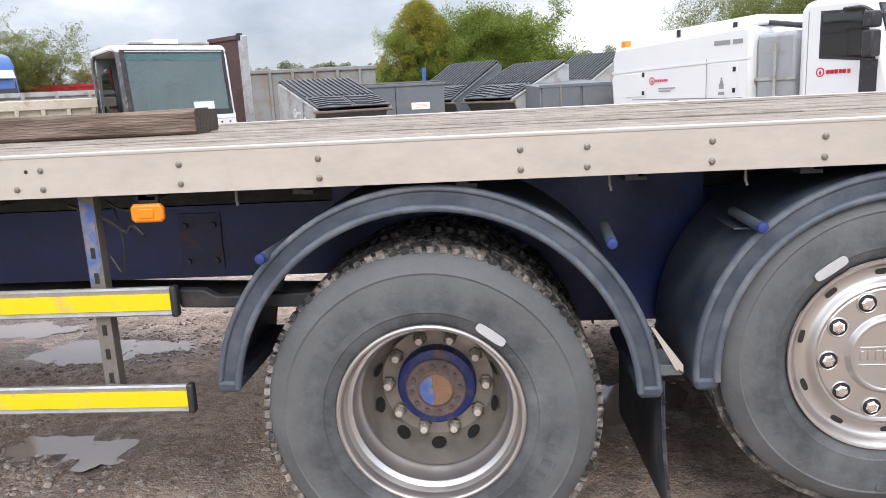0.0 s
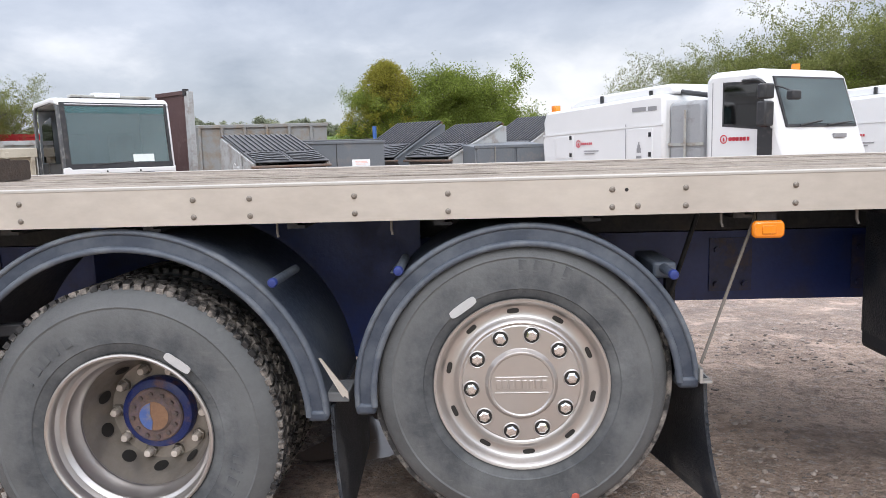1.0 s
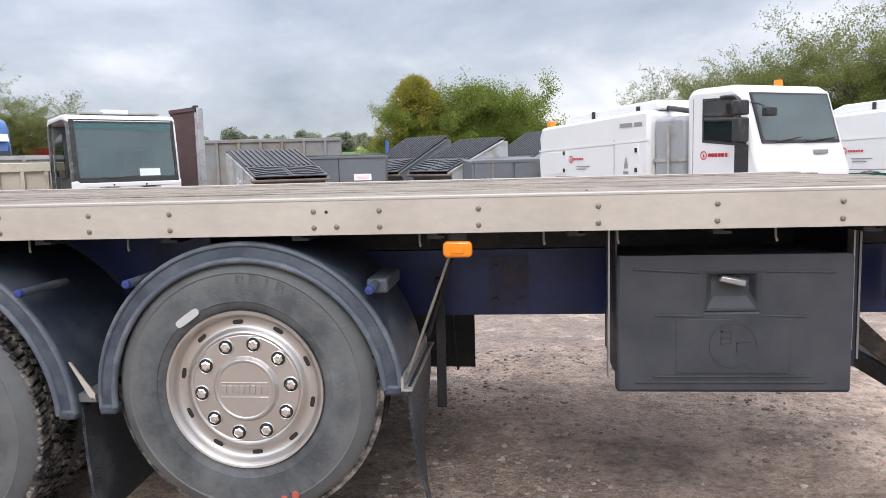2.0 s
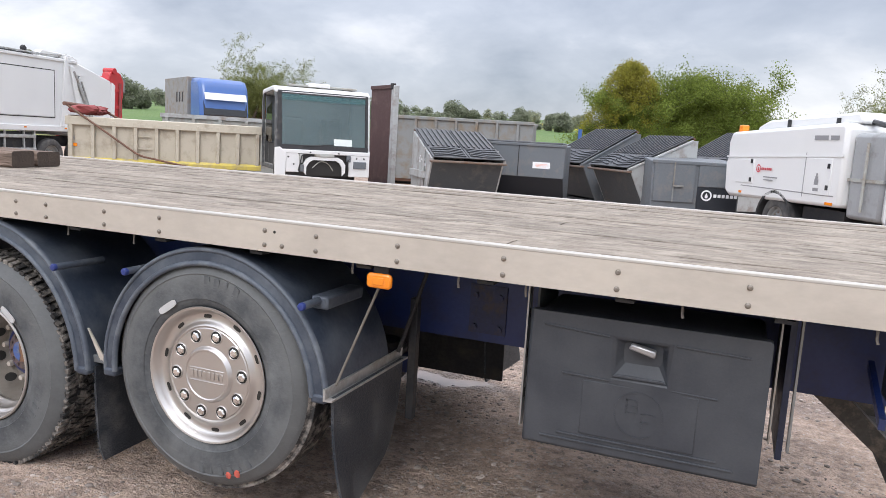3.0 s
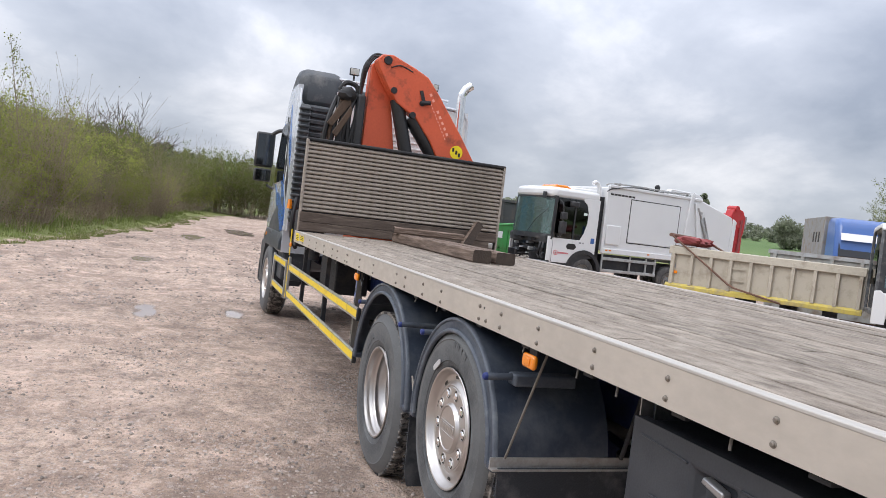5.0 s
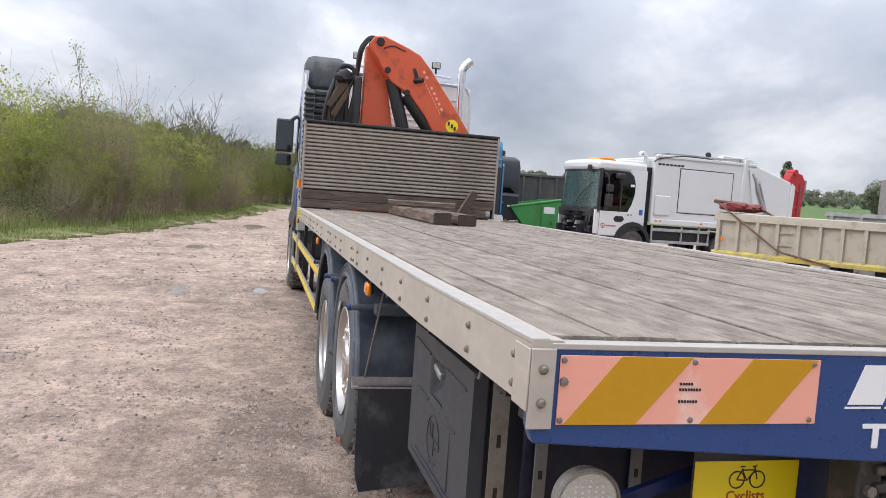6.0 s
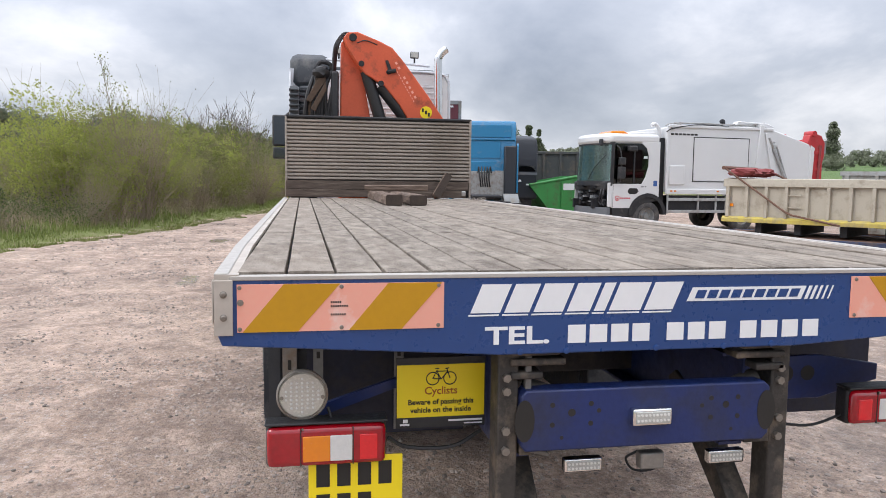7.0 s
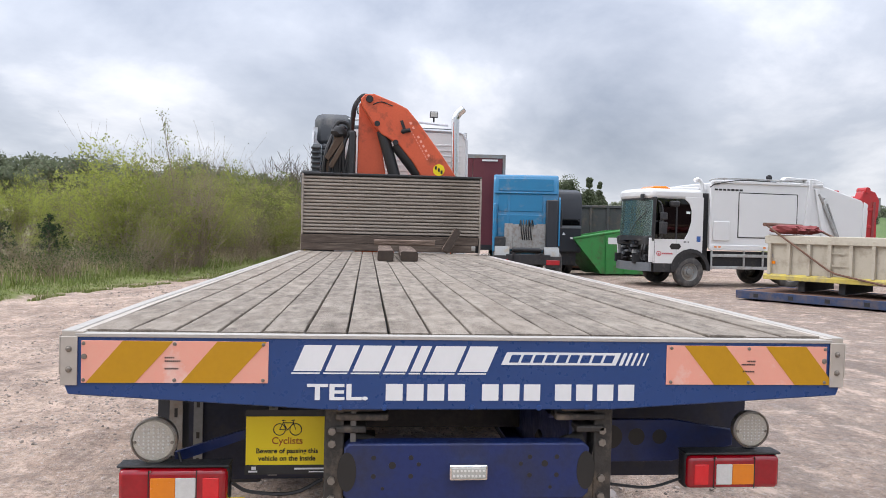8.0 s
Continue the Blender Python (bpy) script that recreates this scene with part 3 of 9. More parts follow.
def hole_mesh(w, h, n=14, square=.6):
    """A flat black shape with rounded ends for a hole's darkness, w along the rim and h across it."""
    bm = nb()
    pts = []
    for i in range(n):
        a = 2 * math.pi * i / n
        pts.append((math.copysign(abs(math.cos(a)) ** square, math.cos(a)) * h / 2, math.copysign(abs(math.sin(a)) ** square, math.sin(a)) * w / 2))
    bm.faces.new([bm.verts.new((p[0], 0, p[1])) for p in pts])
    return link_mesh("hand_hole", bm, M_ink, 0)


# flat black disc: the shadow in the pocket round each nut, painted on
ME_nut_shade = link_mesh("nut_recess", lx([(0, 0), (.0262, 0), (.0262, -.001)], 20), M_ink, 0)
ME_collar = link_mesh("nut_collar", lx([(.0262, .002), (.0268, -.0030), (.0285, -.0042), (.0305, -.0030), (.0320, .002)], 24), M_rim, 40)
ME_slot, ME_round = hole_mesh(.042, .017), hole_mesh(.054, .058, 20, 1)


def wheel(kind, x, y, z, far=False, size=1.0):
    """kind: drive (deep dish, twin tyres), tag or steer (flat disc). y: the outer face's place."""
    m = Matrix.Translation((x, y, z)) @ (Matrix.Rotation(math.pi, 4, "Z") if far else Matrix()) @ Matrix.Diagonal((size, 1, size, 1))
    if kind == "drive":
        rim = lx([(.276, .060), (.288, .034), (.298, .018), (.303, .011), (.301, .006), (.295, .004), (.289, .007), (.285, .015), (.284, .030), (.2845, .046), (.281, .058), (.272, .066), (.265, .070), (.262, .076), (.264, .084), (.267, .092), (.266, .104), (.258, .122), (.250, .138), (.2455, .143), (.2445, .147), (.247, .152),
                  (.246, .158), (.200, .288), (.196, .294), (.135, .294), (.0, .294)], 72)
        for fc in rim.faces:
            c = fc.calc_center_median()
            fc.material_index = 1 if c.y > .16 else 0
        w = part("wheel", rim, [M_rim, M_dish], truck, "silver deep-dished twin wheel with worn lug tyre", at=m)
        for d in (0, .33):
            piece("tyre", ME_tyre_lug, w, Matrix.Translation((0, d, 0)))
            tagged(piece("tread", ME_tread_lug, w, Matrix.Translation((0, d, 0))), "worn chunky lug tread", kind="stuff")
        ring_pieces(ME_round, "hand_hole", w, 10, .2095, .247, .31, tilt=-1.231)
        ring_pieces(ME_nut_dull, "wheel_nut", w, 10, .172, .294, 0)
        hub = part("hub", lx([(.139, .296), (.139, .262), (.134, .248), (.122, .242), (.104, .240)], 40), M_hub, w, "blue painted hub")
        part("hub_end", lx([(.106, .244), (.105, .230), (.100, .226), (.066, .225), (.058, .218), (.030, .214), (.006, .213), (.005, .216), (0, .216)], 36), M_hubcap, w, "rusty drive shaft flange")
        part("rust_patch", lx([(.056, .2145), (.030, .2132), (0, .2125)], 28), M_smear, w, "bright rust in the middle of the hub")
        half = [(.054 * math.cos(radians(k)), .054 * math.sin(radians(k))) for k in range(100, 261, 16)] + [(-.004, -.02), (-.012, .01)]
        part("paint_patch", prism(nb(), half, "y", .2105, .213), M_wornblue, w, "blue paint left on the hub")
        ring_pieces(ME_hubbolt, "hub_bolt", w, 12, .084, .2255, .1)
    else:
        rim = lx([(.262, .060), (.276, .040), (.290, .012), (.296, .005), (.301, .004), (.303, .008), (.299, .005), (.293, .006), (.286, .014), (.279, .029), (.273, .041), (.266, .046), (.238, .047), (.231, .043), (.224, .036), (.218, .030), (.214, .028), (.209, .029),
                  (.206, .031), (.202, .028), (.126, .028), (.122, .024), (.118, .014), (.114, .010), (.109, .010), (.105, .014), (.0, .014)], 72)
        w = part("wheel", rim, M_rim, truck, "silver wheel with chromed nuts and smooth worn tyre", at=m)
        piece("tyre", ME_tyre_rib, w, Matrix())
        tagged(piece("tread", ME_tread_rib, w, Matrix()), "worn ribbed tread", kind="stuff")
        ring_pieces(ME_slot, "hand_hole", w, 10, .2535, .0452, .41)
        ring_pieces(ME_nut, "wheel_nut", w, 10, .174, .030, .10)
        ring_pieces(ME_collar, "nut_collar", w, 10, .174, .028, .10)
        ring_pieces(ME_nut_shade, "nut_recess", w, 10, .174, .0272, .10)
        b = nb()
        box(b, (-.092, .0095, -.030), (.092, .0145, -.026))
        box(b, (-.090, .0095, .026), (.090, .0145, .029))
        for k in range(8):
            box(b, (-.088 + .0225 * k, .0105, -.015), (-.088 + .0225 * k + .017, .0145, .017))
        part("embossing", b, M_rim, w, bevel=.0015)
    return w


W1 = wheel("drive", -.003, 0.03, 0.505, size=.98)
W2 = wheel("tag", 1.348, 0.015, 0.675, size=.97)
wheel("steer", -6.6, 0.03, 0.52)
wheel("drive", -.003, WIDE - 0.03, 0.505, True, .98)
wheel("tag", 1.348, WIDE - 0.015, 0.675, True, .97)
wheel("steer", -6.6, WIDE - 0.03, 0.52, True)


def wheel_sticker(w, r, ang):
    b = nb()
    pts = []
    for i in range(16):
        a = 2 * math.pi * i / 16
        pts.append((.026 * math.copysign(abs(math.cos(a)) ** .5, math.cos(a)) * 2, .015 * math.copysign(abs(math.sin(a)) ** .5, math.sin(a))))
    prism(b, pts, "y", -.0095, -.0055)
    part("sticker", b, M_sticker, w, "silver oval sticker on the sidewall", at=Matrix.Rotation(-ang, 4, "Y") @ Matrix.Translation((r, 0, 0)) @ Matrix.Rotation(math.pi / 2, 4, "Y"))


# raised sidewall marks, worn nearly smooth
ME_mark = link_mesh("raised_mark", px([(-.020, -.013), (.020, -.013), (.023, .013), (-.023, .013)], "y", -.0036, .004), M_tyre, 30)
ME_mark_thin = link_mesh("raised_mark", px([(-.021, -.004), (.021, -.004), (.022, .004), (-.022, .004)], "y", -.0036, .004), M_tyre, 30)
for w_, r_, angles in ((W1, .395, (118, 125, 133, 140, 148)), (W1, .400, (-12, -18, -24, -31, -38)), (W2, .415, (68, 75, 82, 89)), (W2, .415, (-56, -63, -70, -77, -84, -91))):
    for k, a in enumerate(angles):
        piece("raised_mark", ME_mark_thin if k % 3 == 1 else ME_mark, w_, Matrix.Rotation(-radians(a), 4, "Y") @ Matrix.Translation((r_, 0, 0)))
wheel_sticker(W1, .336, radians(53.5))
wheel_sticker(W2, .340, radians(125))
for a in (-72, -66):
    part("paint_mark", blob(nb(), (.44 * math.cos(radians(a)), -.002, .44 * math.sin(radians(a))), .017, a, 8, 4, (1, .25, 1)), M_redmark, W2, "red paint mark on the sidewall")

# axles
part("axle", cx((0, .4, .52), (0, 2.16, .52), .085), M_dark, truck)
b = nb()
blob(b, (0, 1.28, .52), .27, 5, 14, 10, (1, .8, 1), .03)
part("differential", b, M_dark, truck)
part("axle", cx((1.345, .3, .695), (1.345, 2.26, .695), .06), M_dark, truck)
part("axle", cx((-6.6, .3, .52), (-6.6, 2.26, .52), .06), M_dark, truck)

# chassis rails and the subframe on them
for y in (.84, 1.64):
    s = 1 if y < 1 else -1
    b = prism(nb(), [(y, .78), (y + .08 * s, .78), (y + .08 * s, .79), (y + .009 * s, .79), (y + .009 * s, 1.07), (y + .08 * s, 1.07), (y + .08 * s, 1.08), (y, 1.08)], "x", -7.4, 4.06)
    part("chassis_rail", b, M_blue, truck, "blue painted steel chassis rail")
    part("subframe_rail", bx((-5.2, min(y, y + .07 * s), 1.084), (4.10, max(y, y + .07 * s), 1.20)), M_dark, truck, bevel=.004)
for i in range(17):
    x = -3.7 + i * .48
    part("cross_bearer", px([(x - .03, 1.215), (x + .03, 1.215), (x + .03, 1.225), (x + .005, 1.225), (x + .005, 1.31), (x + .03, 1.31), (x + .03, 1.32), (x - .03, 1.32)], "y", .03, WIDE - .03), M_dark, truck)
# small hanging pegs under the rail
M_post_dark = mat("dull_peg_steel", (.20, .185, .17), .6, .3, (.12, .11, .1), 9, 60, .6, .03)
for x in (-3.4, -2.6, -1.8, -.55, .55, .93, 2.0, 2.43, 2.68, 3.2, 3.75):
    part("rope_hook", tx([(x, .06, 1.24), (x, .056, 1.20), (x + .004, .052, 1.185)], .0045, 6), M_post_dark, truck)
# bolt plates on the chassis rail
M_fish = mat("grimy_blue_plate", (.016, .026, .10), .5, 0, (.02, .02, .03), 6, 50, .8, .04, (.09, .06, .045), .14, 12)
for x in (-2.4, -1.0, -.3, .5, 2.3, 2.9):
    b = bx((x - .09, .832, .82), (x + .09, .838, 1.05))
    for dx in (-.06, .06):
        for z in (.85, 1.0):
            cyl(b, (x + dx, .834, z), (x + dx, .820, z), .014, n=6)
    part("fish_plate", b, M_fish, truck)
for x in (-4.6, -2.9, -1.6, .66, 2.1, 3.2):
    part("cross_member", bx((x - .05, .85, .82), (x + .05, 1.71, 1.0)), M_dark, truck, bevel=.006)
part("prop_shaft", cx((-5.0, 1.28, .75), (-.2, 1.28, .56), .06), M_dark, truck)
part("spring", px([(-.62, .90), (-.3, .72), (.0, .66), (.3, .72), (.62, .90), (.62, .94), (.3, .79), (0, .74), (-.3, .79), (-.62, .94)], "y", .86, .94), M_dark, truck)
part("spring", px([(-.62, .90), (-.3, .72), (.0, .66), (.3, .72), (.62, .90), (.62, .94), (.3, .79), (0, .74), (-.3, .79), (-.62, .94)], "y", 1.62, 1.70), M_dark, truck)
part("air_tank", cx((-3.1, 1.26, .90), (-2.2, 1.26, .90), .14, n=28), M_dark, truck, bevel=.02)
part("air_tank", cx((-1.95, 1.26, .93), (-1.35, 1.26, .93), .11, n=28), M_dark, truck, bevel=.02)
part("fuel_tank", bx((-4.6, 1.9, .55), (-3.0, 2.45, 1.08)), M_steel, truck, bevel=.05)
part("battery_box", bx((-4.35, .42, .72), (-3.45, .80, 1.10)), M_dark, truck, bevel=.015)
part("air_bag", lx([(.0, -.10), (.09, -.10), (.12, -.07), (.12, 0), (.12, .07), (.09, .10), (0, .10)], 20), M_dark, truck, at=Matrix.Translation((1.75, .88, .60)) @ Matrix.Rotation(math.pi / 2, 4, "X"))
part("suspension_arm", px([(.90, .80), (1.05, .62), (1.9, .56), (1.92, .64), (1.1, .72), (.96, .90)], "y", .84, .92), M_blue, truck)

# added dark sheet: stands in for the shade seen under the truck
part("splash_panel", bx((.74, 1.905, .24), (2.08, 1.913, .90)), M_dark, truck)
part("splash_panel", px([(-.40, .70), (-.30, .60), (.98, .60), (.98, 1.19), (-.40, 1.19)], "y", .672, .680), M_blue, truck, "dark navy inner splash panel")

# deck planks, laid last along x between the rails
deck = part("deck", bx((HEAD, .06, 1.312), (TAIL - .03, WIDE - .06, 1.322)), M_dark, truck, "weathered grey plank deck")
rows = 18
pitch = (WIDE - .14) / rows
rnd = random.Random(11)


def plank_mesh(length, width, seed):
    """A board with worn rounded edges, a slight cup and an uneven end."""
    r = random.Random(seed)
    bm = nb()
    stations = []
    n = max(3, int(length / .35))
    for i in range(n + 1):
        x = length * i / n
        w0, w1 = width / 2 - r.uniform(0, .0025), width / 2 - r.uniform(0, .0025)
        z = r.uniform(-.0018, .0018)
        stations.append([(x, -w0, 0), (x, -w0, .0338 + z), (x, -w0 + .0025, .0360 + z), (x, 0, .0365 + z), (x, w1 - .0025, .0360 + z), (x, w1, .0338 + z), (x, w1, 0)])
    strip(bm, None, stations)
    return link_mesh("plank", bm, M_wood, 40)


lengths = {}
for i in range(rows):
    y = .07 + pitch * (i + .5)
    cuts = [HEAD + .01] + sorted(rnd.sample([-2.6, -1.9, -1.1, -.4, .4, 1.1, 1.9, 2.6], 1)) + [TAIL - .035]
    for a, c in zip(cuts, cuts[1:]):
        key = (round(c - a, 2), i % 3)
        if key not in lengths:
            lengths[key] = plank_mesh(c - a - .005, pitch - .0066, int(key[0] * 100) + key[1])
        piece("plank", lengths[key], deck, Matrix.Translation((a, y, 1.324 + rnd.uniform(-.003, .002))))

# side rails: a channel with a bright worn lip
RAIL = [(0, 1.236), (.045, 1.236), (.045, 1.242), (.006, 1.242), (.006, 1.345), (.062, 1.345), (.062, 1.3605), (.004, 1.3605), (0, 1.356)]


def draw_in(x):
    """How far the rails stand in from the full width near the tail."""
    return .019 * max(0.0, (x - 3.3) / (TAIL - 3.3))


def rail(section, far, a=HEAD - .05, c=TAIL + .002):
    out = []
    for x in (a, 3.3, c):
        out.append([(x, WIDE - y - draw_in(x) if far else y + draw_in(x), z) for y, z in section])
    return strip(nb(), None, out)


LIP = [(-.0015, 1.3525), (.036, 1.3525), (.036, 1.3645), (-.0015, 1.3645)]
rail_near = part("side_rail", rail(RAIL, False), M_alu, truck, "brushed aluminium side rail with paired bolts")
rail_far = part("side_rail", rail(RAIL, True), M_alu, truck, "brushed aluminium side rail")
part("rail_lip", rail(LIP, False, c=TAIL), M_alu_edge, rail_near, "worn bright top edge", bevel=.003)
part("rail_lip", rail(LIP, True, c=TAIL), M_alu_edge, rail_far, "worn bright top edge", bevel=.003)
ME_bolt = link_mesh("rail_bolt", lx([(.0098, .002), (.0098, -.0015), (.0072, -.0025), (.0072, -.006), (.005, -.008), (0, -.0085)], 10), M_bolt, 30)
xs = [-3.72, -3.32, -2.92, -2.52, -2.12, -1.72, -1.5, -1.11, -.69, -.28, .295, .48, .82, 1.12, 1.64, 1.87, 2.21, 2.61, 2.995, 3.39, 3.78, 4.08]
for x in xs:
    for z in (1.318, 1.262):
        piece("rail_bolt", ME_bolt, rail_near, Matrix.Translation((x, draw_in(x), z)))
        piece("rail_bolt", ME_bolt, rail_far, Matrix.Translation((x, WIDE - draw_in(x), z)) @ Matrix.Rotation(math.pi, 4, "Z"))
for x in (-1.19, 1.72):
    piece("rail_bolt", ME_bolt, rail_near, Matrix.Translation((x, 0, 1.264)))
for x, z in ((-1.155, 1.316), (1.685, 1.316)):
    part("rail_hole", lx([(0, -.0012), (.006, -.0012), (.006, .002)], 10), M_ink, rail_near, at=Matrix.Translation((x, 0, z)))
for x0, x1, z0, z1 in ((-3.83, -3.62, 1.262, 1.345), (-3.54, -3.30, 1.272, 1.332)):
    st = part("warning_sticker", bx((x0, -.0035, z0), (x1, -.0002, z1)), M_sign_yellow, rail_near, "yellow warning sticker")
    b = nb()
    for k in range(3):
        box(b, (x0 + .03, -.0045, z0 + .015 + k * .018), (x1 - .03, -.0034, z0 + .022 + k * .018))
    part("print", b, M_ink, st)


# mudguards
# paler dusty plastic; on the rolled edges it also paints their highlight lines
M_fender_edge = mat("rubbed_mudguard_edge", (0.085, 0.10, 0.125), 0.5, 0, (0.055, 0.067, 0.088), 5, 60, 0.7, 0.03, (0.17, 0.185, 0.20), 0.2, 6)


def mudguard(cx0, cz, r, a0, a1, y0, depth, far=False):
    stations, beads = [], ([], [])
    n = 40
    s = -1 if far else 1
    for i in range(n + 1):
        a = radians(a0 + (a1 - a0) * i / n)
        ca, sa2 = math.cos(a), math.sin(a)
        sec = [(r - .072, .002), (r - .062, -.002), (r - .05, 0), (r - .025, .001), (r - .008, .004), (r, .012), (r, depth), (r - .005, depth), (r - .005, .016), (r - .012, .010), (r - .05, .006), (r - .068, .008)]
        stations.append([(cx0 + q * ca, y0 + s * h, cz + q * sa2) for q, h in sec])
        inner = [(r - .0745, .006), (r - .0755, -.004), (r - .072, -.011), (r - .065, -.0135), (r - .058, -.011), (r - .053, -.003), (r - .053, .002)]
        outer = [(r - .017, .004), (r - .015, -.003), (r - .009, -.006), (r - .002, -.003), (r + .0025, .005), (r + .0025, .016), (r - .002, .016)]
        beads[0].append([(cx0 + q * ca, y0 + s * h, cz + q * sa2) for q, h in inner])
        beads[1].append([(cx0 + q * ca, y0 + s * h, cz + q * sa2) for q, h in outer])
    bm = strip(nb(), None, stations)
    g = part("mudguard", bm, M_fender, truck, "dusty blue-grey plastic mudguard", smooth=40)
    for rows_ in beads:
        part("rolled_edge", strip(nb(), None, rows_), M_fender_edge, g, "lighter dusty rolled edge with its highlight in the colour", smooth=60)
    return g


mudguard(.017, .543, .682, 3.2, 173.2, .02, .62)
mudguard(1.36, .645, .570, 4, 184, .02, .55)
mudguard(.017, .543, .682, 3.2, 173.2, WIDE - .02, .62, True)
mudguard(1.36, .645, .570, 4, 184, WIDE - .02, .55, True)
for x, z in ((-.625, .634), (.662, .590), (.826, .612), (1.893, .688)):
    part("mudguard_end", bx((x - .034, .012, z - .03), (x + .034, .60, z + .01)), M_fender, truck, bevel=.012)
# stays: short tubes with blue plugs
M_post = mat("dusty_post_steel", (.21, .19, .165), .6, .2, (.13, .115, .10), 5, 50, .7, .04)
M_stay = mat("dusty_stay_tube", (.16, .165, .17), .55, 0, (.09, .095, .10), 6, 50, .7, .04)
for x, z, tilt in ((-.47, 1.035, -.05), (.545, 1.045, -.05), (.955, 1.075, 0), (1.83, 1.045, 0)):
    y0 = -.03
    part("stay_tube", cx((x, y0 + .008, z), (x - tilt * .3, .24, z + .004), .0155, n=16), M_fender_edge, truck)
    part("tube_plug", lx([(.0, y0 - .004), (.0135, y0), (.0165, y0 + .006), (.0165, y0 + .016)], 16), M_bluecap, truck, "blue plastic plug", at=Matrix.Translation((x, 0, z)))
part("stay_bracket", bx((1.795, .10, 1.012), (1.872, .40, 1.066)), M_fender_edge, truck, bevel=.010)
part("stay_bracket", bx((.915, .10, 1.046), (1.0, .30, 1.054)), M_fender, truck, bevel=.003)
# bracket between the guards, with a pale sealing strip
part("guard_bracket", px([(.668, .772), (.676, .772), (.764, .652), (.764, .628), (.752, .640), (.746, .634), (.738, .645)], "y", .045, .052), M_alu, truck, "pale folded strip between the mudguards")
part("guard_channel", bx((.690, .055, .615), (.765, .20, .650)), M_stay, truck, bevel=.004)


# mudflaps hang from a bar, with brushes along their outer edge
def flap(x, y0, y1, z0, z1, lean, far_lean):
    b = nb()
    n = 8
    stations = []
    for i in range(n + 1):
        t = i / n
        z = z1 + (z0 - z1) * t
        xx = x + lean * t * t
        cut = .02 * max(0, t - .85) / .15
        xf = x + far_lean * t * t
        stations.append([(xx, y0 + cut, z), (xx + .012, y0 + cut, z), (xf + .012, y1 - cut, z), (xf, y1 - cut, z)])
    strip(b, None, stations)
    f = part("mudflap", b, M_flap, truck, "black rubber mudflap")
    b = nb()
    r = random.Random(int(x * 100))
    for i in range(70):
        t = r.random() * .96 + .02
        z = z1 + (z0 - z1) * t
        xx = x + lean * t * t
        cyl(b, (xx + .006, y0 + .002, z), (xx + .006 + r.uniform(-.01, .01), y0 - r.uniform(.006, .016), z + r.uniform(-.006, .006)), .0016, .0008, n=3)
    tagged(part("brush_edge", b, M_flap, f), "frayed brush edge", kind="stuff")
    return f


flap(.70, .05, .84, .15, .60, .03, .0)
flap(1.945, .03, .66, .205, .69, .075, -.06)
flap(.70, WIDE - .62, WIDE - .05, .17, .58, .03, .03)
flap(1.945, WIDE - .66, WIDE - .03, .215, .69, .02, .07)
part("flap_bar", px([(1.925, .68), (1.965, .68), (1.965, .688), (1.935, .688), (1.935, .728), (1.925, .728)], "y", .0, .70), M_galv, truck, "dull galvanised flap bar")
part("flap_bar", px([(1.925, .68), (1.965, .68), (1.965, .688), (1.935, .688), (1.935, .728), (1.925, .728)], "y", WIDE - .70, WIDE), M_galv, truck)
part("flap_stay", tx([(2.13, .10, 1.24), (2.12, .10, 1.2), (1.945, .06, .73)], .0055, 8), M_post, truck)
part("flap_stay", tx([(2.10, .62, 1.20), (1.95, .62, .73)], .010, 8), M_dark, truck)
part("flap_post", bx((1.98, .66, .40), (2.02, .70, .98)), M_dark, truck, bevel=.004)


# side marker lamps
def marker(x, y=.03, z=1.178):
    body = part("marker_lamp", px([(x - .051, z - .019), (x - .040, z - .028), (x + .040, z - .028), (x + .051, z - .019), (x + .051, z + .019), (x + .040, z + .028), (x - .040, z + .028), (x - .051, z + .019)], "y", y - .022, y), M_amber, truck, "amber side marker lamp", bevel=.008)
    part("reflector", px([(x - .022, z - .014), (x + .022, z - .014), (x + .022, z + .014), (x - .022, z + .014)], "y", y - .026, y - .021), M_amber, body, bevel=.004)
    part("lamp_bracket", bx((x - .03, y, z - .02), (x + .03, y + .01, 1.237)), M_dark, body)


for x in (-4.32, -.81, 2.135):
    marker(x)

# side guard with yellow tape
guard = part("side_guard", nb(), M_galv, truck, "galvanised side guard rails with yellow tape")


def guard_bar(x0, x1, zc, parent, mat2=M_galv):
    prof = [(.052, zc - .046), (.066, zc - .046), (.066, zc + .046), (.052, zc + .046), (.046, zc + .040), (.050, zc + .028), (.050, zc - .028), (.046, zc - .040)]
    o = part("guard_bar", px(prof, "x", x0, x1), mat2, parent)
    part("tape", bx((x0, .0455, zc - .026), (x1, .0498, zc + .026)), M_yellow, o, "yellow reflective tape")
    part("end_cap", bx((x1, .040, zc - .050), (x1 + .022, .074, zc + .050)), M_black, o, "black plastic end cap", bevel=.008)
    return o


guard_bar(-4.42, -.790, .895, guard)
guard_bar(-4.42, -.775, .575, guard)
guard_bar(-5.92, -4.72, .90, guard)
guard_bar(-5.86, -4.72, .545, guard)
for x, z0, z1 in ((-4.47, .50, 1.02), (-5.9, .48, .96), (-4.70, .48, .96)):
    part("guard_end", bx((x - .02, .040, z0), (x + .02, .075, z1)), M_galv, guard, bevel=.006)
part("end_tape", bx((-4.485, .036, .52), (-4.455, .040, 1.0)), M_yellow, guard)
part("end_tape", bx((-4.49, .036, 1.04), (-4.44, .044, 1.36)), M_yellow, guard)
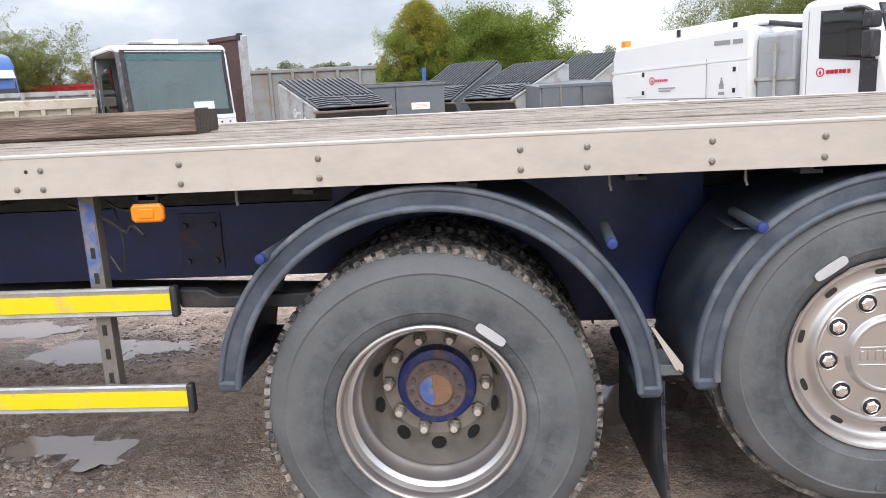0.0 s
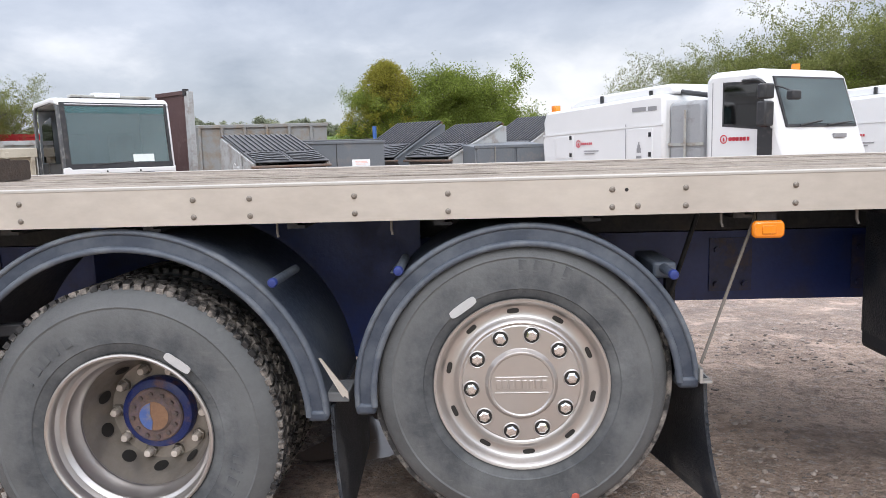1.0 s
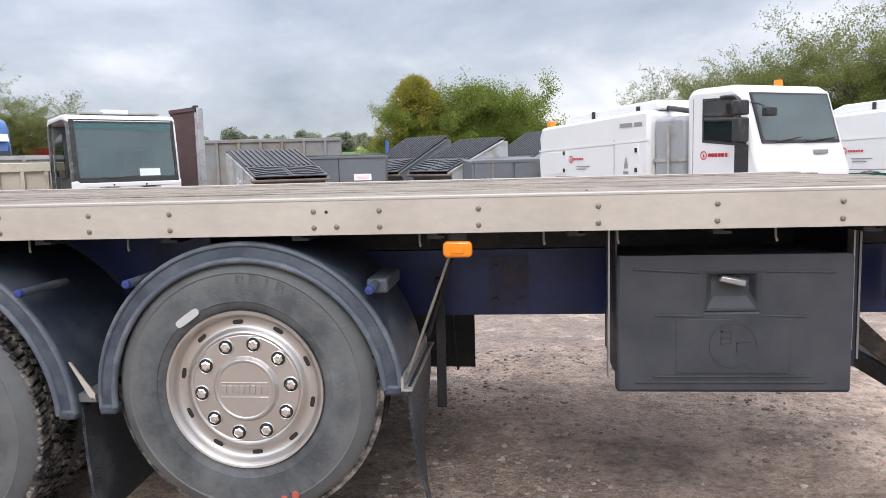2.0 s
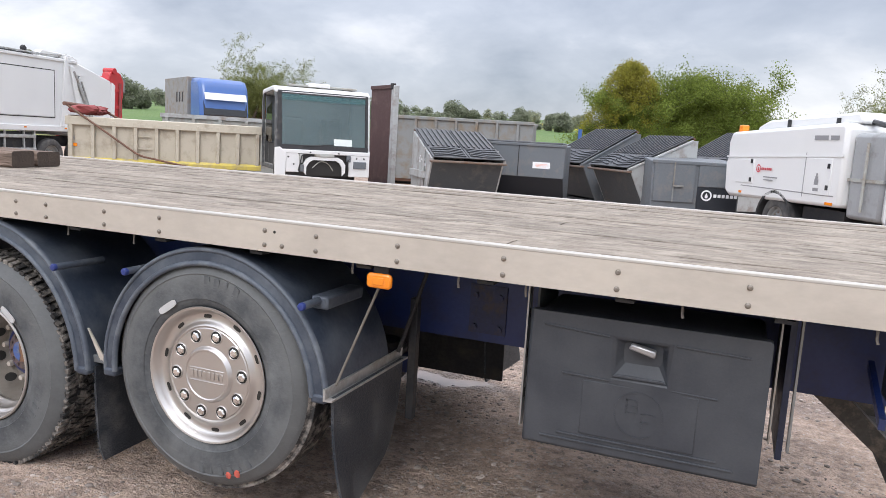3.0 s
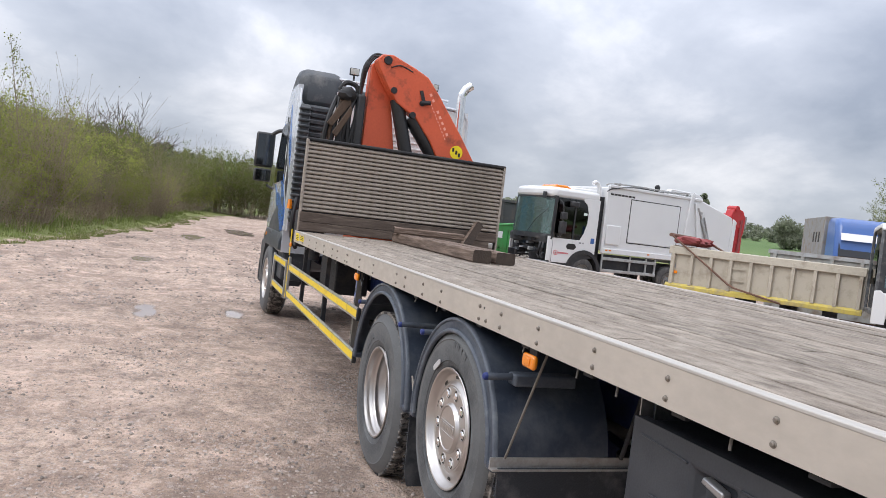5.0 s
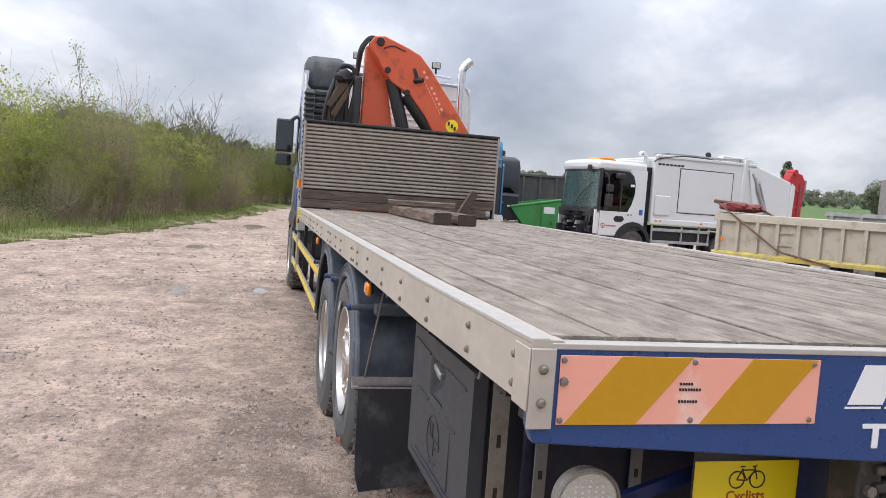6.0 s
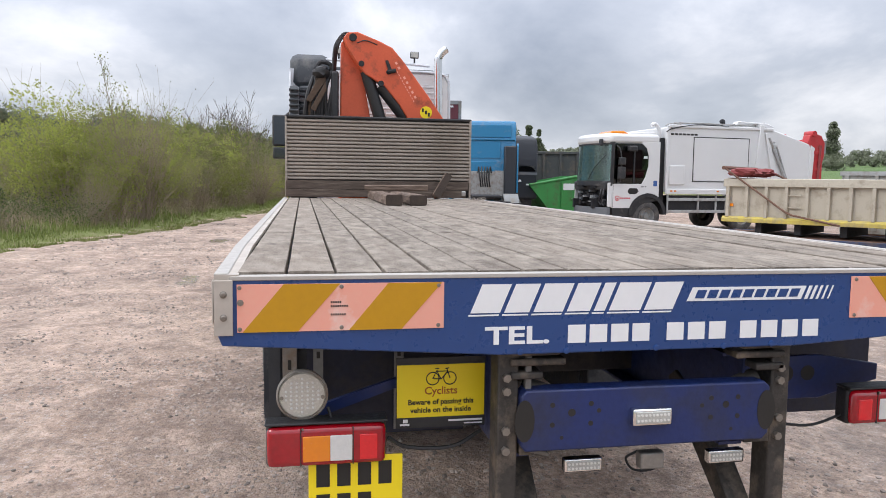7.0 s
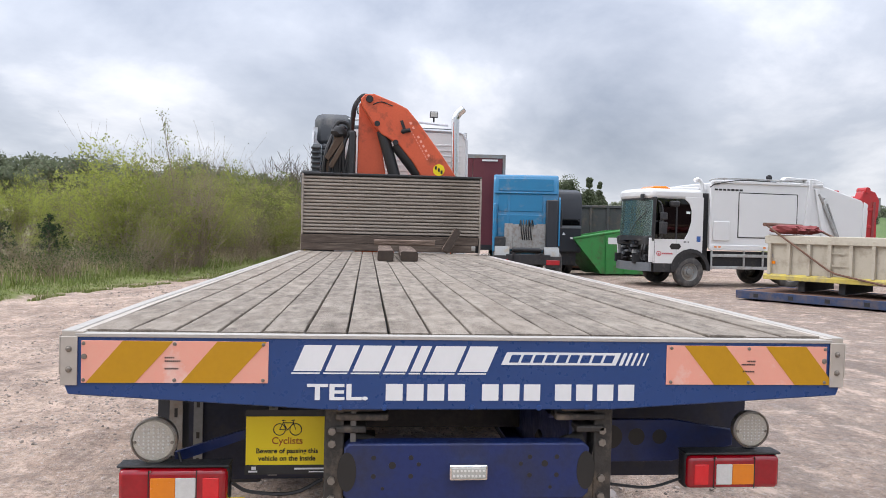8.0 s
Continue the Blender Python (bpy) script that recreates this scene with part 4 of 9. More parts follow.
for x in (-1.03, -2.3, -3.6):
    b = px([(x - .024, .076), (x + .024, .076), (x + .024, .115), (x + .018, .115), (x + .018, .083), (x - .018, .083), (x - .018, .115), (x - .024, .115)], "z", .53, 1.25)
    post = part("guard_post", b, M_post if x > -2 else M_dark, guard, "channel post with slots and worn blue paint")
    for z in (.64, .72, .80, .97, 1.05):
        part("slot", bx((x - .007, .0735, z - .017), (x + .007, .0765, z + .017)), M_ink, post)
part("paint_patch", px([(-1.053, .96), (-1.034, .95), (-1.02, .98), (-1.009, 1.02), (-1.012, 1.10), (-1.008, 1.2), (-1.053, 1.215), (-1.048, 1.08)], "y", .0745, .0762), M_wornblue, guard, "worn blue paint")
part("cable", tx(curve([(-1.10, .10, 1.20), (-.98, .09, 1.15), (-.93, .10, 1.11), (-.90, .09, 1.13), (-.86, .08, 1.10)]), .006, 6), M_hose, truck)
part("cable", tx(curve([(-.98, .10, 1.21), (-.92, .07, 1.185), (-.86, .06, 1.18)]), .004, 6), M_hose, truck)
part("cable", tx(curve([(-.97, .12, 1.19), (-.94, .10, 1.08), (-.96, .11, .98), (-1.0, .12, 1.03)]), .004, 6), M_hose, truck)
part("guard_arm", px([(-.78, .862), (-.66, .858), (-.30, .852), (-.30, .900), (-.66, .895), (-.70, .918), (-.78, .922)], "y", .09, .13), M_dark, truck, bevel=.006)

# toolbox
tb = part("toolbox", bx((2.70, .16, .65), (3.47, .53, 1.125)), M_box, truck, "dark grey plastic toolbox", bevel=.022)
# lid with a real latch recess: cells round a hole, then the sloped sides of the recess
LX, LZ = (2.686, 2.99, 3.172, 3.484), (.640, .940, 1.066, 1.132)
b = nb()
for i in range(3):
    for j in range(3):
        if (i, j) != (1, 1):
            b.faces.new([b.verts.new((x, .125, z)) for x, z in ((LX[i], LZ[j]), (LX[i + 1], LZ[j]), (LX[i + 1], LZ[j + 1]), (LX[i], LZ[j + 1]))])
hole = [(LX[1], .125, LZ[1]), (LX[2], .125, LZ[1]), (LX[2], .125, LZ[2]), (LX[1], .125, LZ[2])]
deep = [(3.028, .172, 1.000), (3.140, .172, 1.000), (3.140, .172, 1.052), (3.028, .172, 1.052)]
outer = [(LX[0], LZ[0]), (LX[3], LZ[0]), (LX[3], LZ[3]), (LX[0], LZ[3])]
for k in range(4):
    m_ = (k + 1) % 4
    b.faces.new([b.verts.new(p) for p in (hole[k], hole[m_], deep[m_], deep[k])])
    b.faces.new([b.verts.new((q[0], y, q[1])) for q, y in ((outer[k], .125), (outer[m_], .125), (outer[m_], .178), (outer[k], .178))])
b.faces.new([b.verts.new(p) for p in deep])
b.faces.new([b.verts.new((q[0], .178, q[1])) for q in outer])
bmesh.ops.remove_doubles(b, verts=b.verts, dist=.0005)
bmesh.ops.dissolve_limit(b, angle_limit=.02, verts=b.verts, edges=b.edges)
lid = part("lid", b, M_box, tb, bevel=.012)


def groove(x0, z0, x1, z1, w=.007):
    """A slim raised bead along a line on the lid."""
    d = Vector((x1 - x0, z1 - z0)).normalized() * w / 2
    part("rib", px([(x0 + d.y, z0 - d.x), (x1 + d.y, z1 - d.x), (x1 - d.y, z1 + d.x), (x0 - d.y, z0 + d.x)], "y", .1195, .1262), M_box, lid, bevel=.002)


for seg in ((2.742, 1.086, 2.972, 1.072), (3.19, 1.074, 3.424, 1.068), (2.817, .920, 2.985, .918), (3.180, .918, 3.335, .914), (2.814, .699, 3.352, .701), (2.752, .678, 3.405, .680)):
    groove(*seg)
part("panel_field", bx((2.892, .1215, .712), (3.278, .1265, .906)), M_box, lid, "raised plain field", bevel=.002)
b = nb()
n = 40
for k in range(n):
    a0, a1 = 2 * math.pi * k / n, 2 * math.pi * (k + 1) / n
    if not 300 < math.degrees(a0) < 345:
        prism(b, [(3.088 + r * math.cos(a), .812 + r * math.sin(a)) for r, a in ((.078, a0), (.0825, a0), (.0825, a1), (.078, a1))], "y", .1185, .1220)
for x0, z0, x1, z1 in ((3.045, .815, 3.050, .865), (3.045, .860, 3.085, .865), (3.045, .838, 3.082, .842), (3.080, .842, 3.085, .862), (3.080, .818, 3.085, .838), (3.045, .815, 3.082, .819), (3.098, .762, 3.103, .822), (3.098, .818, 3.145, .822), (3.098, .790, 3.125, .794)):
    box(b, (x0, .1185, z0), (x1, .1220, z1))
part("moulded_badge", b, M_box, lid)
M_tailsteel0 = mat("dull_latch", (.42, .42, .43), .35, .7, (.25, .25, .26), 14, 60, .6, .02)
part("latch", px([(3.036, 1.040), (3.126, 1.018), (3.130, 1.043), (3.046, 1.060)], "y", .118, .150), M_tailsteel0, lid, "worn silver latch", bevel=.006)
part("latch_lip", px([(2.988, .935), (3.174, .935), (3.160, .946), (3.002, .946)], "y", .119, .127), M_box, lid, bevel=.003)
# brackets that carry the box
for x, y, finish in ((2.665, .19, M_tailsteel0), (3.505, .20, M_steel)):
    o = part("box_strap", px([(x - .003, y - .025), (x + .003, y - .025), (x + .003, y + .025), (x - .003, y + .025)], "z", .68 if y < .2 else .78, 1.235), finish, truck, "perforated steel strap")
    for z in (.80, .95, 1.10):
        part("slot", bx((x + .0032, y - .006, z - .018), (x + .0042, y + .006, z + .018)), M_ink, o)
part("box_side", bx((2.690, .20, .72), (2.698, .50, 1.235)), M_flap, truck)

# tail: blue plate that hangs lower in the middle
tail = part("tail_plate", px([(.024, 1.350), (.024, 1.20), (.036, 1.168), (.80, 1.12), (1.74, 1.12), (2.524, 1.168), (2.536, 1.20), (2.536, 1.350)], "x", TAIL - .03, TAIL), M_blue_clean, truck, "deep blue steel tail plate", bevel=.004)
part("tail_edge", bx((TAIL - .034, .058, 1.344), (TAIL + .004, WIDE - .058, 1.356)), M_alu_edge, tail, "white scuffed top edge", bevel=.002)
for s in (0, 1):
    f = (lambda y: y) if not s else (lambda y: WIDE - y)
    b = nb()
    box(b, (TAIL + .0025, min(f(.017), f(.066)), 1.197), (TAIL + .008, max(f(.017), f(.066)), 1.346))
    box(b, (TAIL - .07, min(f(.0125), f(.0165)), 1.23), (TAIL + .008, max(f(.0125), f(.0165)), 1.346))
    co = part("corner_iron", b, M_alu, tail, "dull aluminium corner bracket", bevel=.002)
    for z in (1.308, 1.246):
        piece("bolt", ME_bolt, co, Matrix.Translation((TAIL + .008, f(.042), z)) @ Matrix.Rotation(math.pi / 2, 4, "Z"))
    y0, y1 = sorted((f(.076), f(.636)))
    board = part("marker_board", bx((TAIL + .0005, y0, 1.204), (TAIL + .0035, y1, 1.334)), M_salmon, tail, "faded pink and ochre hazard marker board", bevel=.001)
    for q in (.09, .372):
        lo = [q, q + .145]
        hi = [q + .108, q + .258]
        poly = [(f(lo[0]), 1.2045), (f(lo[1]), 1.2045), (f(min(hi[1], .63)), 1.3335), (f(hi[0]), 1.3335)]
        if s:
            q2 = 2.09 if q < .2 else 2.372
            poly = [(q2, 1.2045), (q2 + .142, 1.2045), (q2 + .036, 1.3335), (q2 - .106, 1.3335)]
        part("stripe", px(poly, "x", TAIL + .0032, TAIL + .0048), M_ochre, board, "ochre diagonal stripe")
    for y in (.083, .352, .62):
        for z in (1.213, 1.325):
            part("rivet", lx([(.006, 0), (.005, -.003), (0, -.004)], 8), M_bolt, board, at=Matrix.Translation((TAIL + .004, f(y), z)) @ Matrix.Rotation(math.pi / 2, 4, "Z"))
    part("bolt_head", lx([(.009, 0), (.008, -.004), (0, -.005)], 8), M_bolt, board, at=Matrix.Translation((TAIL + .004, f(.085), 1.285)) @ Matrix.Rotation(math.pi / 2, 4, "Z"))
    b = nb()
    for k, (w, z) in enumerate(((.03, 1.283), (.05, 1.272), (.045, 1.249))):
        for i in range(int(w / .006)):
            c = (.325 if not s else WIDE - .325 - w) + .006 * i
            box(b, (TAIL + .0034, c - .0018, z - .0025), (TAIL + .0052, c + .0018, z + .0025))
    part("print", b, M_ink, board)
# white company lettering: plain slanted shapes
yy = .712
for w in (.086, .074, .088, .070, .034, .098, .090):
    part("company_mark", px([(yy, 1.243), (yy + w, 1.243), (yy + w + .034, 1.325), (yy + .034, 1.325)], "x", TAIL + .0005, TAIL + .002), M_sign_white, tail, "white slanted company mark")
    part("mark_shadow", px([(yy - .006, 1.234), (yy + w - .004, 1.234), (yy + w - .003, 1.2385), (yy - .005, 1.2385)], "x", TAIL + .0005, TAIL + .0018), M_sign_white, tail)
    yy += w + .0125
b = prism(nb(), [(1.372, 1.266), (1.752, 1.266), (1.770, 1.307), (1.390, 1.307)], "x", TAIL + .0005, TAIL + .002)
for k in range(5):
    y0 = 1.763 + .020 * k
    prism(b, [(y0, 1.266), (y0 + .011 - .0015 * k, 1.266), (y0 + .028 - .0015 * k, 1.307), (y0 + .017, 1.307)], "x", TAIL + .0005, TAIL + .002)
part("company_stripe", b, M_sign_white, tail)
b = nb()
for k in range(9):
    prism(b, [(1.397 + .039 * k, 1.274), (1.427 + .039 * k, 1.274), (1.437 + .039 * k, 1.299), (1.407 + .039 * k, 1.299)], "x", TAIL + .0021, TAIL + .0028)
part("company_stripe_print", b, M_blue_clean, tail)
for y0, n_, pitch_ in ((1.003, 4, .0665), (1.312, 3, .0685), (1.552, 4, .0705)):
    for k in range(n_):
        part("number_bar", bx((TAIL + .0005, y0 + pitch_ * k, 1.150), (TAIL + .002, y0 + pitch_ * k + .054, 1.203)), M_sign_white, tail, "white bar of a telephone line")
TAILFACE = Matrix(((0, 0, 1, TAIL + .0012), (1, 0, 0, 0), (0, 1, 0, 0), (0, 0, 0, 1)))
words("TEL.", .070, TAILFACE @ Matrix.Translation((.853, 1.153, 0)) @ Matrix.Diagonal((1.52, 1, 1, 1)), M_sign_white, tail, bold=.0018, label="white lettering")
for y, z in ((.86, 1.128), (1.0, 1.127), (1.28, 1.128), (1.5, 1.127), (1.66, 1.129)):
    part("bolt_head", lx([(.010, 0), (.009, -.004), (0, -.006)], 8), M_blue_clean, tail, at=Matrix.Translation((TAIL, y, z)) @ Matrix.Rotation(math.pi / 2, 4, "Z"))

# under the tail
part("tail_beam", px([(TAIL - .07, 1.20), (TAIL - .03, 1.20), (TAIL - .03, 1.33), (TAIL - .07, 1.33)], "y", .03, WIDE - .03), M_dark, truck)
cm = part("rear_crossmember", px([(.875, .99), (.875, .84), (.89, .82), (1.66, .82), (1.68, .84), (1.68, .99), (1.66, 1.005), (.89, 1.005)], "x", TAIL - .09, TAIL - .02), M_blue, truck, "blue rear crossmember with bolt holes", bevel=.006)
for y, z, r in ((.97, .96, .008), (.97, .90, .008), (1.03, .935, .012), (1.09, .96, .008), (1.09, .90, .008), (1.115, .938, .007), (1.45, .938, .007), (1.48, .96, .008), (1.48, .90, .008), (1.53, .938, .011), (1.57, .96, .008), (1.57, .90, .008), (1.0, .86, .006), (1.55, .86, .006)):
    part("bolt_hole", lx([(0, -.001), (r, -.001), (r, .002)], 12), M_ink, cm, at=Matrix.Translation((TAIL - .02, y, z)) @ Matrix.Rotation(math.pi / 2, 4, "Z"))
for y in (.885, 1.668):
    part("end_cutout", lx([(0, -.0015), (.055, -.0015), (.055, .002)], 24), M_ink, cm, at=Matrix.Translation((TAIL - .02, y, .915)) @ Matrix.Rotation(math.pi / 2, 4, "Z") @ Matrix.Diagonal((.55, 1, 1.15, 1)))


def led_lamp(y, z, w, h, x):
    o = part("work_lamp", bx((x, y - w / 2, z - h / 2), (x + .03, y + w / 2, z + h / 2)), M_chrome, truck, "small clear LED lamp", bevel=.006)
    part("lens", bx((x + .028, y - w / 2 + .008, z - h / 2 + .008), (x + .034, y + w / 2 - .008, z + h / 2 - .008)), M_led, o, bevel=.002)
    b = nb()
    k = int(w / .012)
    for i in range(k - 1):
        for j in (-1, 1):
            cyl(b, (x + .034, y - w / 2 + .014 + i * .012, z + j * h * .16), (x + .036, y - w / 2 + .014 + i * .012, z + j * h * .16), .0042, n=6)
    part("diode_grid", b, M_clear_lens, o)


led_lamp(1.275, .918, .125, .052, TAIL - .02)
led_lamp(1.10, .742, .125, .045, TAIL - .12)
led_lamp(1.585, .742, .125, .045, TAIL - .12)
part("tow_eye_lamp", bx((TAIL - .14, 1.295, .71), (TAIL - .10, 1.375, .765)), M_steel, truck, bevel=.006)
# tail posts and hinges
M_tailsteel = mat("grimy_tail_steel", (.062, .056, .050), .6, .25, (.032, .028, .025), 7, 50, .8, .05, (.20, .16, .12), .18, 11)
for y in (.845, 1.738):
    s = 1 if y < 1 else -1
    post = part("tail_post", px([(TAIL - .14, y - .035), (TAIL - .14, y + .028), (TAIL - .05, y + .028), (TAIL - .05, y - .035)], "z", .50, 1.13), M_tailsteel, truck, "grimy steel tail post", bevel=.006)
    for z in (1.04, 1.0, .88, .82):
        part("bolt_head", cx((TAIL - .05, y - .01, z), (TAIL - .035, y - .01, z), .013, n=6), M_bolt, post)
    for zb, reach in ((1.035, .10), (1.075, .17), (1.105, .15)):
        part("bracket", bx((TAIL - .12, min(y, y + reach * s), zb), (TAIL - .035, max(y, y + reach * s), zb + .022)), M_tailsteel, post, bevel=.006)
    part("bracket", px([(y + .035 * s, .80), (y + .12 * s, .80), (y + .13 * s, .83), (y + .06 * s, .86), (y + .035 * s, .99)], "x", TAIL - .11, TAIL - .05), M_tailsteel, post, bevel=.003)
    part("knuckle", cx((TAIL - .10, y + .06 * s, 1.0), (TAIL - .10, y + .13 * s, .975), .028, n=14), M_tailsteel, post)
ARM = [(3.594, .88), (3.645, .918), (3.70, .895), (3.80, .80), (3.975, .63), (4.095, .51), (4.06, .455), (3.985, .524), (3.671, .784)]
part("underrun_arm", px(ARM, "y", 1.62, 1.70), M_tailsteel, truck, bevel=.004)
part("underrun_arm", px(ARM, "y", .90, .98), M_tailsteel, truck, bevel=.004)
part("underrun_bar", bx((TAIL - .14, .82, .40), (TAIL - .04, 1.78, .50)), M_dark, truck, bevel=.01)
part("guide_plate", px([(.893, 1.105), (.912, 1.105), (.912, .828), (.972, .806), (.972, .792), (.893, .815)], "x", TAIL - .075, TAIL - .045), M_post_dark, truck, "dull steel guide plate beside the post", bevel=.004)
# dark guards behind the lamps
M_tailstrap = mat("dull_strap", (.26, .26, .26), .5, .5, (.17, .17, .17), 8, 60, .6, .02)
part("rear_panel", bx((3.535, .26, .70), (3.555, .83, 1.215)), M_navydark, truck)
part("rear_panel", bx((3.535, 1.80, .70), (3.555, 2.525, 1.215)), M_navydark, truck)
for y, x in ((.30, 3.570), (.585, 3.570)):
    o = part("perforated_strap", bx((x, y - .017, .72), (x + .008, y + .017, 1.235)), M_tailstrap, truck, "perforated steel strap")
    for z in (.78, .88, 1.0, 1.10, 1.15):
        part("slot", bx((x + .0078, y - .006, z - .012), (x + .009, y + .006, z + .012)), M_ink, o)
b = px([(1.80, .84), (2.10, .84), (2.34, .90), (2.34, .96), (2.10, 1.0), (1.80, 1.0)], "x", TAIL - .36, TAIL - .34)
tr = part("lamp_arm", b, M_blue, truck, "blue lamp arm with round holes", bevel=.004)
for y, r in ((1.86, .045), (1.96, .032), (2.05, .028)):
    part("round_hole", lx([(0, -.001), (r, -.001), (r, .002)], 20), M_ink, tr, at=Matrix.Translation((TAIL - .34, y, .935)) @ Matrix.Rotation(math.pi / 2, 4, "Z"))
part("lamp_arm", px([(.28, .858), (.62, .975), (.62, 1.005), (.28, .895)], "x", TAIL - .33, TAIL - .31), M_blue, truck)


def rear_lamp(y0, y1, z0, z1, order):
    x = TAIL - .17
    o = part("tail_lamp", bx((x - .05, y0, z0), (x + .012, y1, z1)), M_black, truck, "red, amber and white tail lamp cluster", bevel=.012)
    part("red_lens", px([(y0 + .003, z0 + .004), (y1 - .003, z0 + .004), (y1 - .003, z1 - .004), (y0 + .003, z1 - .004)], "x", x + .000, x + .034), M_red_lens, o, "red lens", bevel=.020)
    w = y1 - y0
    for name, m, p0, p1 in order:
        part(name, bx((x + .030, y0 + w * p0, z0 + .020), (x + .0365, y0 + w * p1, z1 - .032)), m, o, bevel=.003)
    for p0 in (.285, .715):
        part("lens_seam", bx((x + .031, y0 + w * p0 - .0015, z0 + .008), (x + .0352, y0 + w * p0 + .0015, z1 - .008)), M_ink, o)
    part("top_rim", bx((x - .045, y0 - .003, z1 - .002), (x + .026, y1 + .003, z1 + .007)), M_black, o, bevel=.004)
    for z in (z0 + .009, z1 - .010):
        part("screw", cx((x + .032, y0 + w * .30, z), (x + .0365, y0 + w * .30, z), .0035, n=8), M_bolt, o)


rear_lamp(.139, .494, .764, .894, [("amber_lens", M_amber, .30, .525), ("white_lens", M_clear_lens, .525, .71), ("reflector", M_red_bright, .77, .92)])
rear_lamp(2.07, 2.418, .80, .925, [("reflector", M_red_bright, .08, .23), ("white_lens", M_clear_lens, .31, .48), ("amber_lens", M_amber, .48, .71)])


def reverse_lamp(y, z, size=1.0):
    x = TAIL - .19
    o = part("reversing_lamp", lx([(0, .05), (.055, .045), (.072, .02), (.0765, -.005), (.0765, -.014), (.0715, -.017), (.069, -.010)], 32), M_steel, truck, "round LED reversing lamp", at=Matrix.Translation((x, y, z)) @ Matrix.Rotation(math.pi / 2, 4, "Z") @ Matrix.Scale(size, 4))
    part("lens", lx([(.070, -.010), (.065, -.016), (0, -.018)], 32), M_led_warm, o, "clear dotted lens")
    b = nb()
    for i in range(-3, 4):
        for j in range(-4, 5):
            if math.hypot(i * 1.25, j) < 4.1:
                cyl(b, (i * .0158, -.0172, j * .0126), (i * .0158, -.0190, j * .0126), .0042, .0026, n=8)
    part("diode_grid", b, M_clear_lens, o)
    for a in (-1, 1):
        part("lens_screw", cx((a * .060, -.016, -.006), (a * .060, -.0205, -.006), .0055, n=10), M_bolt, o)
    part("foot", bx((x - .02, y - .018, z - .115), (x, y + .018, z - .07)), M_black, truck)


reverse_lamp(.245, .975)
reverse_lamp(2.325, 1.005, .88)

# cyclist sign
sx = TAIL - .235
sign = part("warning_sign", bx((sx - .004, .532, .838), (sx, .818, 1.062)), M_black, truck, "yellow cyclist warning sign on black backing")
face = part("sign_face", bx((sx - .001, .535, .872), (sx + .0015, .815, 1.040)), M_sign_yellow, sign, "yellow printed face")
SIGN = Matrix(((0, 0, 1, sx + .002), (1, 0, 0, .675), (0, 1, 0, 0), (0, 0, 0, 1)))
words("Cyclists", .034, SIGN @ Matrix.Translation((0, .945, 0)), M_sign_orange, face, bold=.0004)
words("Beware of passing this", .0235, SIGN @ Matrix.Translation((0, .913, 0)), M_ink, face, bold=.0005)
words("vehicle on the inside", .0235, SIGN @ Matrix.Translation((0, .887, 0)), M_ink, face, bold=.0005)
b = nb()
for cy0 in (.648, .703):
    for k in range(20):
        a0, a1 = 2 * math.pi * k / 20, 2 * math.pi * (k + 1) / 20
        prism(b, [(cy0 + r * math.cos(a), .995 + r * math.sin(a)) for r, a in ((.0185, a0), (.0215, a0), (.0215, a1), (.0185, a1))], "x", sx + .0015, sx + .0028)
for y0, z0, y1, z1 in ((.648, .995, .662, 1.022), (.662, 1.018, .695, 1.018), (.662, 1.016, .675, .993), (.675, .993, .695, 1.017), (.648, .995, .675, .993), (.703, .995, .693, 1.026), (.688, 1.026, .70, 1.028), (.655, 1.026, .668, 1.027)):
    d = Vector((y1 - y0, z1 - z0)).normalized() * .0014
    prism(b, [(y0 - d.y, z0 + d.x), (y0 + d.y, z0 - d.x), (y1 + d.y, z1 - d.x), (y1 - d.y, z1 + d.x)], "x", sx + .0015, sx + .0026)
part("bicycle_symbol", b, M_ink, face)
for y0, y1, z0, z1 in ((.70, .81, .855, .861), (.545, .575, .846, .852), (.555, .570, .855, .866), (.75, .81, .845, .849)):
    part("small_print", bx((sx, y0, z0), (sx + .001, y1, z1)), M_sign_white, sign)
# number plate: bars only
plate = part("number_plate", bx((TAIL - .17, .262, .58), (TAIL - .162, .545, .785)), M_sign_yellow, truck, "yellow rear number plate", bevel=.003)
for z0, n in ((.695, 4), (.60, 3)):
    for k in range(n):
        part("plate_bar", bx((TAIL - .1625, .285 + k * .062, z0), (TAIL - .161, .325 + k * .062, z0 + .072)), M_ink, plate)
for pts, r in (([(4.0, .50, .84), (3.98, .56, .80), (3.97, .70, .79), (3.95, .80, .83)], .006), ([(3.96, .32, .93), (3.97, .34, .88), (3.95, .37, .86)], .005), ([(4.0, 1.80, .82), (3.98, 1.95, .80), (3.97, 2.08, .83)], .005), ([(4.02, 1.30, .76), (4.0, 1.27, .73), (4.0, 1.30, .69), (4.02, 1.36, .70), (4.02, 1.38, .76)], .004)):
    part("cable", tx(curve(pts), r, 6), M_hose, truck)

M_baseboard = mat("stained_base_board", (.13, .098, .078), .85, 0, (.055, .038, .03), 3, 16, .9, .15, (.19, .15, .12), .18, 4, stretch=(7, .8, 7), per_object=.12)
# headboard: frame with horizontal corrugated slats
hb = part("headboard", bx((HEAD - .075, .03, 1.372), (HEAD - .055, WIDE - .03, 2.42)), M_dark, truck, "ribbed aluminium headboard with timber base")
n_sl = 17
z0, z1 = 1.60, 2.41
ME_slat = None
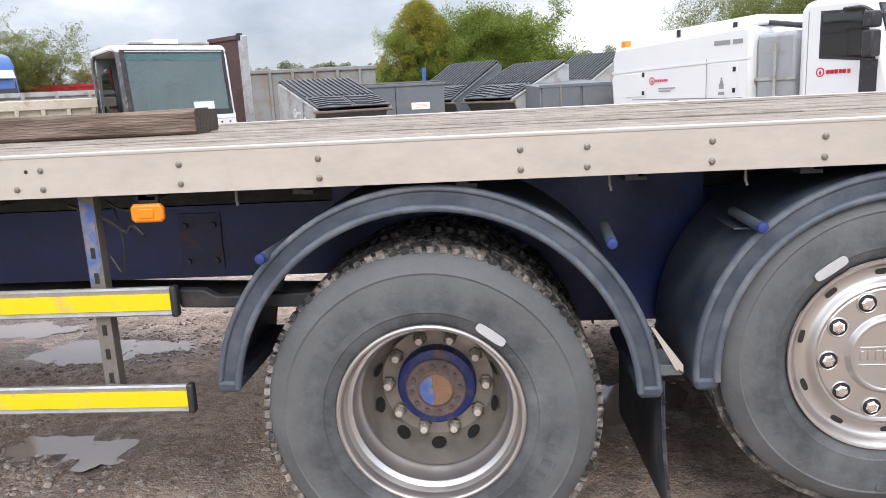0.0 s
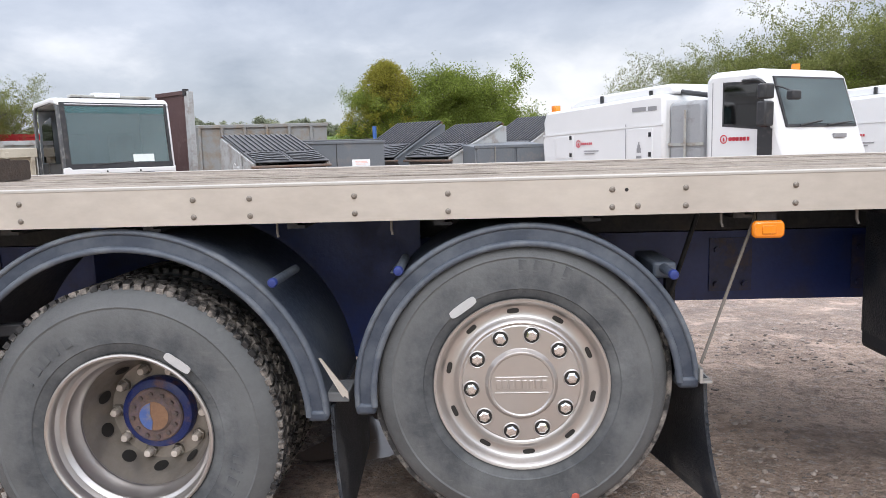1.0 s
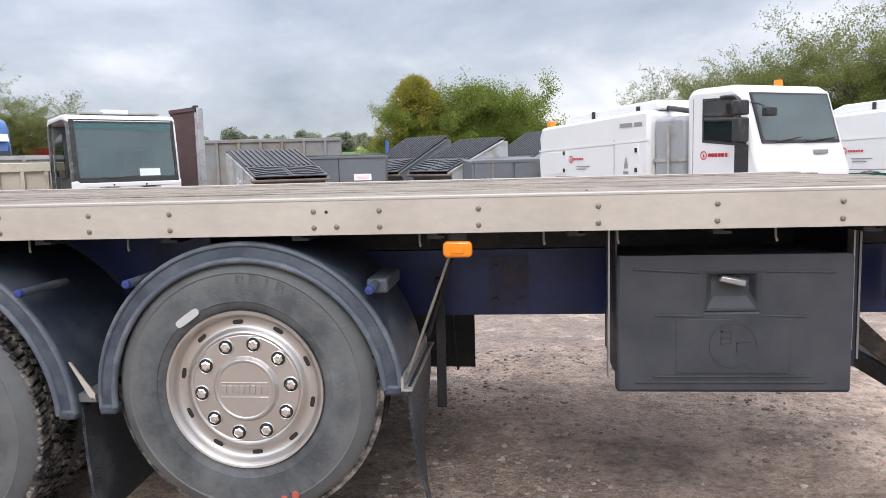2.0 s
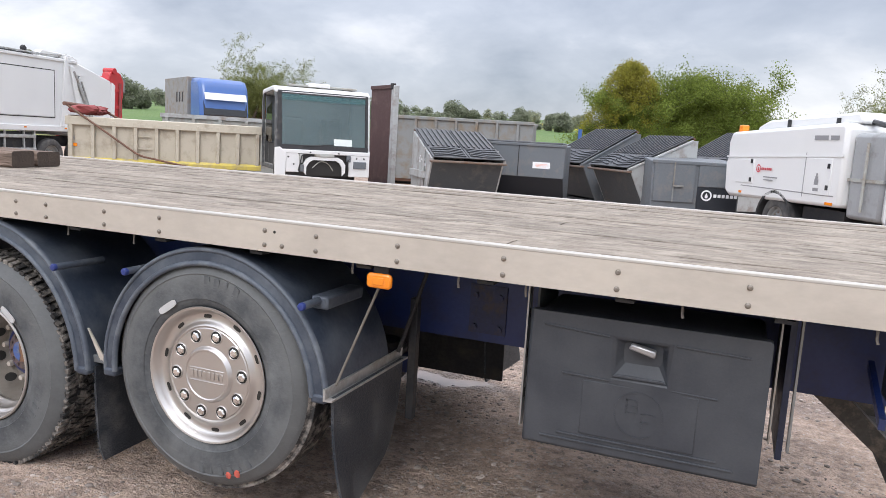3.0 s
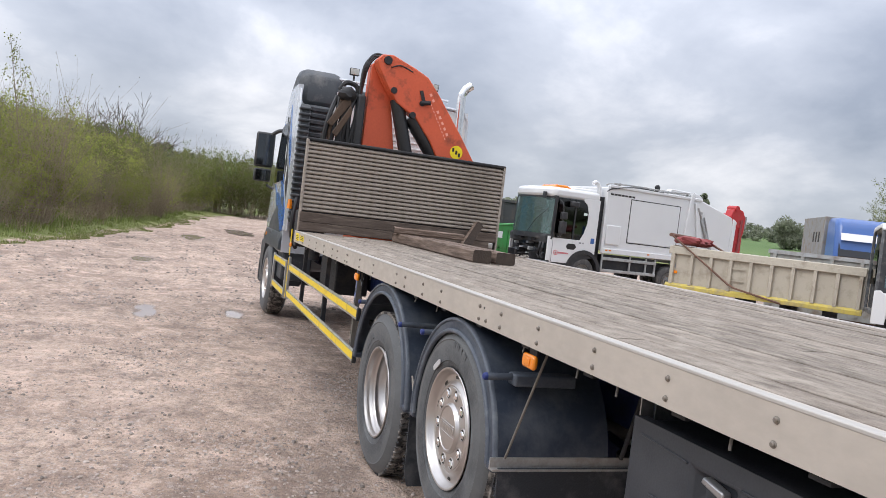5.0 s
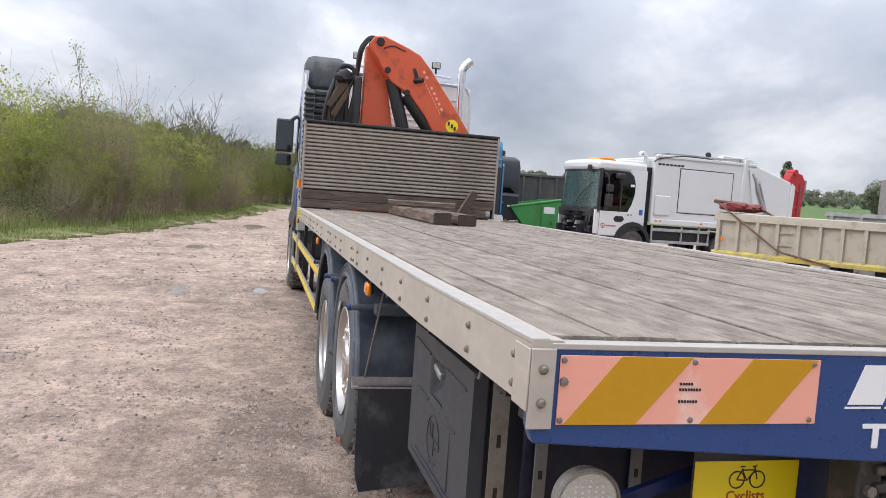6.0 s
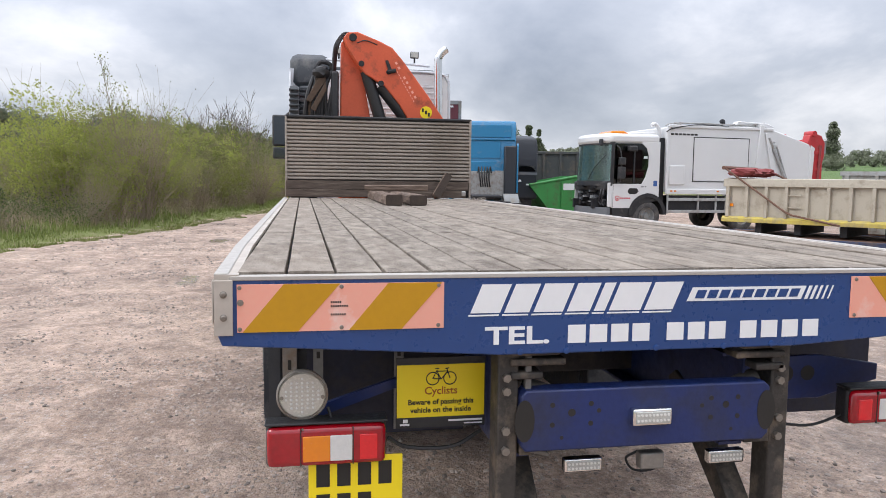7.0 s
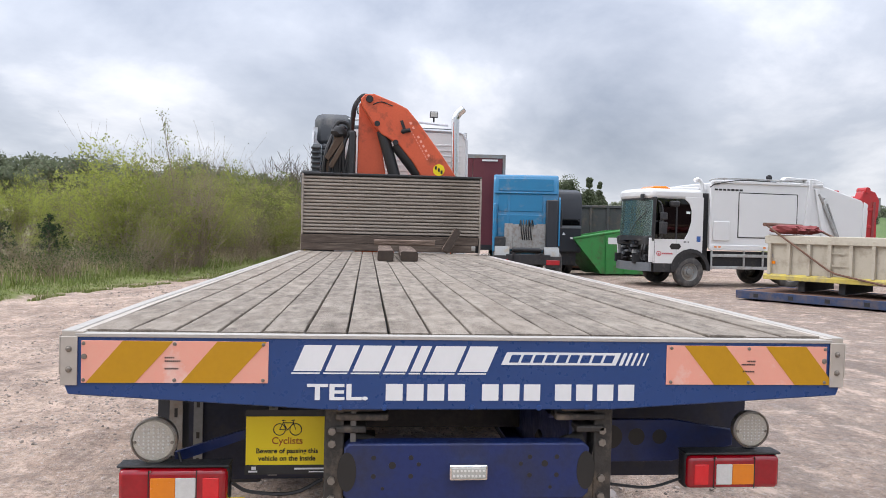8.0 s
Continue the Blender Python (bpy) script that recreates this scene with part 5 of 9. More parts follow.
for k in range(n_sl):
    z = z0 + (z1 - z0) * k / n_sl
    h = (z1 - z0) / n_sl
    prof = [(HEAD - .055, z + .002), (HEAD - .040, z + .004), (HEAD - .022, z + h * .30), (HEAD - .022, z + h * .62), (HEAD - .040, z + h - .004), (HEAD - .055, z + h - .002)]
    if ME_slat is None:
        ME_slat = link_mesh("slat", px([(p[0], p[1] - z) for p in prof], "y", .05, WIDE - .05), M_headboard, 30)
    piece("slat", ME_slat, hb, Matrix.Translation((0, 0, z)))
for y in (.02, WIDE - .05):
    part("frame_post", bx((HEAD - .08, y, 1.37), (HEAD - .012, y + .03, 2.44)), M_headboard, hb, bevel=.008)
part("frame_top", bx((HEAD - .08, .02, 2.415), (HEAD - .012, WIDE - .02, 2.452)), M_dark, hb, "dark top rail", bevel=.012)
for z0_, z1_, y0, y1, xo in ((1.376, 1.475, .03, WIDE - .1, .03), (1.478, 1.592, .03, WIDE - .06, .012)):
    part("base_board", bx((HEAD - .05, y0, z0_), (HEAD + xo, y1, z1_)), M_baseboard, hb, "dark stained base board", bevel=.005)
part("rope_cleat", bx((HEAD - .02, WIDE - .16, 1.40), (HEAD + .04, WIDE - .10, 1.47)), M_galv, hb, bevel=.01)
for i in range(6):
    part("rivet", lx([(.008, 0), (.006, -.004), (0, -.005)], 8), M_bolt, hb, at=Matrix.Translation((HEAD - .02, .35 + .36 * i, 2.36 - .03 * (i % 2))) @ Matrix.Rotation(math.pi / 2, 4, "Z"))

# knuckle crane folded behind the headboard
CX = -4.55
crane = part("crane", px([(.74, 1.25), (1.34, 1.25), (1.30, 1.6), (.80, 1.6)], "x", CX - .3, CX + .25), M_orange, truck, "orange folded hydraulic loader crane", bevel=.02)
part("column", px([(.84, 1.6), (1.26, 1.6), (1.20, 2.4), (1.02, 3.42), (.86, 3.55), (.78, 3.50), (.77, 2.45)], "x", CX - .05, CX + .12), M_orange, crane, bevel=.012)
part("main_boom", px([(.86, 3.60), (.99, 3.615), (1.30, 3.50), (1.47, 3.42), (1.62, 3.25), (1.98, 2.78), (2.26, 2.38), (1.78, 2.30), (1.58, 2.64), (1.36, 2.90), (1.10, 3.05), (.98, 3.20), (.84, 3.42), (.80, 3.53)], "x", CX + .125, CX + .33), M_orange, crane, bevel=.014)
part("boom_cylinder", cx((CX + .22, 1.12, 3.10), (CX + .22, 1.36, 2.30), .085, n=20), M_hose, crane)
part("boom_cylinder", cx((CX + .22, 1.33, 2.92), (CX + .22, 1.80, 2.30), .10, .08, n=20), M_hose, crane)
for y, z, r in ((.93, 3.535, .055), (1.045, 3.19, .042), (1.315, 2.93, .042), (1.42, 3.09, .035)):
    part("pivot_pin", cx((CX + .32, y, z), (CX + .352, y, z), r, r * .9, n=20), M_dark, crane)
part("boom_arm", px([(1.37, 3.24), (1.41, 3.25), (1.47, 3.09), (1.43, 3.07)], "x", CX + .335, CX + .348), M_dark, crane)
part("boom_grip", cx((CX + .34, 1.40, 3.09), (CX + .36, 1.52, 3.11), .028, n=10), M_dark, crane)
part("reach_line", tx(curve([(CX + .335, .98, 3.46), (CX + .335, 1.1, 3.50), (CX + .335, 1.26, 3.45)]), .008, 6), M_dark, crane)
ang = math.atan2(2.60 - 3.28, 2.02 - 1.62)
d, q = Vector((math.cos(ang), math.sin(ang))), Vector((math.sin(ang), -math.cos(ang)))


def boom_bar(along, inset, length, wide):
    p = Vector((1.585, 3.27)) + d * along + q * inset
    part("model_mark", px([tuple(p), tuple(p + d * length), tuple(p + d * length + q * wide), tuple(p + q * wide)], "x", CX + .3315, CX + .3335), M_salmon, crane, "pale model mark bar")


for k in range(8):
    if k != 2:
        boom_bar(.075 * k, .066, .036, .030)
for k in range(11):
    boom_bar(.12 + .045 * k, .122, .024, .012)
part("round_badge", lx([(.0, -.003), (.085, -.003), (.085, .004)], 28), M_sign_yellow, crane, "round yellow badge", at=Matrix.Translation((CX + .331, 1.945, 2.555)) @ Matrix.Rotation(math.pi / 2, 4, "Z"))
b = nb()
for k, (dy, dz) in enumerate(((-.045, .03), (.0, .0), (.04, -.03))):
    box(b, (CX + .333, 1.945 + dy - .014, 2.555 + dz - .025), (CX + .336, 1.945 + dy + .014, 2.555 + dz + .025))
part("badge_print", b, M_ink, crane)
# hoses looping over the head and down the near side
for k in range(5):
    o = .022 * k
    part("hose", tx(curve([(CX + .05 + .04 * k, .93 + .02 * k, 3.60), (CX + .08, .84 - o * .3, 3.60 + .03 * (k % 2)), (CX + .10, .74 - o * .5, 3.45), (CX + .06 + .02 * k, .70 - o * .4, 3.1), (CX + .1, .71 - o * .6, 2.7), (CX + .05, .74, 2.2), (CX, .78, 1.7)]), .016, 8), M_hose, crane)
part("hose_guard", bx((CX + .02, .64, 2.3), (CX + .2, .745, 3.1)), M_black, crane, bevel=.03)
# bundle of straps and slings hung on the crane
rs = random.Random(4)
for k in range(9):
    y = .36 + .04 * k
    zt = 3.16 - .03 * abs(k - 4)
    pts = [(CX + .1 + rs.uniform(-.06, .06), y + .05, zt), (CX + .14, y - .01 + rs.uniform(-.03, .03), zt - .25), (CX + .12, y - .06 + rs.uniform(-.05, .05), zt - .5 - rs.random() * .2), (CX + .1, y + rs.uniform(-.03, .05), 2.30)]
    part("sling", tx(curve(pts), .030, 7), M_ratchet if k == 2 else M_hose, crane)
part("sling_hook", tx(curve([(CX + .1, .42, 3.12), (CX + .1, .50, 3.22), (CX + .1, .62, 3.20), (CX + .1, .66, 3.12)]), .03, 8), M_dark, crane)
for y0, z0, tip in ((.30, 2.70, .0), (.36, 2.58, .05)):
    part("strap", px([(y0, z0), (y0 + .06, z0 - .05), (y0 + .27 - tip, z0 + .26), (y0 + .25 - tip, z0 + .36), (y0 + .17, z0 + .30)], "x", CX + .16 + tip, CX + .19 + tip), M_ratchet, crane, "tan webbing strap", bevel=.008)
part("strap_knot", blob(nb(), (CX + .17, .50, 3.07), .11, 8, 10, 8, (.7, 1.1, .8), .2), M_hose, crane)
part("crane_leg", cx((CX, .35, 1.0), (CX, .35, 2.0), .07, n=16), M_dark, crane)
part("control_box", bx((-4.75, .10, 1.15), (-4.50, .45, 1.60)), M_dark, crane, bevel=.02)

# cab
CB, CF = -5.42, -7.72


def cab_ring(z, front, r=.40, y0=.06):
    """One level of the cab: square behind, round corners in front."""
    near = [(front + r - r * math.sin(radians(a)), y0 + r - r * math.cos(radians(a)), z) for a in range(0, 91, 15)]
    return [(CB, y0, z)] + near + [(x, WIDE - y, zz) for x, y, zz in near[::-1]] + [(CB, WIDE - y0, z)]


cab = part("cab", strip(nb(), None, [cab_ring(z, CF + back, r) for z, back, r in ((1.0, 0, .40), (1.5, .02, .42), (1.95, .10, .50), (2.25, .24, .58), (2.6, .42, .68), (2.9, .60, .74), (3.12, .76, .76), (3.22, .90, .74), (3.26, 1.08, .70))]), M_cabwhite, truck, "silver and blue truck cab", smooth=50)
part("cab_lower", bx((CF + .02, .07, .62), (CF + .60, WIDE - .07, .998)), M_cabwhite, cab, bevel=.08)
part("roof_fairing", px([(CB + .03, 2.95), (CB + .02, 3.36), (CB - .08, 3.50), (CB - .40, 3.51), (CB - .85, 3.30), (CB - 1.05, 3.02), (CB - .7, 2.97)], "y", .07, .66), M_cabgrey, cab, "dark grey roof fairing", bevel=.11)
part("roof_fairing", px([(CB - .5, 3.20), (CB - .55, 3.40), (CB - 1.5, 3.28), (CB - 1.9, 3.05)], "y", .66, 2.36), M_cabgrey, cab, bevel=.03)
part("side_extender", px([(CB - .02, 1.30), (CB + .29, 1.30), (CB + .29, 2.92), (CB + .20, 3.18), (CB - .02, 3.20)], "y", .062, .085), M_cabwhite, cab, "silver side extender", bevel=.006)
part("side_fairing", px([(CB + .29, 1.42), (CB + .37, 1.42), (CB + .37, 2.88), (CB + .29, 2.98)], "y", .068, .20), M_cabgrey, cab, "dark grey side fairing", bevel=.02)
for k in range(8):
    part("air_duct_rib", bx((CB + .02, .20, 2.32 + .085 * k), (CB + .14, .52, 2.38 + .085 * k)), M_cabgrey, cab, bevel=.012)
for k in range(20):
    part("fairing_rib", bx((CB + .285, .056, 1.46 + .075 * k), (CB + .395, .20, 1.50 + .075 * k)), M_cabgrey, cab, bevel=.014)
part("air_duct", bx((CB, .20, 1.5), (CB + .12, .50, 3.0)), M_cabgrey, cab, bevel=.03)
back = part("cab_back", bx((CB, .55, 1.3), (CB + .012, 2.49, 3.24)), M_white, cab, "off-white ribbed rear panel", bevel=.004)
for k in range(12):
    part("panel_rib", bx((CB + .010, 1.1, 2.1 + .085 * k), (CB + .022, 2.40, 2.125 + .085 * k)), M_white, back, bevel=.005)
part("cab_edge", tx(curve([(CB + .012, 2.50, 1.3), (CB + .012, 2.50, 2.9), (CB + .012, 2.46, 3.18), (CB + .012, 2.30, 3.265), (CB + .012, 1.6, 3.28)]), .022, 8), M_cabwhite, cab)
part("door_window", px([(-5.95, 1.98), (-6.95, 1.93), (-6.99, 2.02), (-6.62, 2.66), (-6.50, 2.76), (-5.95, 2.80)], "y", .052, .062), M_glass_dark, cab)
for mt, pts in ((M_cabblue, [(-5.48, 1.36), (-5.60, 1.30), (-5.95, 1.70), (-6.25, 2.20), (-6.42, 2.78), (-6.34, 2.80), (-6.12, 2.28), (-5.80, 1.86), (-5.48, 1.60)]),
                (M_ink, [(-5.48, 1.72), (-5.80, 2.02), (-6.04, 2.40), (-6.14, 2.86), (-6.07, 2.88), (-5.92, 2.50), (-5.70, 2.20), (-5.48, 2.02)]),
                (M_cabblue, [(-5.48, 2.14), (-5.66, 2.34), (-5.80, 2.66), (-5.86, 3.02), (-5.80, 3.02), (-5.70, 2.72), (-5.48, 2.36)]),
                (M_cabblue, [(-6.02, 1.30), (-6.16, 1.30), (-6.62, 1.84), (-6.86, 1.92), (-6.70, 1.92), (-6.36, 1.72)])):
    part("graphic", px(pts, "y", .056, .064), mt, cab, "curved blue and black stripe")
for k in range(5):
    x0, z0 = -5.56 - .115 * k, 1.80 + .155 * k
    part("company_graphic", px([(x0, z0), (x0 - .055, z0 + .03), (x0 - .040, z0 + .215), (x0 + .018, z0 + .185)], "y", .0525, .066), M_sign_white if k % 2 else M_ink, cab)
part("lower_door_panel", px([(-5.66, 1.26), (-5.66, 1.74), (-6.1, 1.68), (-6.75, 1.42), (-6.95, 1.26)], "y", .0535, .0615), M_cabgrey, cab, "dark lower door panel")
part("graphic", px([(-5.52, 1.28), (-5.72, 1.28), (-6.15, 1.60), (-6.5, 1.80), (-6.2, 1.80), (-5.75, 1.62), (-5.52, 1.58)], "y", .0500, .0535), M_cabblue, cab, "blue swoosh graphic")
part("skirt", px([(.02, 1.02), (.02, 1.14), (.055, 1.26), (.30, 1.26), (.30, 1.02)], "x", -7.2, -5.44), M_cabgrey, cab, "dark grey flared skirt", bevel=.015)
part("door_line", bx((-5.86, .055, 1.1), (-5.85, .063, 3.0)), M_ink, cab)
part("wheel_arch", strip(nb(), None, [[(-6.6 + r * math.cos(radians(a)), y, .56 + r * math.sin(radians(a))) for r, y in ((.60, .035), (.68, .035), (.68, .45), (.60, .45))] for a in range(-5, 186, 10)]), M_cabgrey, cab, "dark grey wheel arch", smooth=40)
part("step_panel", bx((-7.68, .05, .38), (-7.25, .4, 1.05)), M_cabgrey, cab, bevel=.03)
part("bumper", bx((-7.78, .05, .35), (-7.5, WIDE - .05, .75)), M_cabgrey, cab, bevel=.05)
part("indicator", bx((-7.02, .02, 1.12), (-6.92, .05, 1.19)), M_amber, cab, bevel=.008)
part("side_cover", bx((-5.95, .10, .62), (-5.45, .5, 1.12)), M_cabgrey, cab, bevel=.03)
part("hose", tx(curve([(-5.0, .14, 1.75), (-4.94, .10, 1.5), (-4.98, .12, 1.25), (-5.1, .2, 1.1)]), .03, 8), M_hose, cab)
part("beacon", cx((-4.98, .05, 1.6), (-4.98, .05, 1.72), .035, .025, n=12), M_amber, cab, "orange coupling cap")
# mirrors
mir = part("mirror", bx((-7.14, -.26, 2.17), (-7.02, .02, 2.70)), M_black, cab, "black twin door mirror", bevel=.03)
part("mirror_glass", bx((-7.022, -.235, 2.20), (-7.015, -.005, 2.67)), M_mirror, mir)
part("lower_mirror", bx((-7.12, -.25, 1.95), (-7.0, -.0, 2.145)), M_black, mir, bevel=.025)
part("mirror_glass", bx((-7.002, -.23, 1.97), (-6.995, -.02, 2.125)), M_mirror, mir)
part("mirror_arm", tx(curve([(-7.05, -.05, 2.66), (-6.98, .06, 2.74), (-6.75, .24, 2.76)]), .03, 8), M_black, mir)
part("mirror_arm", tx(curve([(-7.05, -.04, 1.9), (-7.0, .04, 1.86), (-6.9, .14, 1.86)]), .02, 8), M_black, mir)


# work lamps and exhaust
def work_lamp(x, y, z):
    o = part("roof_lamp", bx((x - .05, y - .065, z - .05), (x, y + .065, z + .05)), M_black, cab, "square work lamp", bevel=.01)
    part("lens", bx((x - .002, y - .055, z - .04), (x + .006, y + .055, z + .04)), M_led, o, bevel=.004)
    part("lamp_foot", cx((x - .025, y, z - .05), (x - .025, y, z - .12), .014, n=10), M_dark, o)


work_lamp(-5.48, 1.965, 3.545)
work_lamp(-5.48, .80, 3.56)
part("lamp_bar", tx([(-5.5, .60, 3.42), (-5.5, 1.6, 3.42), (-5.5, 2.2, 3.38)], .022, 8), M_cabwhite, cab)
exh = part("exhaust_pipe", cx((-5.17, 2.28, 1.2), (-5.17, 2.28, 3.42), .062, n=28), M_chrome, truck, "chromed exhaust stack with angled tip")
part("stack_tip", tx(curve([(-5.17, 2.28, 3.38), (-5.17, 2.285, 3.46), (-5.17, 2.33, 3.54), (-5.17, 2.40, 3.60)]), .060, 20), M_chrome, exh)
part("stack_mouth", cx((-5.17, 2.395, 3.596), (-5.17, 2.404, 3.604), .052, n=20), M_ink, exh)


# loose timber on the deck
def beam(name, x0, y0, x1, y1, w, h, z, label, seed, category="timber"):
    L = math.hypot(x1 - x0, y1 - y0)
    r = random.Random(seed)
    stations = []
    n = 10
    for i in range(n + 1):
        x = L * i / n
        j = lambda: r.uniform(-.004, .004)
        c = .012
        stations.append([(x, -w / 2 + j(), c), (x, -w / 2 + c, 0), (x, w / 2 - c, 0), (x, w / 2 + j(), c), (x, w / 2 + j(), h - c + j()), (x, w / 2 - c, h + j()), (x, -w / 2 + c, h + j()), (x, -w / 2 + j(), h - c)])
    b = strip(nb(), None, stations)
    b.faces.ensure_lookup_table()
    for f in b.faces:
        if len(f.verts) == 8:
            f.material_index = 1
    ob = solo(name, b, [M_beam, M_endgrain], label, category, "timber on the deck", smooth=30)
    ob.matrix_basis = Matrix.Translation((x0, y0, z)) @ Matrix.Rotation(math.atan2(y1 - y0, x1 - x0), 4, "Z")
    return ob


TOP = 1.3635
beam("timber_beam", -3.70, 1.175, -1.05, 1.127, .165, .105, TOP, "dark weathered timber beam with split end", 1)
beam("timber_beam", -3.45, 1.445, -1.11, 1.370, .175, .100, TOP, "dark cracked timber beam beside another", 2)
beam("timber_plank", -3.50, 1.04, -3.36, 1.84, .15, .070, TOP + .112, "pale brown plank lying across the beams", 3, "plank")
lean_ = beam("timber_plank", -3.72, 2.04, -3.66, 2.10, .10, .36, TOP, "short wooden board leaning on the headboard", 4, "plank")
lean_.matrix_basis = Matrix.Translation((-3.74, 2.0, TOP + .02)) @ Matrix.Rotation(radians(-32), 4, "X") @ Matrix.Rotation(radians(-12), 4, "Y")
chain = thing("chain", Matrix.Translation((-3.0, 2.34, TOP)), "rusty loose chain on the deck", "chain", "")
for k in range(7):
    b = nb()
    for i in range(12):
        a0, a1 = 2 * math.pi * i / 12, 2 * math.pi * (i + 1) / 12
        cyl(b, (.03 * math.cos(a0), .02 * math.sin(a0), 0), (.03 * math.cos(a1), .02 * math.sin(a1), 0), .006, n=5)
    part("link", b, M_bolt, chain, at=Matrix.Translation((.05 * k * math.cos(.3 * k), .05 * k * math.sin(.35 * k) * .6, .012 + .012 * (k % 2))) @ Matrix.Rotation(.3 * k, 4, "Z") @ Matrix.Rotation(.6 * (k % 2), 4, "X"))

# ---- ground: one sheet to the horizon ----
EDGE = [(-90, 9.0), (-62, 6.0), (-56, 3.2), (-49, .2), (-35, -1.1), (-19.2, -3.9), (-13.4, -5.5), (-9.5, -6.5), (-4, -7.8), (6, -9.5), (30, -12.0), (80, -16.0)]
PUDDLES = [(-2.30, 2.22, .62, .28), (-3.35, 2.70, .60, .24), (-1.72, .88, .34, .17), (-6.2, -1.55, .55, .16), (-6.3, -.36, .42, .14), (1.45, 2.5, .42, .15), (-14.0, -1.9, .9, .3),
           (-24.0, -.6, 1.5, .5), (-31.0, 1.6, 2.4, .6), (.66, 1.30, .40, .30)]


def edge_y(x):
    for (x0, y0), (x1, y1) in zip(EDGE, EDGE[1:]):
        if x0 <= x <= x1:
            return y0 + (y1 - y0) * (x - x0) / (x1 - x0)
    return EDGE[0][1] if x < EDGE[0][0] else EDGE[-1][1]


def grassy(x, y):
    """How many metres a place lies inside grass; negative on gravel."""
    side = edge_y(x) - y
    far = max(y - 46 - .15 * x, -63 - x, x - 55)
    return max(side, far)


def pool(x, y):
    return max(1 - ((x - px_) / a) ** 2 - ((y - py_) / c) ** 2 for px_, py_, a, c in PUDDLES)


def ground_z(x, y):
    r = math.hypot(x, y)
    z = .020 * noise.noise((x * .9, y * .9, 3.1)) + .012 * noise.noise((x * 3.1, y * 3.1, 1.7)) + .035 * noise.noise((x * .21, y * .21, 9.0)) * min(1, r / 9)
    near = r < 40
    if near:
        z += .009 * noise.noise((x * 8, y * 8, 5.5)) + .003 * noise.noise((x * 27, y * 27, 2.2))
        # wheel ruts along the track beside the truck
        for c, w in ((-1.55, .28), (-3.45, .30)):
            d = abs(y - c - .10 * math.sin(x * .35) - .02 * max(0, -x - 6)) / w
            if d < 1.6:
                z += .014 * (math.exp(-((d - 1.1) / .25) ** 2) * .8 - math.exp(-d * d * 2.2))
        p = pool(x + .26 * noise.noise((x * 2.6, y * 2.6, 7)) + .10 * noise.noise((x * 8, y * 8, 7)), y + .16 * noise.noise((x * 3, y * 3, 8)) + .06 * noise.noise((x * 9, y * 9, 9)))
        if p > -1.2:
            z += -.030 * min(1, max(0, p + .35)) - .004
    g = grassy(x, y)
    if g > 0:
        z += min(.25, g * .10) + .05 * noise.noise((x * .5, y * .5, 4)) * min(1, g)
    if r > 60:
        az = math.degrees(math.atan2(-x, y))
        west = max(0, min(1, (az - 60) / 40)) if az > 0 else 0
        z += (r - 60) * (.040 + .017 * west) + (r - 60) * .006 * noise.noise((x * .012, y * .012, 2))
        if r > 420:
            z -= (r - 420) * .01
    return z


def spaced(lo, hi, a, b, step):
    """Even steps from a to b, growing ones out to lo and hi."""
    mid = list(np.arange(a, b + step / 2, step))
    left, right, s = [], [], step
    v = a
    while v > lo:
        s *= 1.16
        v -= s
        left.append(max(v, lo))
    v, s = mid[-1], step
    while v < hi:
        s *= 1.16
        v += s
        right.append(min(v, hi))
    return left[::-1] + mid + right


gx, gy = spaced(-900, 900, -11.0, 6.0, .075), spaced(-900, 900, -5.5, 4.0, .075)
co = [(x, y, ground_z(x, y)) for y in gy for x in gx]
nx = len(gx)
faces = [(j * nx + i, j * nx + i + 1, (j + 1) * nx + i + 1, (j + 1) * nx + i) for j in range(len(gy) - 1) for i in range(nx - 1)]
me = bpy.data.meshes.new("ground")
me.from_pydata(co, [], faces)
at = me.attributes.new("turf", "FLOAT", "POINT")
at.data.foreach_set("value", [max(-6.0, min(6.0, grassy(x, y))) for x, y, z in co])
wet = me.attributes.new("damp", "FLOAT", "POINT")
wet.data.foreach_set("value", [max(0.0, min(1.0, max((.8 + pool(x, y) * .45) if y > 0 and x > -6 else (.55 + pool(x, y) * .45), .62 * max(0, min(1, (y - 2.0) / 1.6)) * max(0, min(1, (20 + x) / 6))))) if abs(x) < 45 and abs(y) < 20 else 0.0 for x, y, z in co])
crop = me.attributes.new("crop", "FLOAT", "POINT")
crop.data.foreach_set("value", [max(0.0, min(1.0, max((y - 48 - .15 * x) / 8, min((-67 - x) / 4, (y - 1) / 4)))) for x, y, z in co])
rape = me.attributes.new("rape", "FLOAT", "POINT")
rape.data.foreach_set("value", [1.0 if 225 < math.hypot(x, y) < 330 and 8 < math.degrees(math.atan2(-x, y)) < 19 else 0.0 for x, y, z in co])
me.shade_smooth()


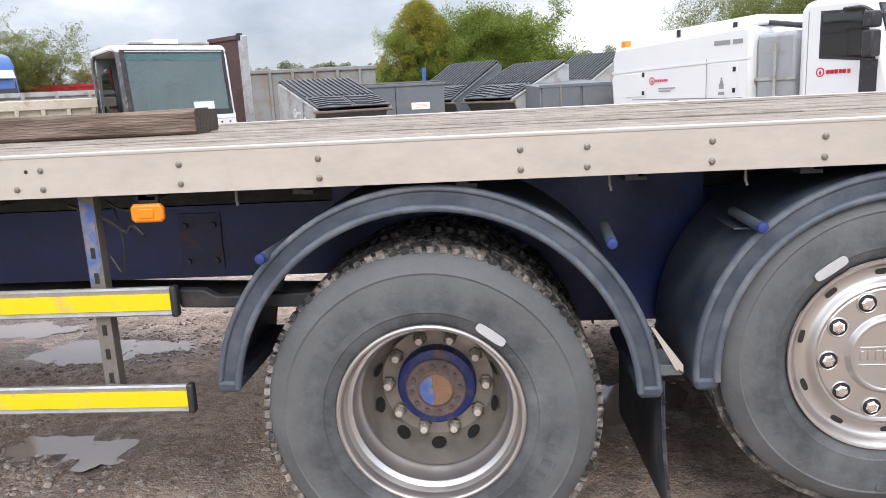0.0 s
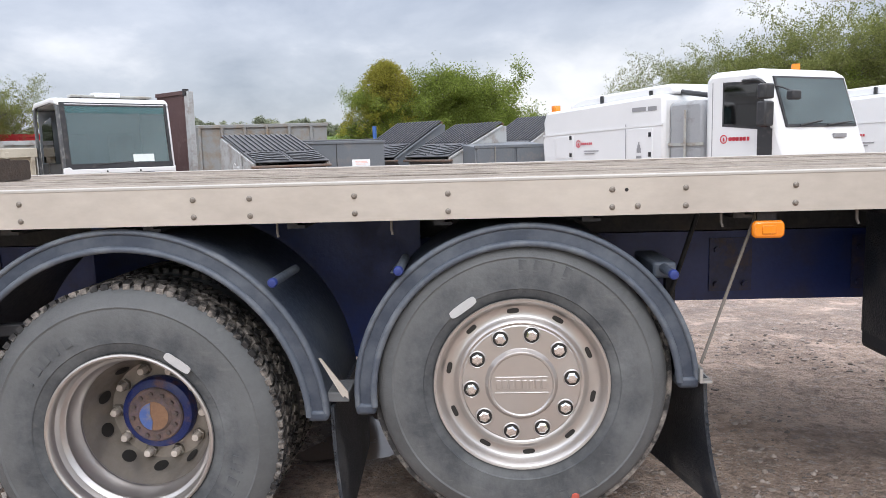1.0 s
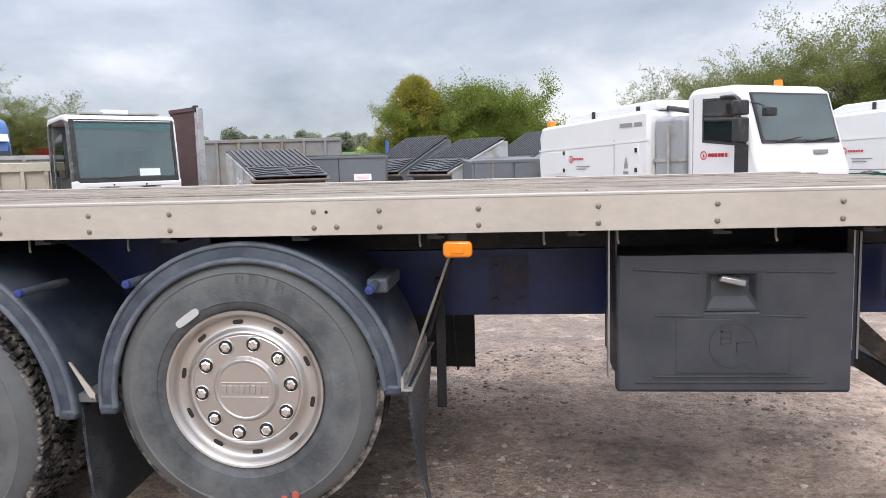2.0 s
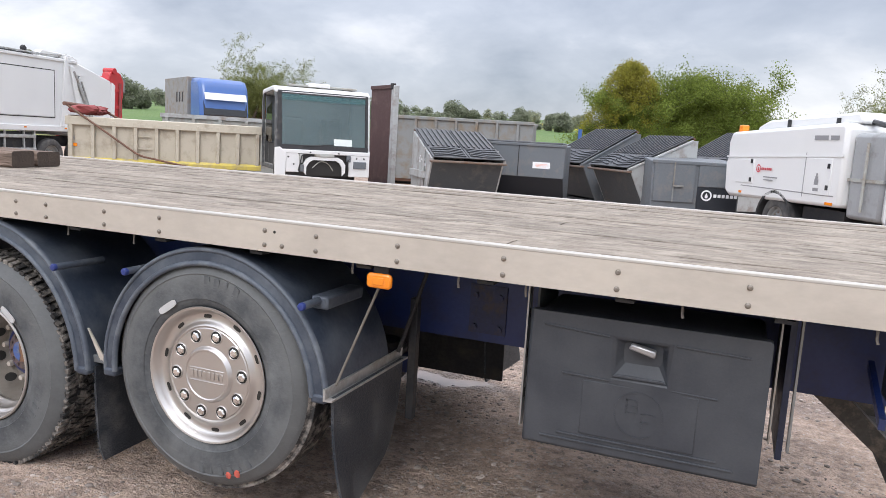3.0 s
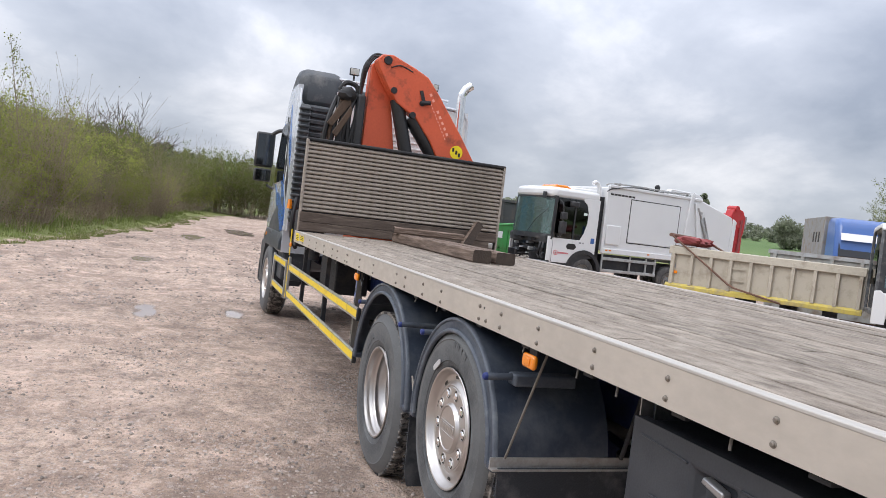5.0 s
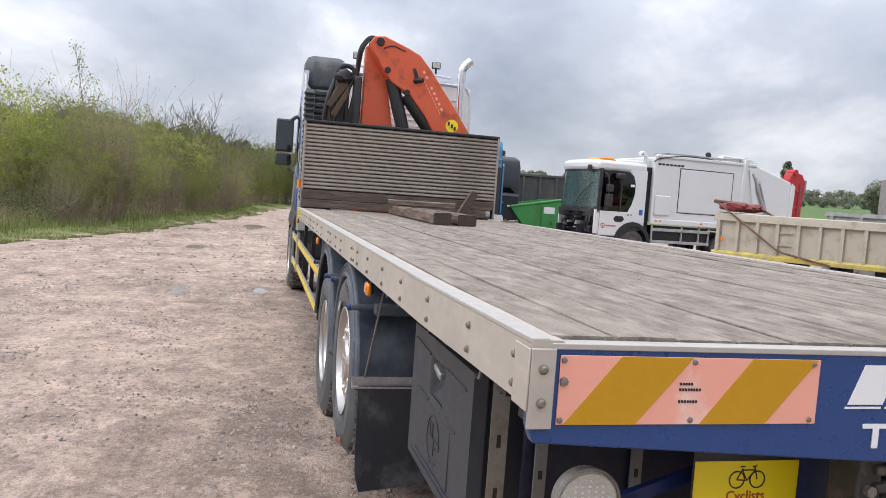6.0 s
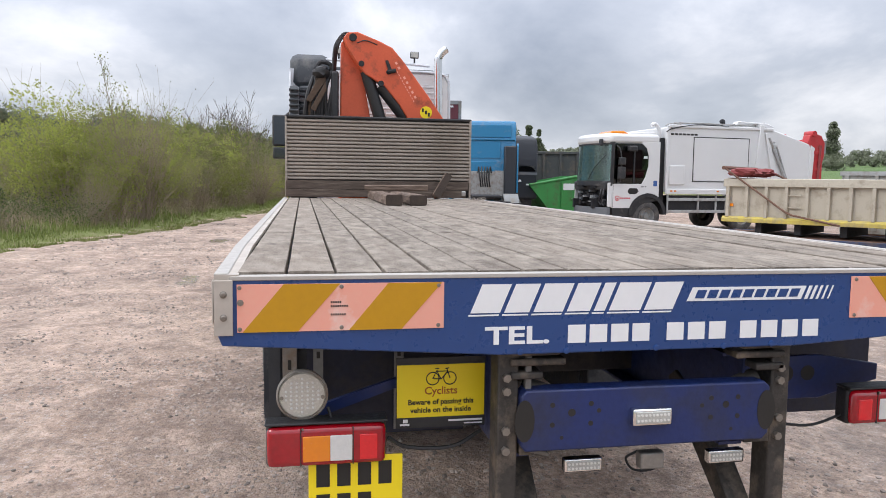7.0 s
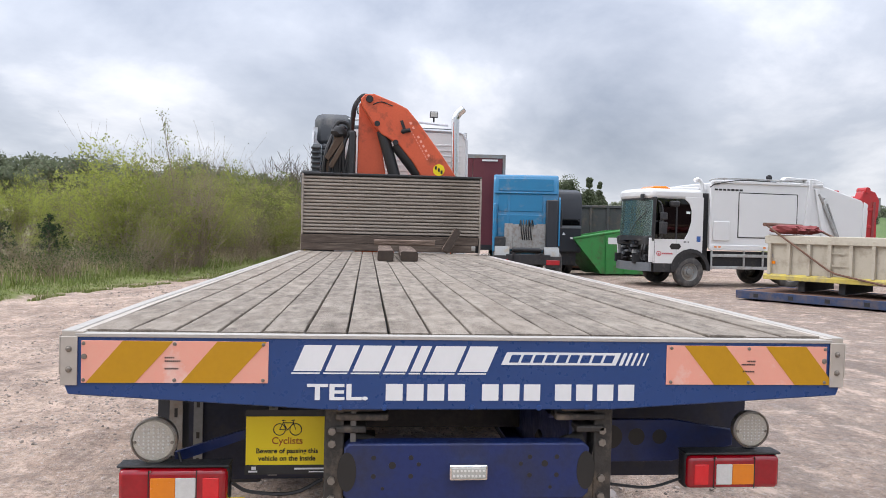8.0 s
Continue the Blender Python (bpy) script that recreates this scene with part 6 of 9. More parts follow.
def ground_material():
    m = bpy.data.materials.new("gravel_and_turf")
    m.use_nodes = True
    n, l = m.node_tree.nodes, m.node_tree.links
    bsdf = n["Principled BSDF"]
    geo = n.new("ShaderNodeNewGeometry")
    pos = geo.outputs["Position"]

    def tex(scale, detail=4.0, ro=.55):
        t = n.new("ShaderNodeTexNoise")
        t.inputs["Scale"].default_value, t.inputs["Detail"].default_value, t.inputs["Roughness"].default_value = scale, detail, ro
        l.new(pos, t.inputs["Vector"])
        return t.outputs["Fac"]

    def voro(scale, out="Color"):
        t = n.new("ShaderNodeTexVoronoi")
        t.inputs["Scale"].default_value = scale
        l.new(pos, t.inputs["Vector"])
        return t.outputs[out]

    def rng(src, lo, hi, a=0.0, b=1.0):
        r = n.new("ShaderNodeMapRange")
        for key, v in zip(("From Min", "From Max", "To Min", "To Max"), (lo, hi, a, b)):
            r.inputs[key].default_value = v
        l.new(src, r.inputs["Value"])
        return r.outputs[0]

    def blend(a, b, fac):
        x = n.new("ShaderNodeMix")
        x.data_type = "RGBA"
        for sock, v in ((x.inputs[6], a), (x.inputs[7], b), (x.inputs[0], fac)):
            if isinstance(v, tuple):
                sock.default_value = (*v, 1)
            elif isinstance(v, float):
                sock.default_value = v
            else:
                l.new(v, sock)
        return x.outputs[2]

    def math_(op, a, b):
        x = n.new("ShaderNodeMath")
        x.operation = op
        for sock, v in zip(x.inputs, (a, b)):
            if isinstance(v, (int, float)):
                sock.default_value = v
            else:
                l.new(v, sock)
        return x.outputs[0]

    stones = n.new("ShaderNodeSeparateColor")
    l.new(voro(75), stones.inputs[0])
    coarse = n.new("ShaderNodeSeparateColor")
    l.new(voro(26), coarse.inputs[0])
    base = blend((.59, .445, .35), (.41, .295, .225), rng(tex(.5, 6, .62), .40, .60))
    base = blend(base, (.59, .465, .375), rng(tex(1.7, 6, .7), .52, .72, 0, .75))
    base = blend(base, (.24, .18, .145), rng(stones.outputs[0], .5, 1.0, 0, .6))
    base = blend(base, (.55, .49, .45), rng(stones.outputs[1], .84, 1.0, 0, .75))
    base = blend(base, (.52, .44, .40), rng(coarse.outputs[0], .88, 1.0, 0, .6))
    base = blend(base, (.15, .115, .10), rng(coarse.outputs[1], .86, 1.0, 0, .45))
    base = blend(base, (.25, .19, .155), rng(tex(7, 6, .75), .48, .70, 0, .7))
    damp = n.new("ShaderNodeAttribute"); damp.attribute_name = "damp"
    wetness = rng(math_("ADD", damp.outputs["Fac"], math_("MULTIPLY", math_("SUBTRACT", tex(2.6, 5, .65), .5), 1.1)), .35, .8)
    streak = n.new("ShaderNodeMapping")
    streak.inputs["Scale"].default_value = (.22, 1.0, 1.0)
    l.new(pos, streak.inputs["Vector"])
    ruts = n.new("ShaderNodeTexNoise")
    ruts.inputs["Scale"].default_value, ruts.inputs["Detail"].default_value, ruts.inputs["Roughness"].default_value = .9, 7.0, .66
    l.new(streak.outputs[0], ruts.inputs["Vector"])
    base = blend(base, (.20, .145, .115), rng(ruts.outputs["Fac"], .53, .64, 0, .55))
    base = blend(base, (.63, .485, .395), rng(ruts.outputs["Fac"], .44, .34, 0, .5))
    base = blend(base, (.105, .081, .066), math_("MULTIPLY", wetness, .6))
    patch = tex(2.3, 9, .72)
    base = blend(base, (.20, .15, .125), rng(patch, .52, .62, 0, .62))
    base = blend(base, (.73, .555, .455), rng(patch, .47, .38, 0, .65))
    clod = tex(13, 8, .78)
    base = blend(base, (.17, .125, .10), rng(clod, .52, .64, 0, .72))
    base = blend(base, (.70, .59, .52), rng(clod, .44, .33, 0, .6))
    turf_ = n.new("ShaderNodeAttribute"); turf_.attribute_name = "turf"
    grass = blend((.135, .175, .036), (.185, .205, .06), rng(tex(1.3, 5), .35, .65))
    grass = blend(grass, (.25, .205, .12), rng(tex(2.5, 5, .7), .50, .66, 0, .7))
    grass = blend(grass, (.19, .17, .085), rng(turf_.outputs["Fac"], 2.5, 5.5, 0, .75))
    field = blend((.085, .15, .040), (.11, .17, .05), rng(tex(.05, 3), .4, .6))
    crop_ = n.new("ShaderNodeAttribute"); crop_.attribute_name = "crop"
    rape_ = n.new("ShaderNodeAttribute"); rape_.attribute_name = "rape"
    field = blend(field, (.42, .36, .05), rape_.outputs["Fac"])
    turf = n.new("ShaderNodeAttribute"); turf.attribute_name = "turf"
    rag = math_("ADD", turf.outputs["Fac"], math_("MULTIPLY", math_("SUBTRACT", tex(1.1, 6, .65), .5), 2.2))
    col = blend(base, blend(grass, field, crop_.outputs["Fac"]), rng(rag, -.10, .25))
    l.new(col, bsdf.inputs["Base Color"])
    l.new(rng(wetness, 0, 1, .92, .42), bsdf.inputs["Roughness"])
    relief = math_("ADD", math_("MULTIPLY", rng(voro(75, "Distance"), 0, .6, 1, 0), .5), math_("ADD", math_("MULTIPLY", rng(voro(26, "Distance"), 0, .6, 1, 0), .8), math_("ADD", tex(40, 4), math_("MULTIPLY", clod, -2.5))))
    bp = n.new("ShaderNodeBump")
    bp.inputs["Strength"].default_value, bp.inputs["Distance"].default_value = .85, .016
    l.new(relief, bp.inputs["Height"])
    l.new(bp.outputs[0], bsdf.inputs["Normal"])
    return m


me.materials.append(ground_material())
tagged(new("ground", me), "pinkish brown compacted gravel yard with grass verge and fields", "ground", kind="structure")

M_water = mat("muddy_puddle_water", (.36, .285, .24), .10, 0, (.26, .205, .17), 1.5, 20, .5, 0.0, spec=.6)
for px_, py_, a, c in PUDDLES:
    b = nb()
    ring = []
    for k in range(72):
        q = 2 * math.pi * k / 72
        w = 1.0 + .42 * noise.noise((1.3 * math.cos(q) + px_, 1.3 * math.sin(q), 2.2)) + .25 * noise.noise((4 * math.cos(q), 4 * math.sin(q) + py_, 5.1)) + .10 * noise.noise((11 * math.cos(q), 11 * math.sin(q), px_))
        ring.append(b.verts.new((a * w * math.cos(q), c * w * math.sin(q), 0)))
    b.faces.new(ring)
    zmin = min(ground_z(px_ + a * 1.15 * math.cos(q), py_ + c * 1.15 * math.sin(q)) for q in np.arange(0, 6.28, .2))
    zc = ground_z(px_, py_)
    solo("puddle", b, M_water, "shallow muddy rain puddle reflecting the sky", "puddle", "rain puddles", smooth=0, at=Matrix.Translation((px_, py_, max(zc + .012, min(zmin - .001, zc + .022)))))

# loose stones, too many to count
M_stone = mat("loose_stone", (.36, .305, .27), .9, 0, (.26, .215, .185), 20, 90, .7, .05, island=.48)


def stones(name, count, xr, yr, smin, smax, seed, label):
    r = np.random.RandomState(seed)
    th = np.array([(math.sin(p) * math.cos(t), math.sin(p) * math.sin(t), math.cos(p)) for p, t in [(0, 0)] + [(1.1, k * math.pi * 2 / 5) for k in range(5)] + [(2.1, k * math.pi * 2 / 5 + .6) for k in range(5)]])
    fc = [(0, 1 + k, 1 + (k + 1) % 5) for k in range(5)] + [(1 + k, 6 + k, 1 + (k + 1) % 5) for k in range(5)] + [(1 + (k + 1) % 5, 6 + k, 6 + (k + 1) % 5) for k in range(5)]
    vs, fs = [], []
    while len(fs) < count * len(fc):
        x, y = r.uniform(*xr), r.uniform(*yr)
        if grassy(x, y) > .3 or noise.noise((x * 1.1, y * 1.1, 6)) < r.uniform(-.25, .45):
            continue
        s = smin + (smax - smin) * r.rand() ** 4
        z = ground_z(x, y)
        pts = th * s * (1 + r.uniform(-.28, .28, (11, 1))) * np.array((r.uniform(.8, 1.4), r.uniform(.7, 1.1), r.uniform(.45, .75)))
        k = len(vs)
        vs.extend((x + p[0], y + p[1], z + p[2] + s * .12) for p in pts)
        fs.extend((a + k, b_ + k, c_ + k) for a, b_, c_ in fc)
    m_ = bpy.data.meshes.new(name)
    m_.from_pydata(vs, [], fs)
    m_.materials.append(M_stone)
    return tagged(new(name, m_), label, "gravel", kind="stuff")


stones("loose_gravel", 34000, (-7.5, 6.5), (-4.8, 3.6), .0040, .019, 3, "scattered loose gravel on the yard")
stones("loose_grit", 9000, (-3.2, .2), (.15, 2.8), .0035, .015, 6, "small wet grit and pebbles under the truck")
stones("loose_stones", 5200, (-26, -7), (-5, 4), .010, .040, 4, "scattered larger stones along the track")

# ---- the yard: parked vehicles, bins and containers ----
ME_tyre_far = link_mesh("tyre", lx([(.27, .05), (.30, .01), (.36, 0), (.43, .005), (.48, .03), (.50, .06), (.505, .15), (.50, .24), (.48, .27), (.43, .29), (.30, .29), (.27, .26)], 36), M_tyre_far, 35)
ME_rim_far = link_mesh("rim", lx([(.28, .04), (.29, .02), (.275, .03), (.25, .10), (.19, .12), (.15, .09), (.09, .09), (.08, .04), (0, .035)], 28), M_skipgrey, 35)
ME_nut_far = link_mesh("wheel_nut", lx([(.016, .01), (.016, -.03), (0, -.032)], 6), M_steel, 35)


def yard_wheel(parent, x, y, z, side, nuts=True):
    """side: -1 when the outer face looks to -x of its vehicle, 1 when it looks to +x."""
    m = Matrix.Translation((x, y, z)) @ Matrix.Rotation(math.pi / 2 * side, 4, "Z")
    w = new("wheel", ME_rim_far)
    w.parent, w.matrix_basis = parent, m
    piece("tyre", ME_tyre_far, w, Matrix())
    if nuts:
        for i in range(8):
            a = 2 * math.pi * i / 8
            piece("wheel_nut", ME_nut_far, w, Matrix.Translation((.165 * math.cos(a), .10, .165 * math.sin(a))))
    return w


def ring_mark(parent, c, r, axes, material, n=28, t=.28):
    """A flat ring with a drop in it and a row of bars beside it: a plain stand-in for a company mark. axes: (u, v, normal)."""
    u, v, w = (Vector(a) for a in axes)
    c = Vector(c)
    b = nb()
    for k in range(n):
        a0, a1 = 2 * math.pi * k / n, 2 * math.pi * (k + 1) / n
        q = [c + w * .004 + rr * (math.cos(a) * u + math.sin(a) * v) for rr, a in ((r * (1 - t), a0), (r, a0), (r, a1), (r * (1 - t), a1))]
        b.faces.new([b.verts.new(p) for p in q])
    b.faces.new([b.verts.new(c + w * .004 + p[0] * r * u + p[1] * r * v) for p in ((-.22, -.5), (.22, -.5), (.28, -.1), (0, .45), (-.28, -.1))])
    part("company_mark", b, material, parent, "round mark", smooth=0)
    b = nb()
    for k in range(6):
        x0 = r * (1.3 + .75 * k)
        q = [c + w * .004 + p[0] * u + p[1] * v for p in ((x0, -.30 * r), (x0 + .55 * r, -.30 * r), (x0 + .55 * r, .30 * r), (x0, .30 * r))]
        b.faces.new([b.verts.new(p) for p in q])
    part("company_letters", b, material, parent, "row of letter bars", smooth=0)


def flat_bars(parent, c, axes, rows_, material, name="print"):
    u, v, w = (Vector(a) for a in axes)
    b = nb()
    for x0, y0, x1, y1 in rows_:
        b.faces.new([b.verts.new(Vector(c) + w * .004 + x * u + y * v) for x, y in ((x0, y0), (x1, y0), (x1, y1), (x0, y1))])
    part(name, b, material, parent, smooth=0)


# -- refuse lorry: y runs back from its front, its near side is x = 0 and looks to +x
ref = thing("refuse_lorry", pose(-16.56, 9.06, 0, 0, 0, 5.5), "white refuse collection lorry with low cab", "lorry")
NEAR = ((0, 1, 0), (0, 0, 1), (1, 0, 0))
for x in (-.5, -1.85):
    part("chassis_rail", bx((x - .05, .6, .75), (x + .05, 8.6, 1.05)), M_dark, ref)
cab_y = .70
M_glass_tint = glass("tinted_cab_glass", (.030, .038, .044))
cabr = part("cab", px([(.40, .50), (.40, .78), (1.17, .78), (1.20, 1.02), (1.40, 1.18), (1.68, 1.25), (1.95, 1.20), (2.10, 1.10), (2.10, 1.02), (1.6, .95), (1.22, .62), (1.15, .50)], "x", -2.42, -.01), M_black, ref, "white low-entry cab with its grille removed", bevel=.01, at=Matrix.Translation((0, cab_y, 0)))


M_lorry_screen = hazy_glass("lorry_screen", (.25, .38, .35), .10, .26)


def bow(x):
    """How far the curved front stands back at a place across it."""
    return .34 * abs((x + 1.21) / 1.21) ** 2.2


# hollow white shell: door, quarter panel, roof, back wall
WIN = [(.42, 1.57), (1.45, 1.57), (1.58, 1.80), (1.68, 2.15), (1.68, 2.50), (1.60, 2.74), (1.44, 2.87), (.42, 2.87)]
for x0, x1 in ((-.05, 0), (-2.42, -2.37)):
    part("lower_door", px([(.36, .78), (.36, 1.57), (1.17, 1.57), (1.17, .78)], "x", x0, x1), M_white, cabr, "white door panel", bevel=.012)
    part("quarter_panel", px([(1.175, 1.57), (1.45, 1.57), (1.58, 1.80), (1.68, 2.15), (1.68, 2.50), (1.60, 2.74), (1.44, 2.87), (1.44, 2.95), (2.10, 2.95), (2.10, 1.13), (1.95, 1.22), (1.68, 1.27), (1.40, 1.20), (1.21, 1.05), (1.175, .80)], "x", x0, x1), M_white, cabr, bevel=.012)
    part("side_glass", px(WIN, "x", x0 + .018, x0 + .028), M_glass_tint, cabr, "tinted side glass")
    part("door_pillar", bx((x0 - .004, 1.13, 1.57), (x1 + .004, 1.18, 2.87)), M_black, cabr)
    part("front_pillar", px([(.30, 1.60), (.34, 2.87), (.43, 2.87), (.41, 1.57)], "x", x0 - .002, x1 + .002), M_black, cabr, "black windscreen pillar")
    part("front_corner", px([(.22, .82), (.22, 1.60), (.355, 1.60), (.355, .82)], "x", x0, x1), M_white, cabr, bevel=.01)
outline = [(-2.42, 2.10)] + [(-2.42 + 2.42 * k / 12, bow(-2.42 + 2.42 * k / 12) - .03) for k in range(13)] + [(0, 2.10)]
part("roof", px(outline, "z", 2.86, 3.20), M_white, cabr, "white rounded cab roof", bevel=.11)
part("roof_hump", px([(.85, 3.15), (1.1, 3.28), (2.08, 3.30), (2.08, 3.1)], "x", -2.2, -.2), M_white, cabr, bevel=.05)
part("back_wall", bx((-2.40, 2.03, 1.2), (-.02, 2.08, 2.9)), M_white, cabr)
part("back_lining", bx((-2.36, 1.99, 1.1), (-.06, 2.028, 2.85)), M_seat, cabr)
part("cab_floor", bx((-2.36, .4, 1.0), (-.06, 2.0, 1.06)), M_seat, cabr)
stations = []
for k in range(17):
    x = -2.38 + 2.34 * k / 16
    stations.append([(x, bow(x) - .02, 1.62), (x, bow(x) + .03, 2.88), (x, bow(x) + .045, 2.88), (x, bow(x) - .005, 1.62)])
part("windscreen", strip(nb(), None, stations), M_lorry_screen, cabr, "curved windscreen", smooth=60)
for z0, z1, dy, nm, m_ in ((1.50, 1.66, -.035, "screen_base", M_black), (2.84, 2.92, .01, "screen_head", M_black), (.52, .80, -.12, "bumper", M_bin_grey)):
    stations = []
    for k in range(17):
        x = -2.42 + 2.42 * k / 16
        y = bow(x) + dy
        stations.append([(x, y, z0), (x, y, z1), (x, y + .09, z1), (x, y + .09, z0)])
    part(nm, strip(nb(), None, stations), m_, cabr, smooth=60)
part("dashboard", px([(.15, 1.35), (.12, 1.62), (.45, 1.72), (.62, 1.35)], "x", -2.3, -.1), M_seat, cabr, bevel=.04)
for x in (-.85, -1.95):
    part("seat", px([(1.0, 1.1), (1.0, 1.55), (1.42, 1.6), (1.55, 2.25), (1.68, 2.25), (1.65, 1.1)], "x", x, x + .5), M_bin_grey, cabr, bevel=.06)
part("steering_wheel", lx([(.20, 0), (.22, .015), (.24, 0), (.22, -.015)], 20), M_black, cabr, at=Matrix.Translation((-.6, .62, 1.80)) @ Matrix.Rotation(-.6, 4, "X"))
part("front_cavity", bx((-2.3, .30, .80), (-.06, .95, 1.50)), M_ink, cabr)
rj = random.Random(8)
for k in range(34):
    x, z = rj.uniform(-2.3, -.1), rj.uniform(.84, 1.45)
    part("exposed_fitting", bx((x, bow(x) + rj.uniform(.0, .06), z), (x + rj.uniform(.05, .22), .32, min(1.5, z + rj.uniform(.03, .16)))), (M_dark, M_black, M_bin_grey, M_dark, M_black, M_bin_pale)[k % 6], cabr)
for k in range(6):
    x = -.1 - .3 * rj.random()
    part("loose_hose", tx(curve([(x, .18, 1.45), (x + .06, .10, 1.2), (x - .05, .12, 1.0), (x + .04, .16, .86)]), .018, 6), M_hose, cabr)
part("door_line", bx((.0, .40, .80), (.004, .41, 1.57)), M_ink, cabr)
part("step_recess", px([(.93, 1.33), (1.0, 1.24), (1.25, 1.24), (1.34, 1.33), (1.27, 1.43), (1.0, 1.43)], "x", .0, .006), M_ink, cabr)
ring_mark(cabr, (.001, .56, 1.10), .085, NEAR, M_logo_red)
flat_bars(cabr, (.001, 1.42, 1.46), NEAR, [(0, 0, .10, .05), (.14, 0, .2, .05)], M_print_grey)
part("beacon_bar", px([(.26, 3.10), (.30, 3.19), (.44, 3.29), (.86, 3.30), (1.04, 3.22), (1.04, 3.08)], "x", -1.02, -.22), M_amber, cabr, "amber roof beacon bar", bevel=.03)
part("window_sticker", bx((-.03, 1.50, 2.40), (-.018, 1.64, 2.48)), M_paper, cabr)
part("wheel_arch", strip(nb(), None, [[(x, 2.38 + r * math.cos(radians(a)), .56 + r * math.sin(radians(a))) for r, x in ((.58, .03), (.70, .03), (.70, -.4), (.58, -.4))] for a in range(0, 181, 12)]), M_black, ref, smooth=40)
for y in (2.38, 6.1, 7.35):
    yard_wheel(ref, .0, y, .505, 1)
    yard_wheel(ref, -2.45, y, .505, -1)
part("mirror", bx((.06, .50, 1.72), (.20, .74, 2.12)), M_black, cabr, bevel=.03)
part("mirror", bx((.06, .52, 2.18), (.20, .74, 2.42)), M_black, cabr, bevel=.03)
part("mirror_arm", tx(curve([(0, .5, 2.80), (.10, .55, 2.7), (.13, .6, 2.4), (.12, .6, 1.7), (0, .55, 1.6)]), .022, 6), M_black, cabr)
part("kerb_mirror", bx((.02, .85, 2.62), (.22, 1.15, 2.80)), M_black, cabr, bevel=.04)
part("wiper", tx([(-.9, -.05, 1.68), (-.5, -.03, 2.1), (-.15, .2, 2.5)], .014, 6), M_black, cabr)
part("front_mirror", bx((-.35, .02, 2.80), (-.2, .12, 3.02)), M_black, cabr, bevel=.03)
part("intake_pipe", tx(curve([(-.3, 2.92, 1.4), (-.3, 2.92, 3.1), (-.3, 2.86, 3.45), (-.3, 2.72, 3.56), (-.3, 2.62, 3.50)]), .07, 10), M_white, ref)
part("gap_gear", bx((-2.2, 2.85, .9), (-.15, 3.05, 3.1)), M_dark, ref)
bodyr = part("refuse_body", px([(3.06, 1.32), (3.06, 3.46), (6.92, 3.52), (7.16, 3.50), (8.81, 3.02), (9.0, 2.86), (8.96, 1.75), (8.2, 1.10), (7.07, 1.10), (6.97, 1.32)], "x", -2.42, -.02), M_white, ref, "white compactor body", bevel=.04)
for y0, z0, y1, z1 in ((4.06, 1.66, 4.085, 3.16), (6.235, 1.66, 6.26, 3.16), (4.06, 1.66, 6.26, 1.685), (4.06, 3.135, 6.26, 3.16)):
    part("panel_seam", bx((-.02, y0, z0), (-.012, y1, z1)), M_ink, bodyr)
part("side_panel", bx((-.022, 4.09, 1.70), (-.004, 6.23, 3.12)), M_white, bodyr, bevel=.02)
part("side_locker", bx((-.03, 3.15, 1.55), (.03, 3.75, 2.20)), M_white, bodyr, bevel=.03)
part("body_post", bx((-.03, 3.02, 1.25), (.02, 3.14, 3.5)), M_white, bodyr, bevel=.02)
part("body_sill", bx((-.04, 3.05, 1.24), (.03, 7.3, 1.42)), M_white, bodyr, bevel=.02)
part("body_rail", bx((-.06, 3.1, 3.44), (.02, 7.2, 3.54)), M_white, bodyr, bevel=.02)
for pts in ([(6.45, 1.4), (6.60, 1.4), (6.80, 3.62), (6.65, 3.64)], [(7.30, 1.3), (7.52, 1.3), (7.02, 3.35), (6.86, 3.35)]):
    part("tailgate_frame", px(pts, "x", -.03, .05), M_white, bodyr, bevel=.015)
part("lift_arm", px([(5.7, 3.56), (5.85, 3.74), (7.0, 3.70), (7.3, 3.60), (7.3, 3.50), (6.9, 3.56), (5.95, 3.58)], "x", -.35, -.1), M_white, bodyr, bevel=.02)
part("lift_ram", tx([(.03, 7.0, 3.2), (.03, 7.5, 2.3), (.03, 7.8, 1.7)], .05, 10), M_bin_pale, bodyr)
part("lift_ram", tx([(.03, 7.35, 2.9), (.03, 7.9, 1.6)], .03, 10), M_bin_pale, bodyr)
part("body_hook", px([(7.05, 3.25), (7.42, 3.15), (7.46, 3.05), (7.2, 2.92), (7.28, 3.06), (7.05, 3.10)], "x", -.01, .02), M_white, bodyr)
part("tail_edge", px([(8.74, 1.7), (8.92, 1.8), (8.97, 2.9), (8.80, 3.0)], "x", -2.44, .02), M_white, bodyr, bevel=.02)
flat_bars(bodyr, (-.02, 3.18, 3.20), NEAR, [(x, 0, x + .120, .062) for x in (0, .15, .30, .45, .60, .75, .90)], M_ink, "maker_letters")
for pts in ([(-.05, 3.3, 3.60), (-.05, 4.4, 3.62), (-.05, 5.6, 3.60), (-.05, 6.6, 3.66)], [(-.22, 3.1, 3.52), (-.22, 3.5, 3.60), (-.22, 5.9, 3.64), (-.22, 7.0, 3.72)]):
    part("roof_pipe", tx(curve(pts), .022, 6), M_bin_pale, bodyr)
for y in (3.5, 4.6, 5.6, 6.5):
    part("pipe_clip", bx((-.26, y, 3.50), (-.02, y + .06, 3.63)), M_bin_pale, bodyr)
part("roof_knob", blob(nb(), (-.3, 5.35, 3.70), .10, 6, 10, 7, (1, 1, 1.1), .12), M_dark, bodyr)
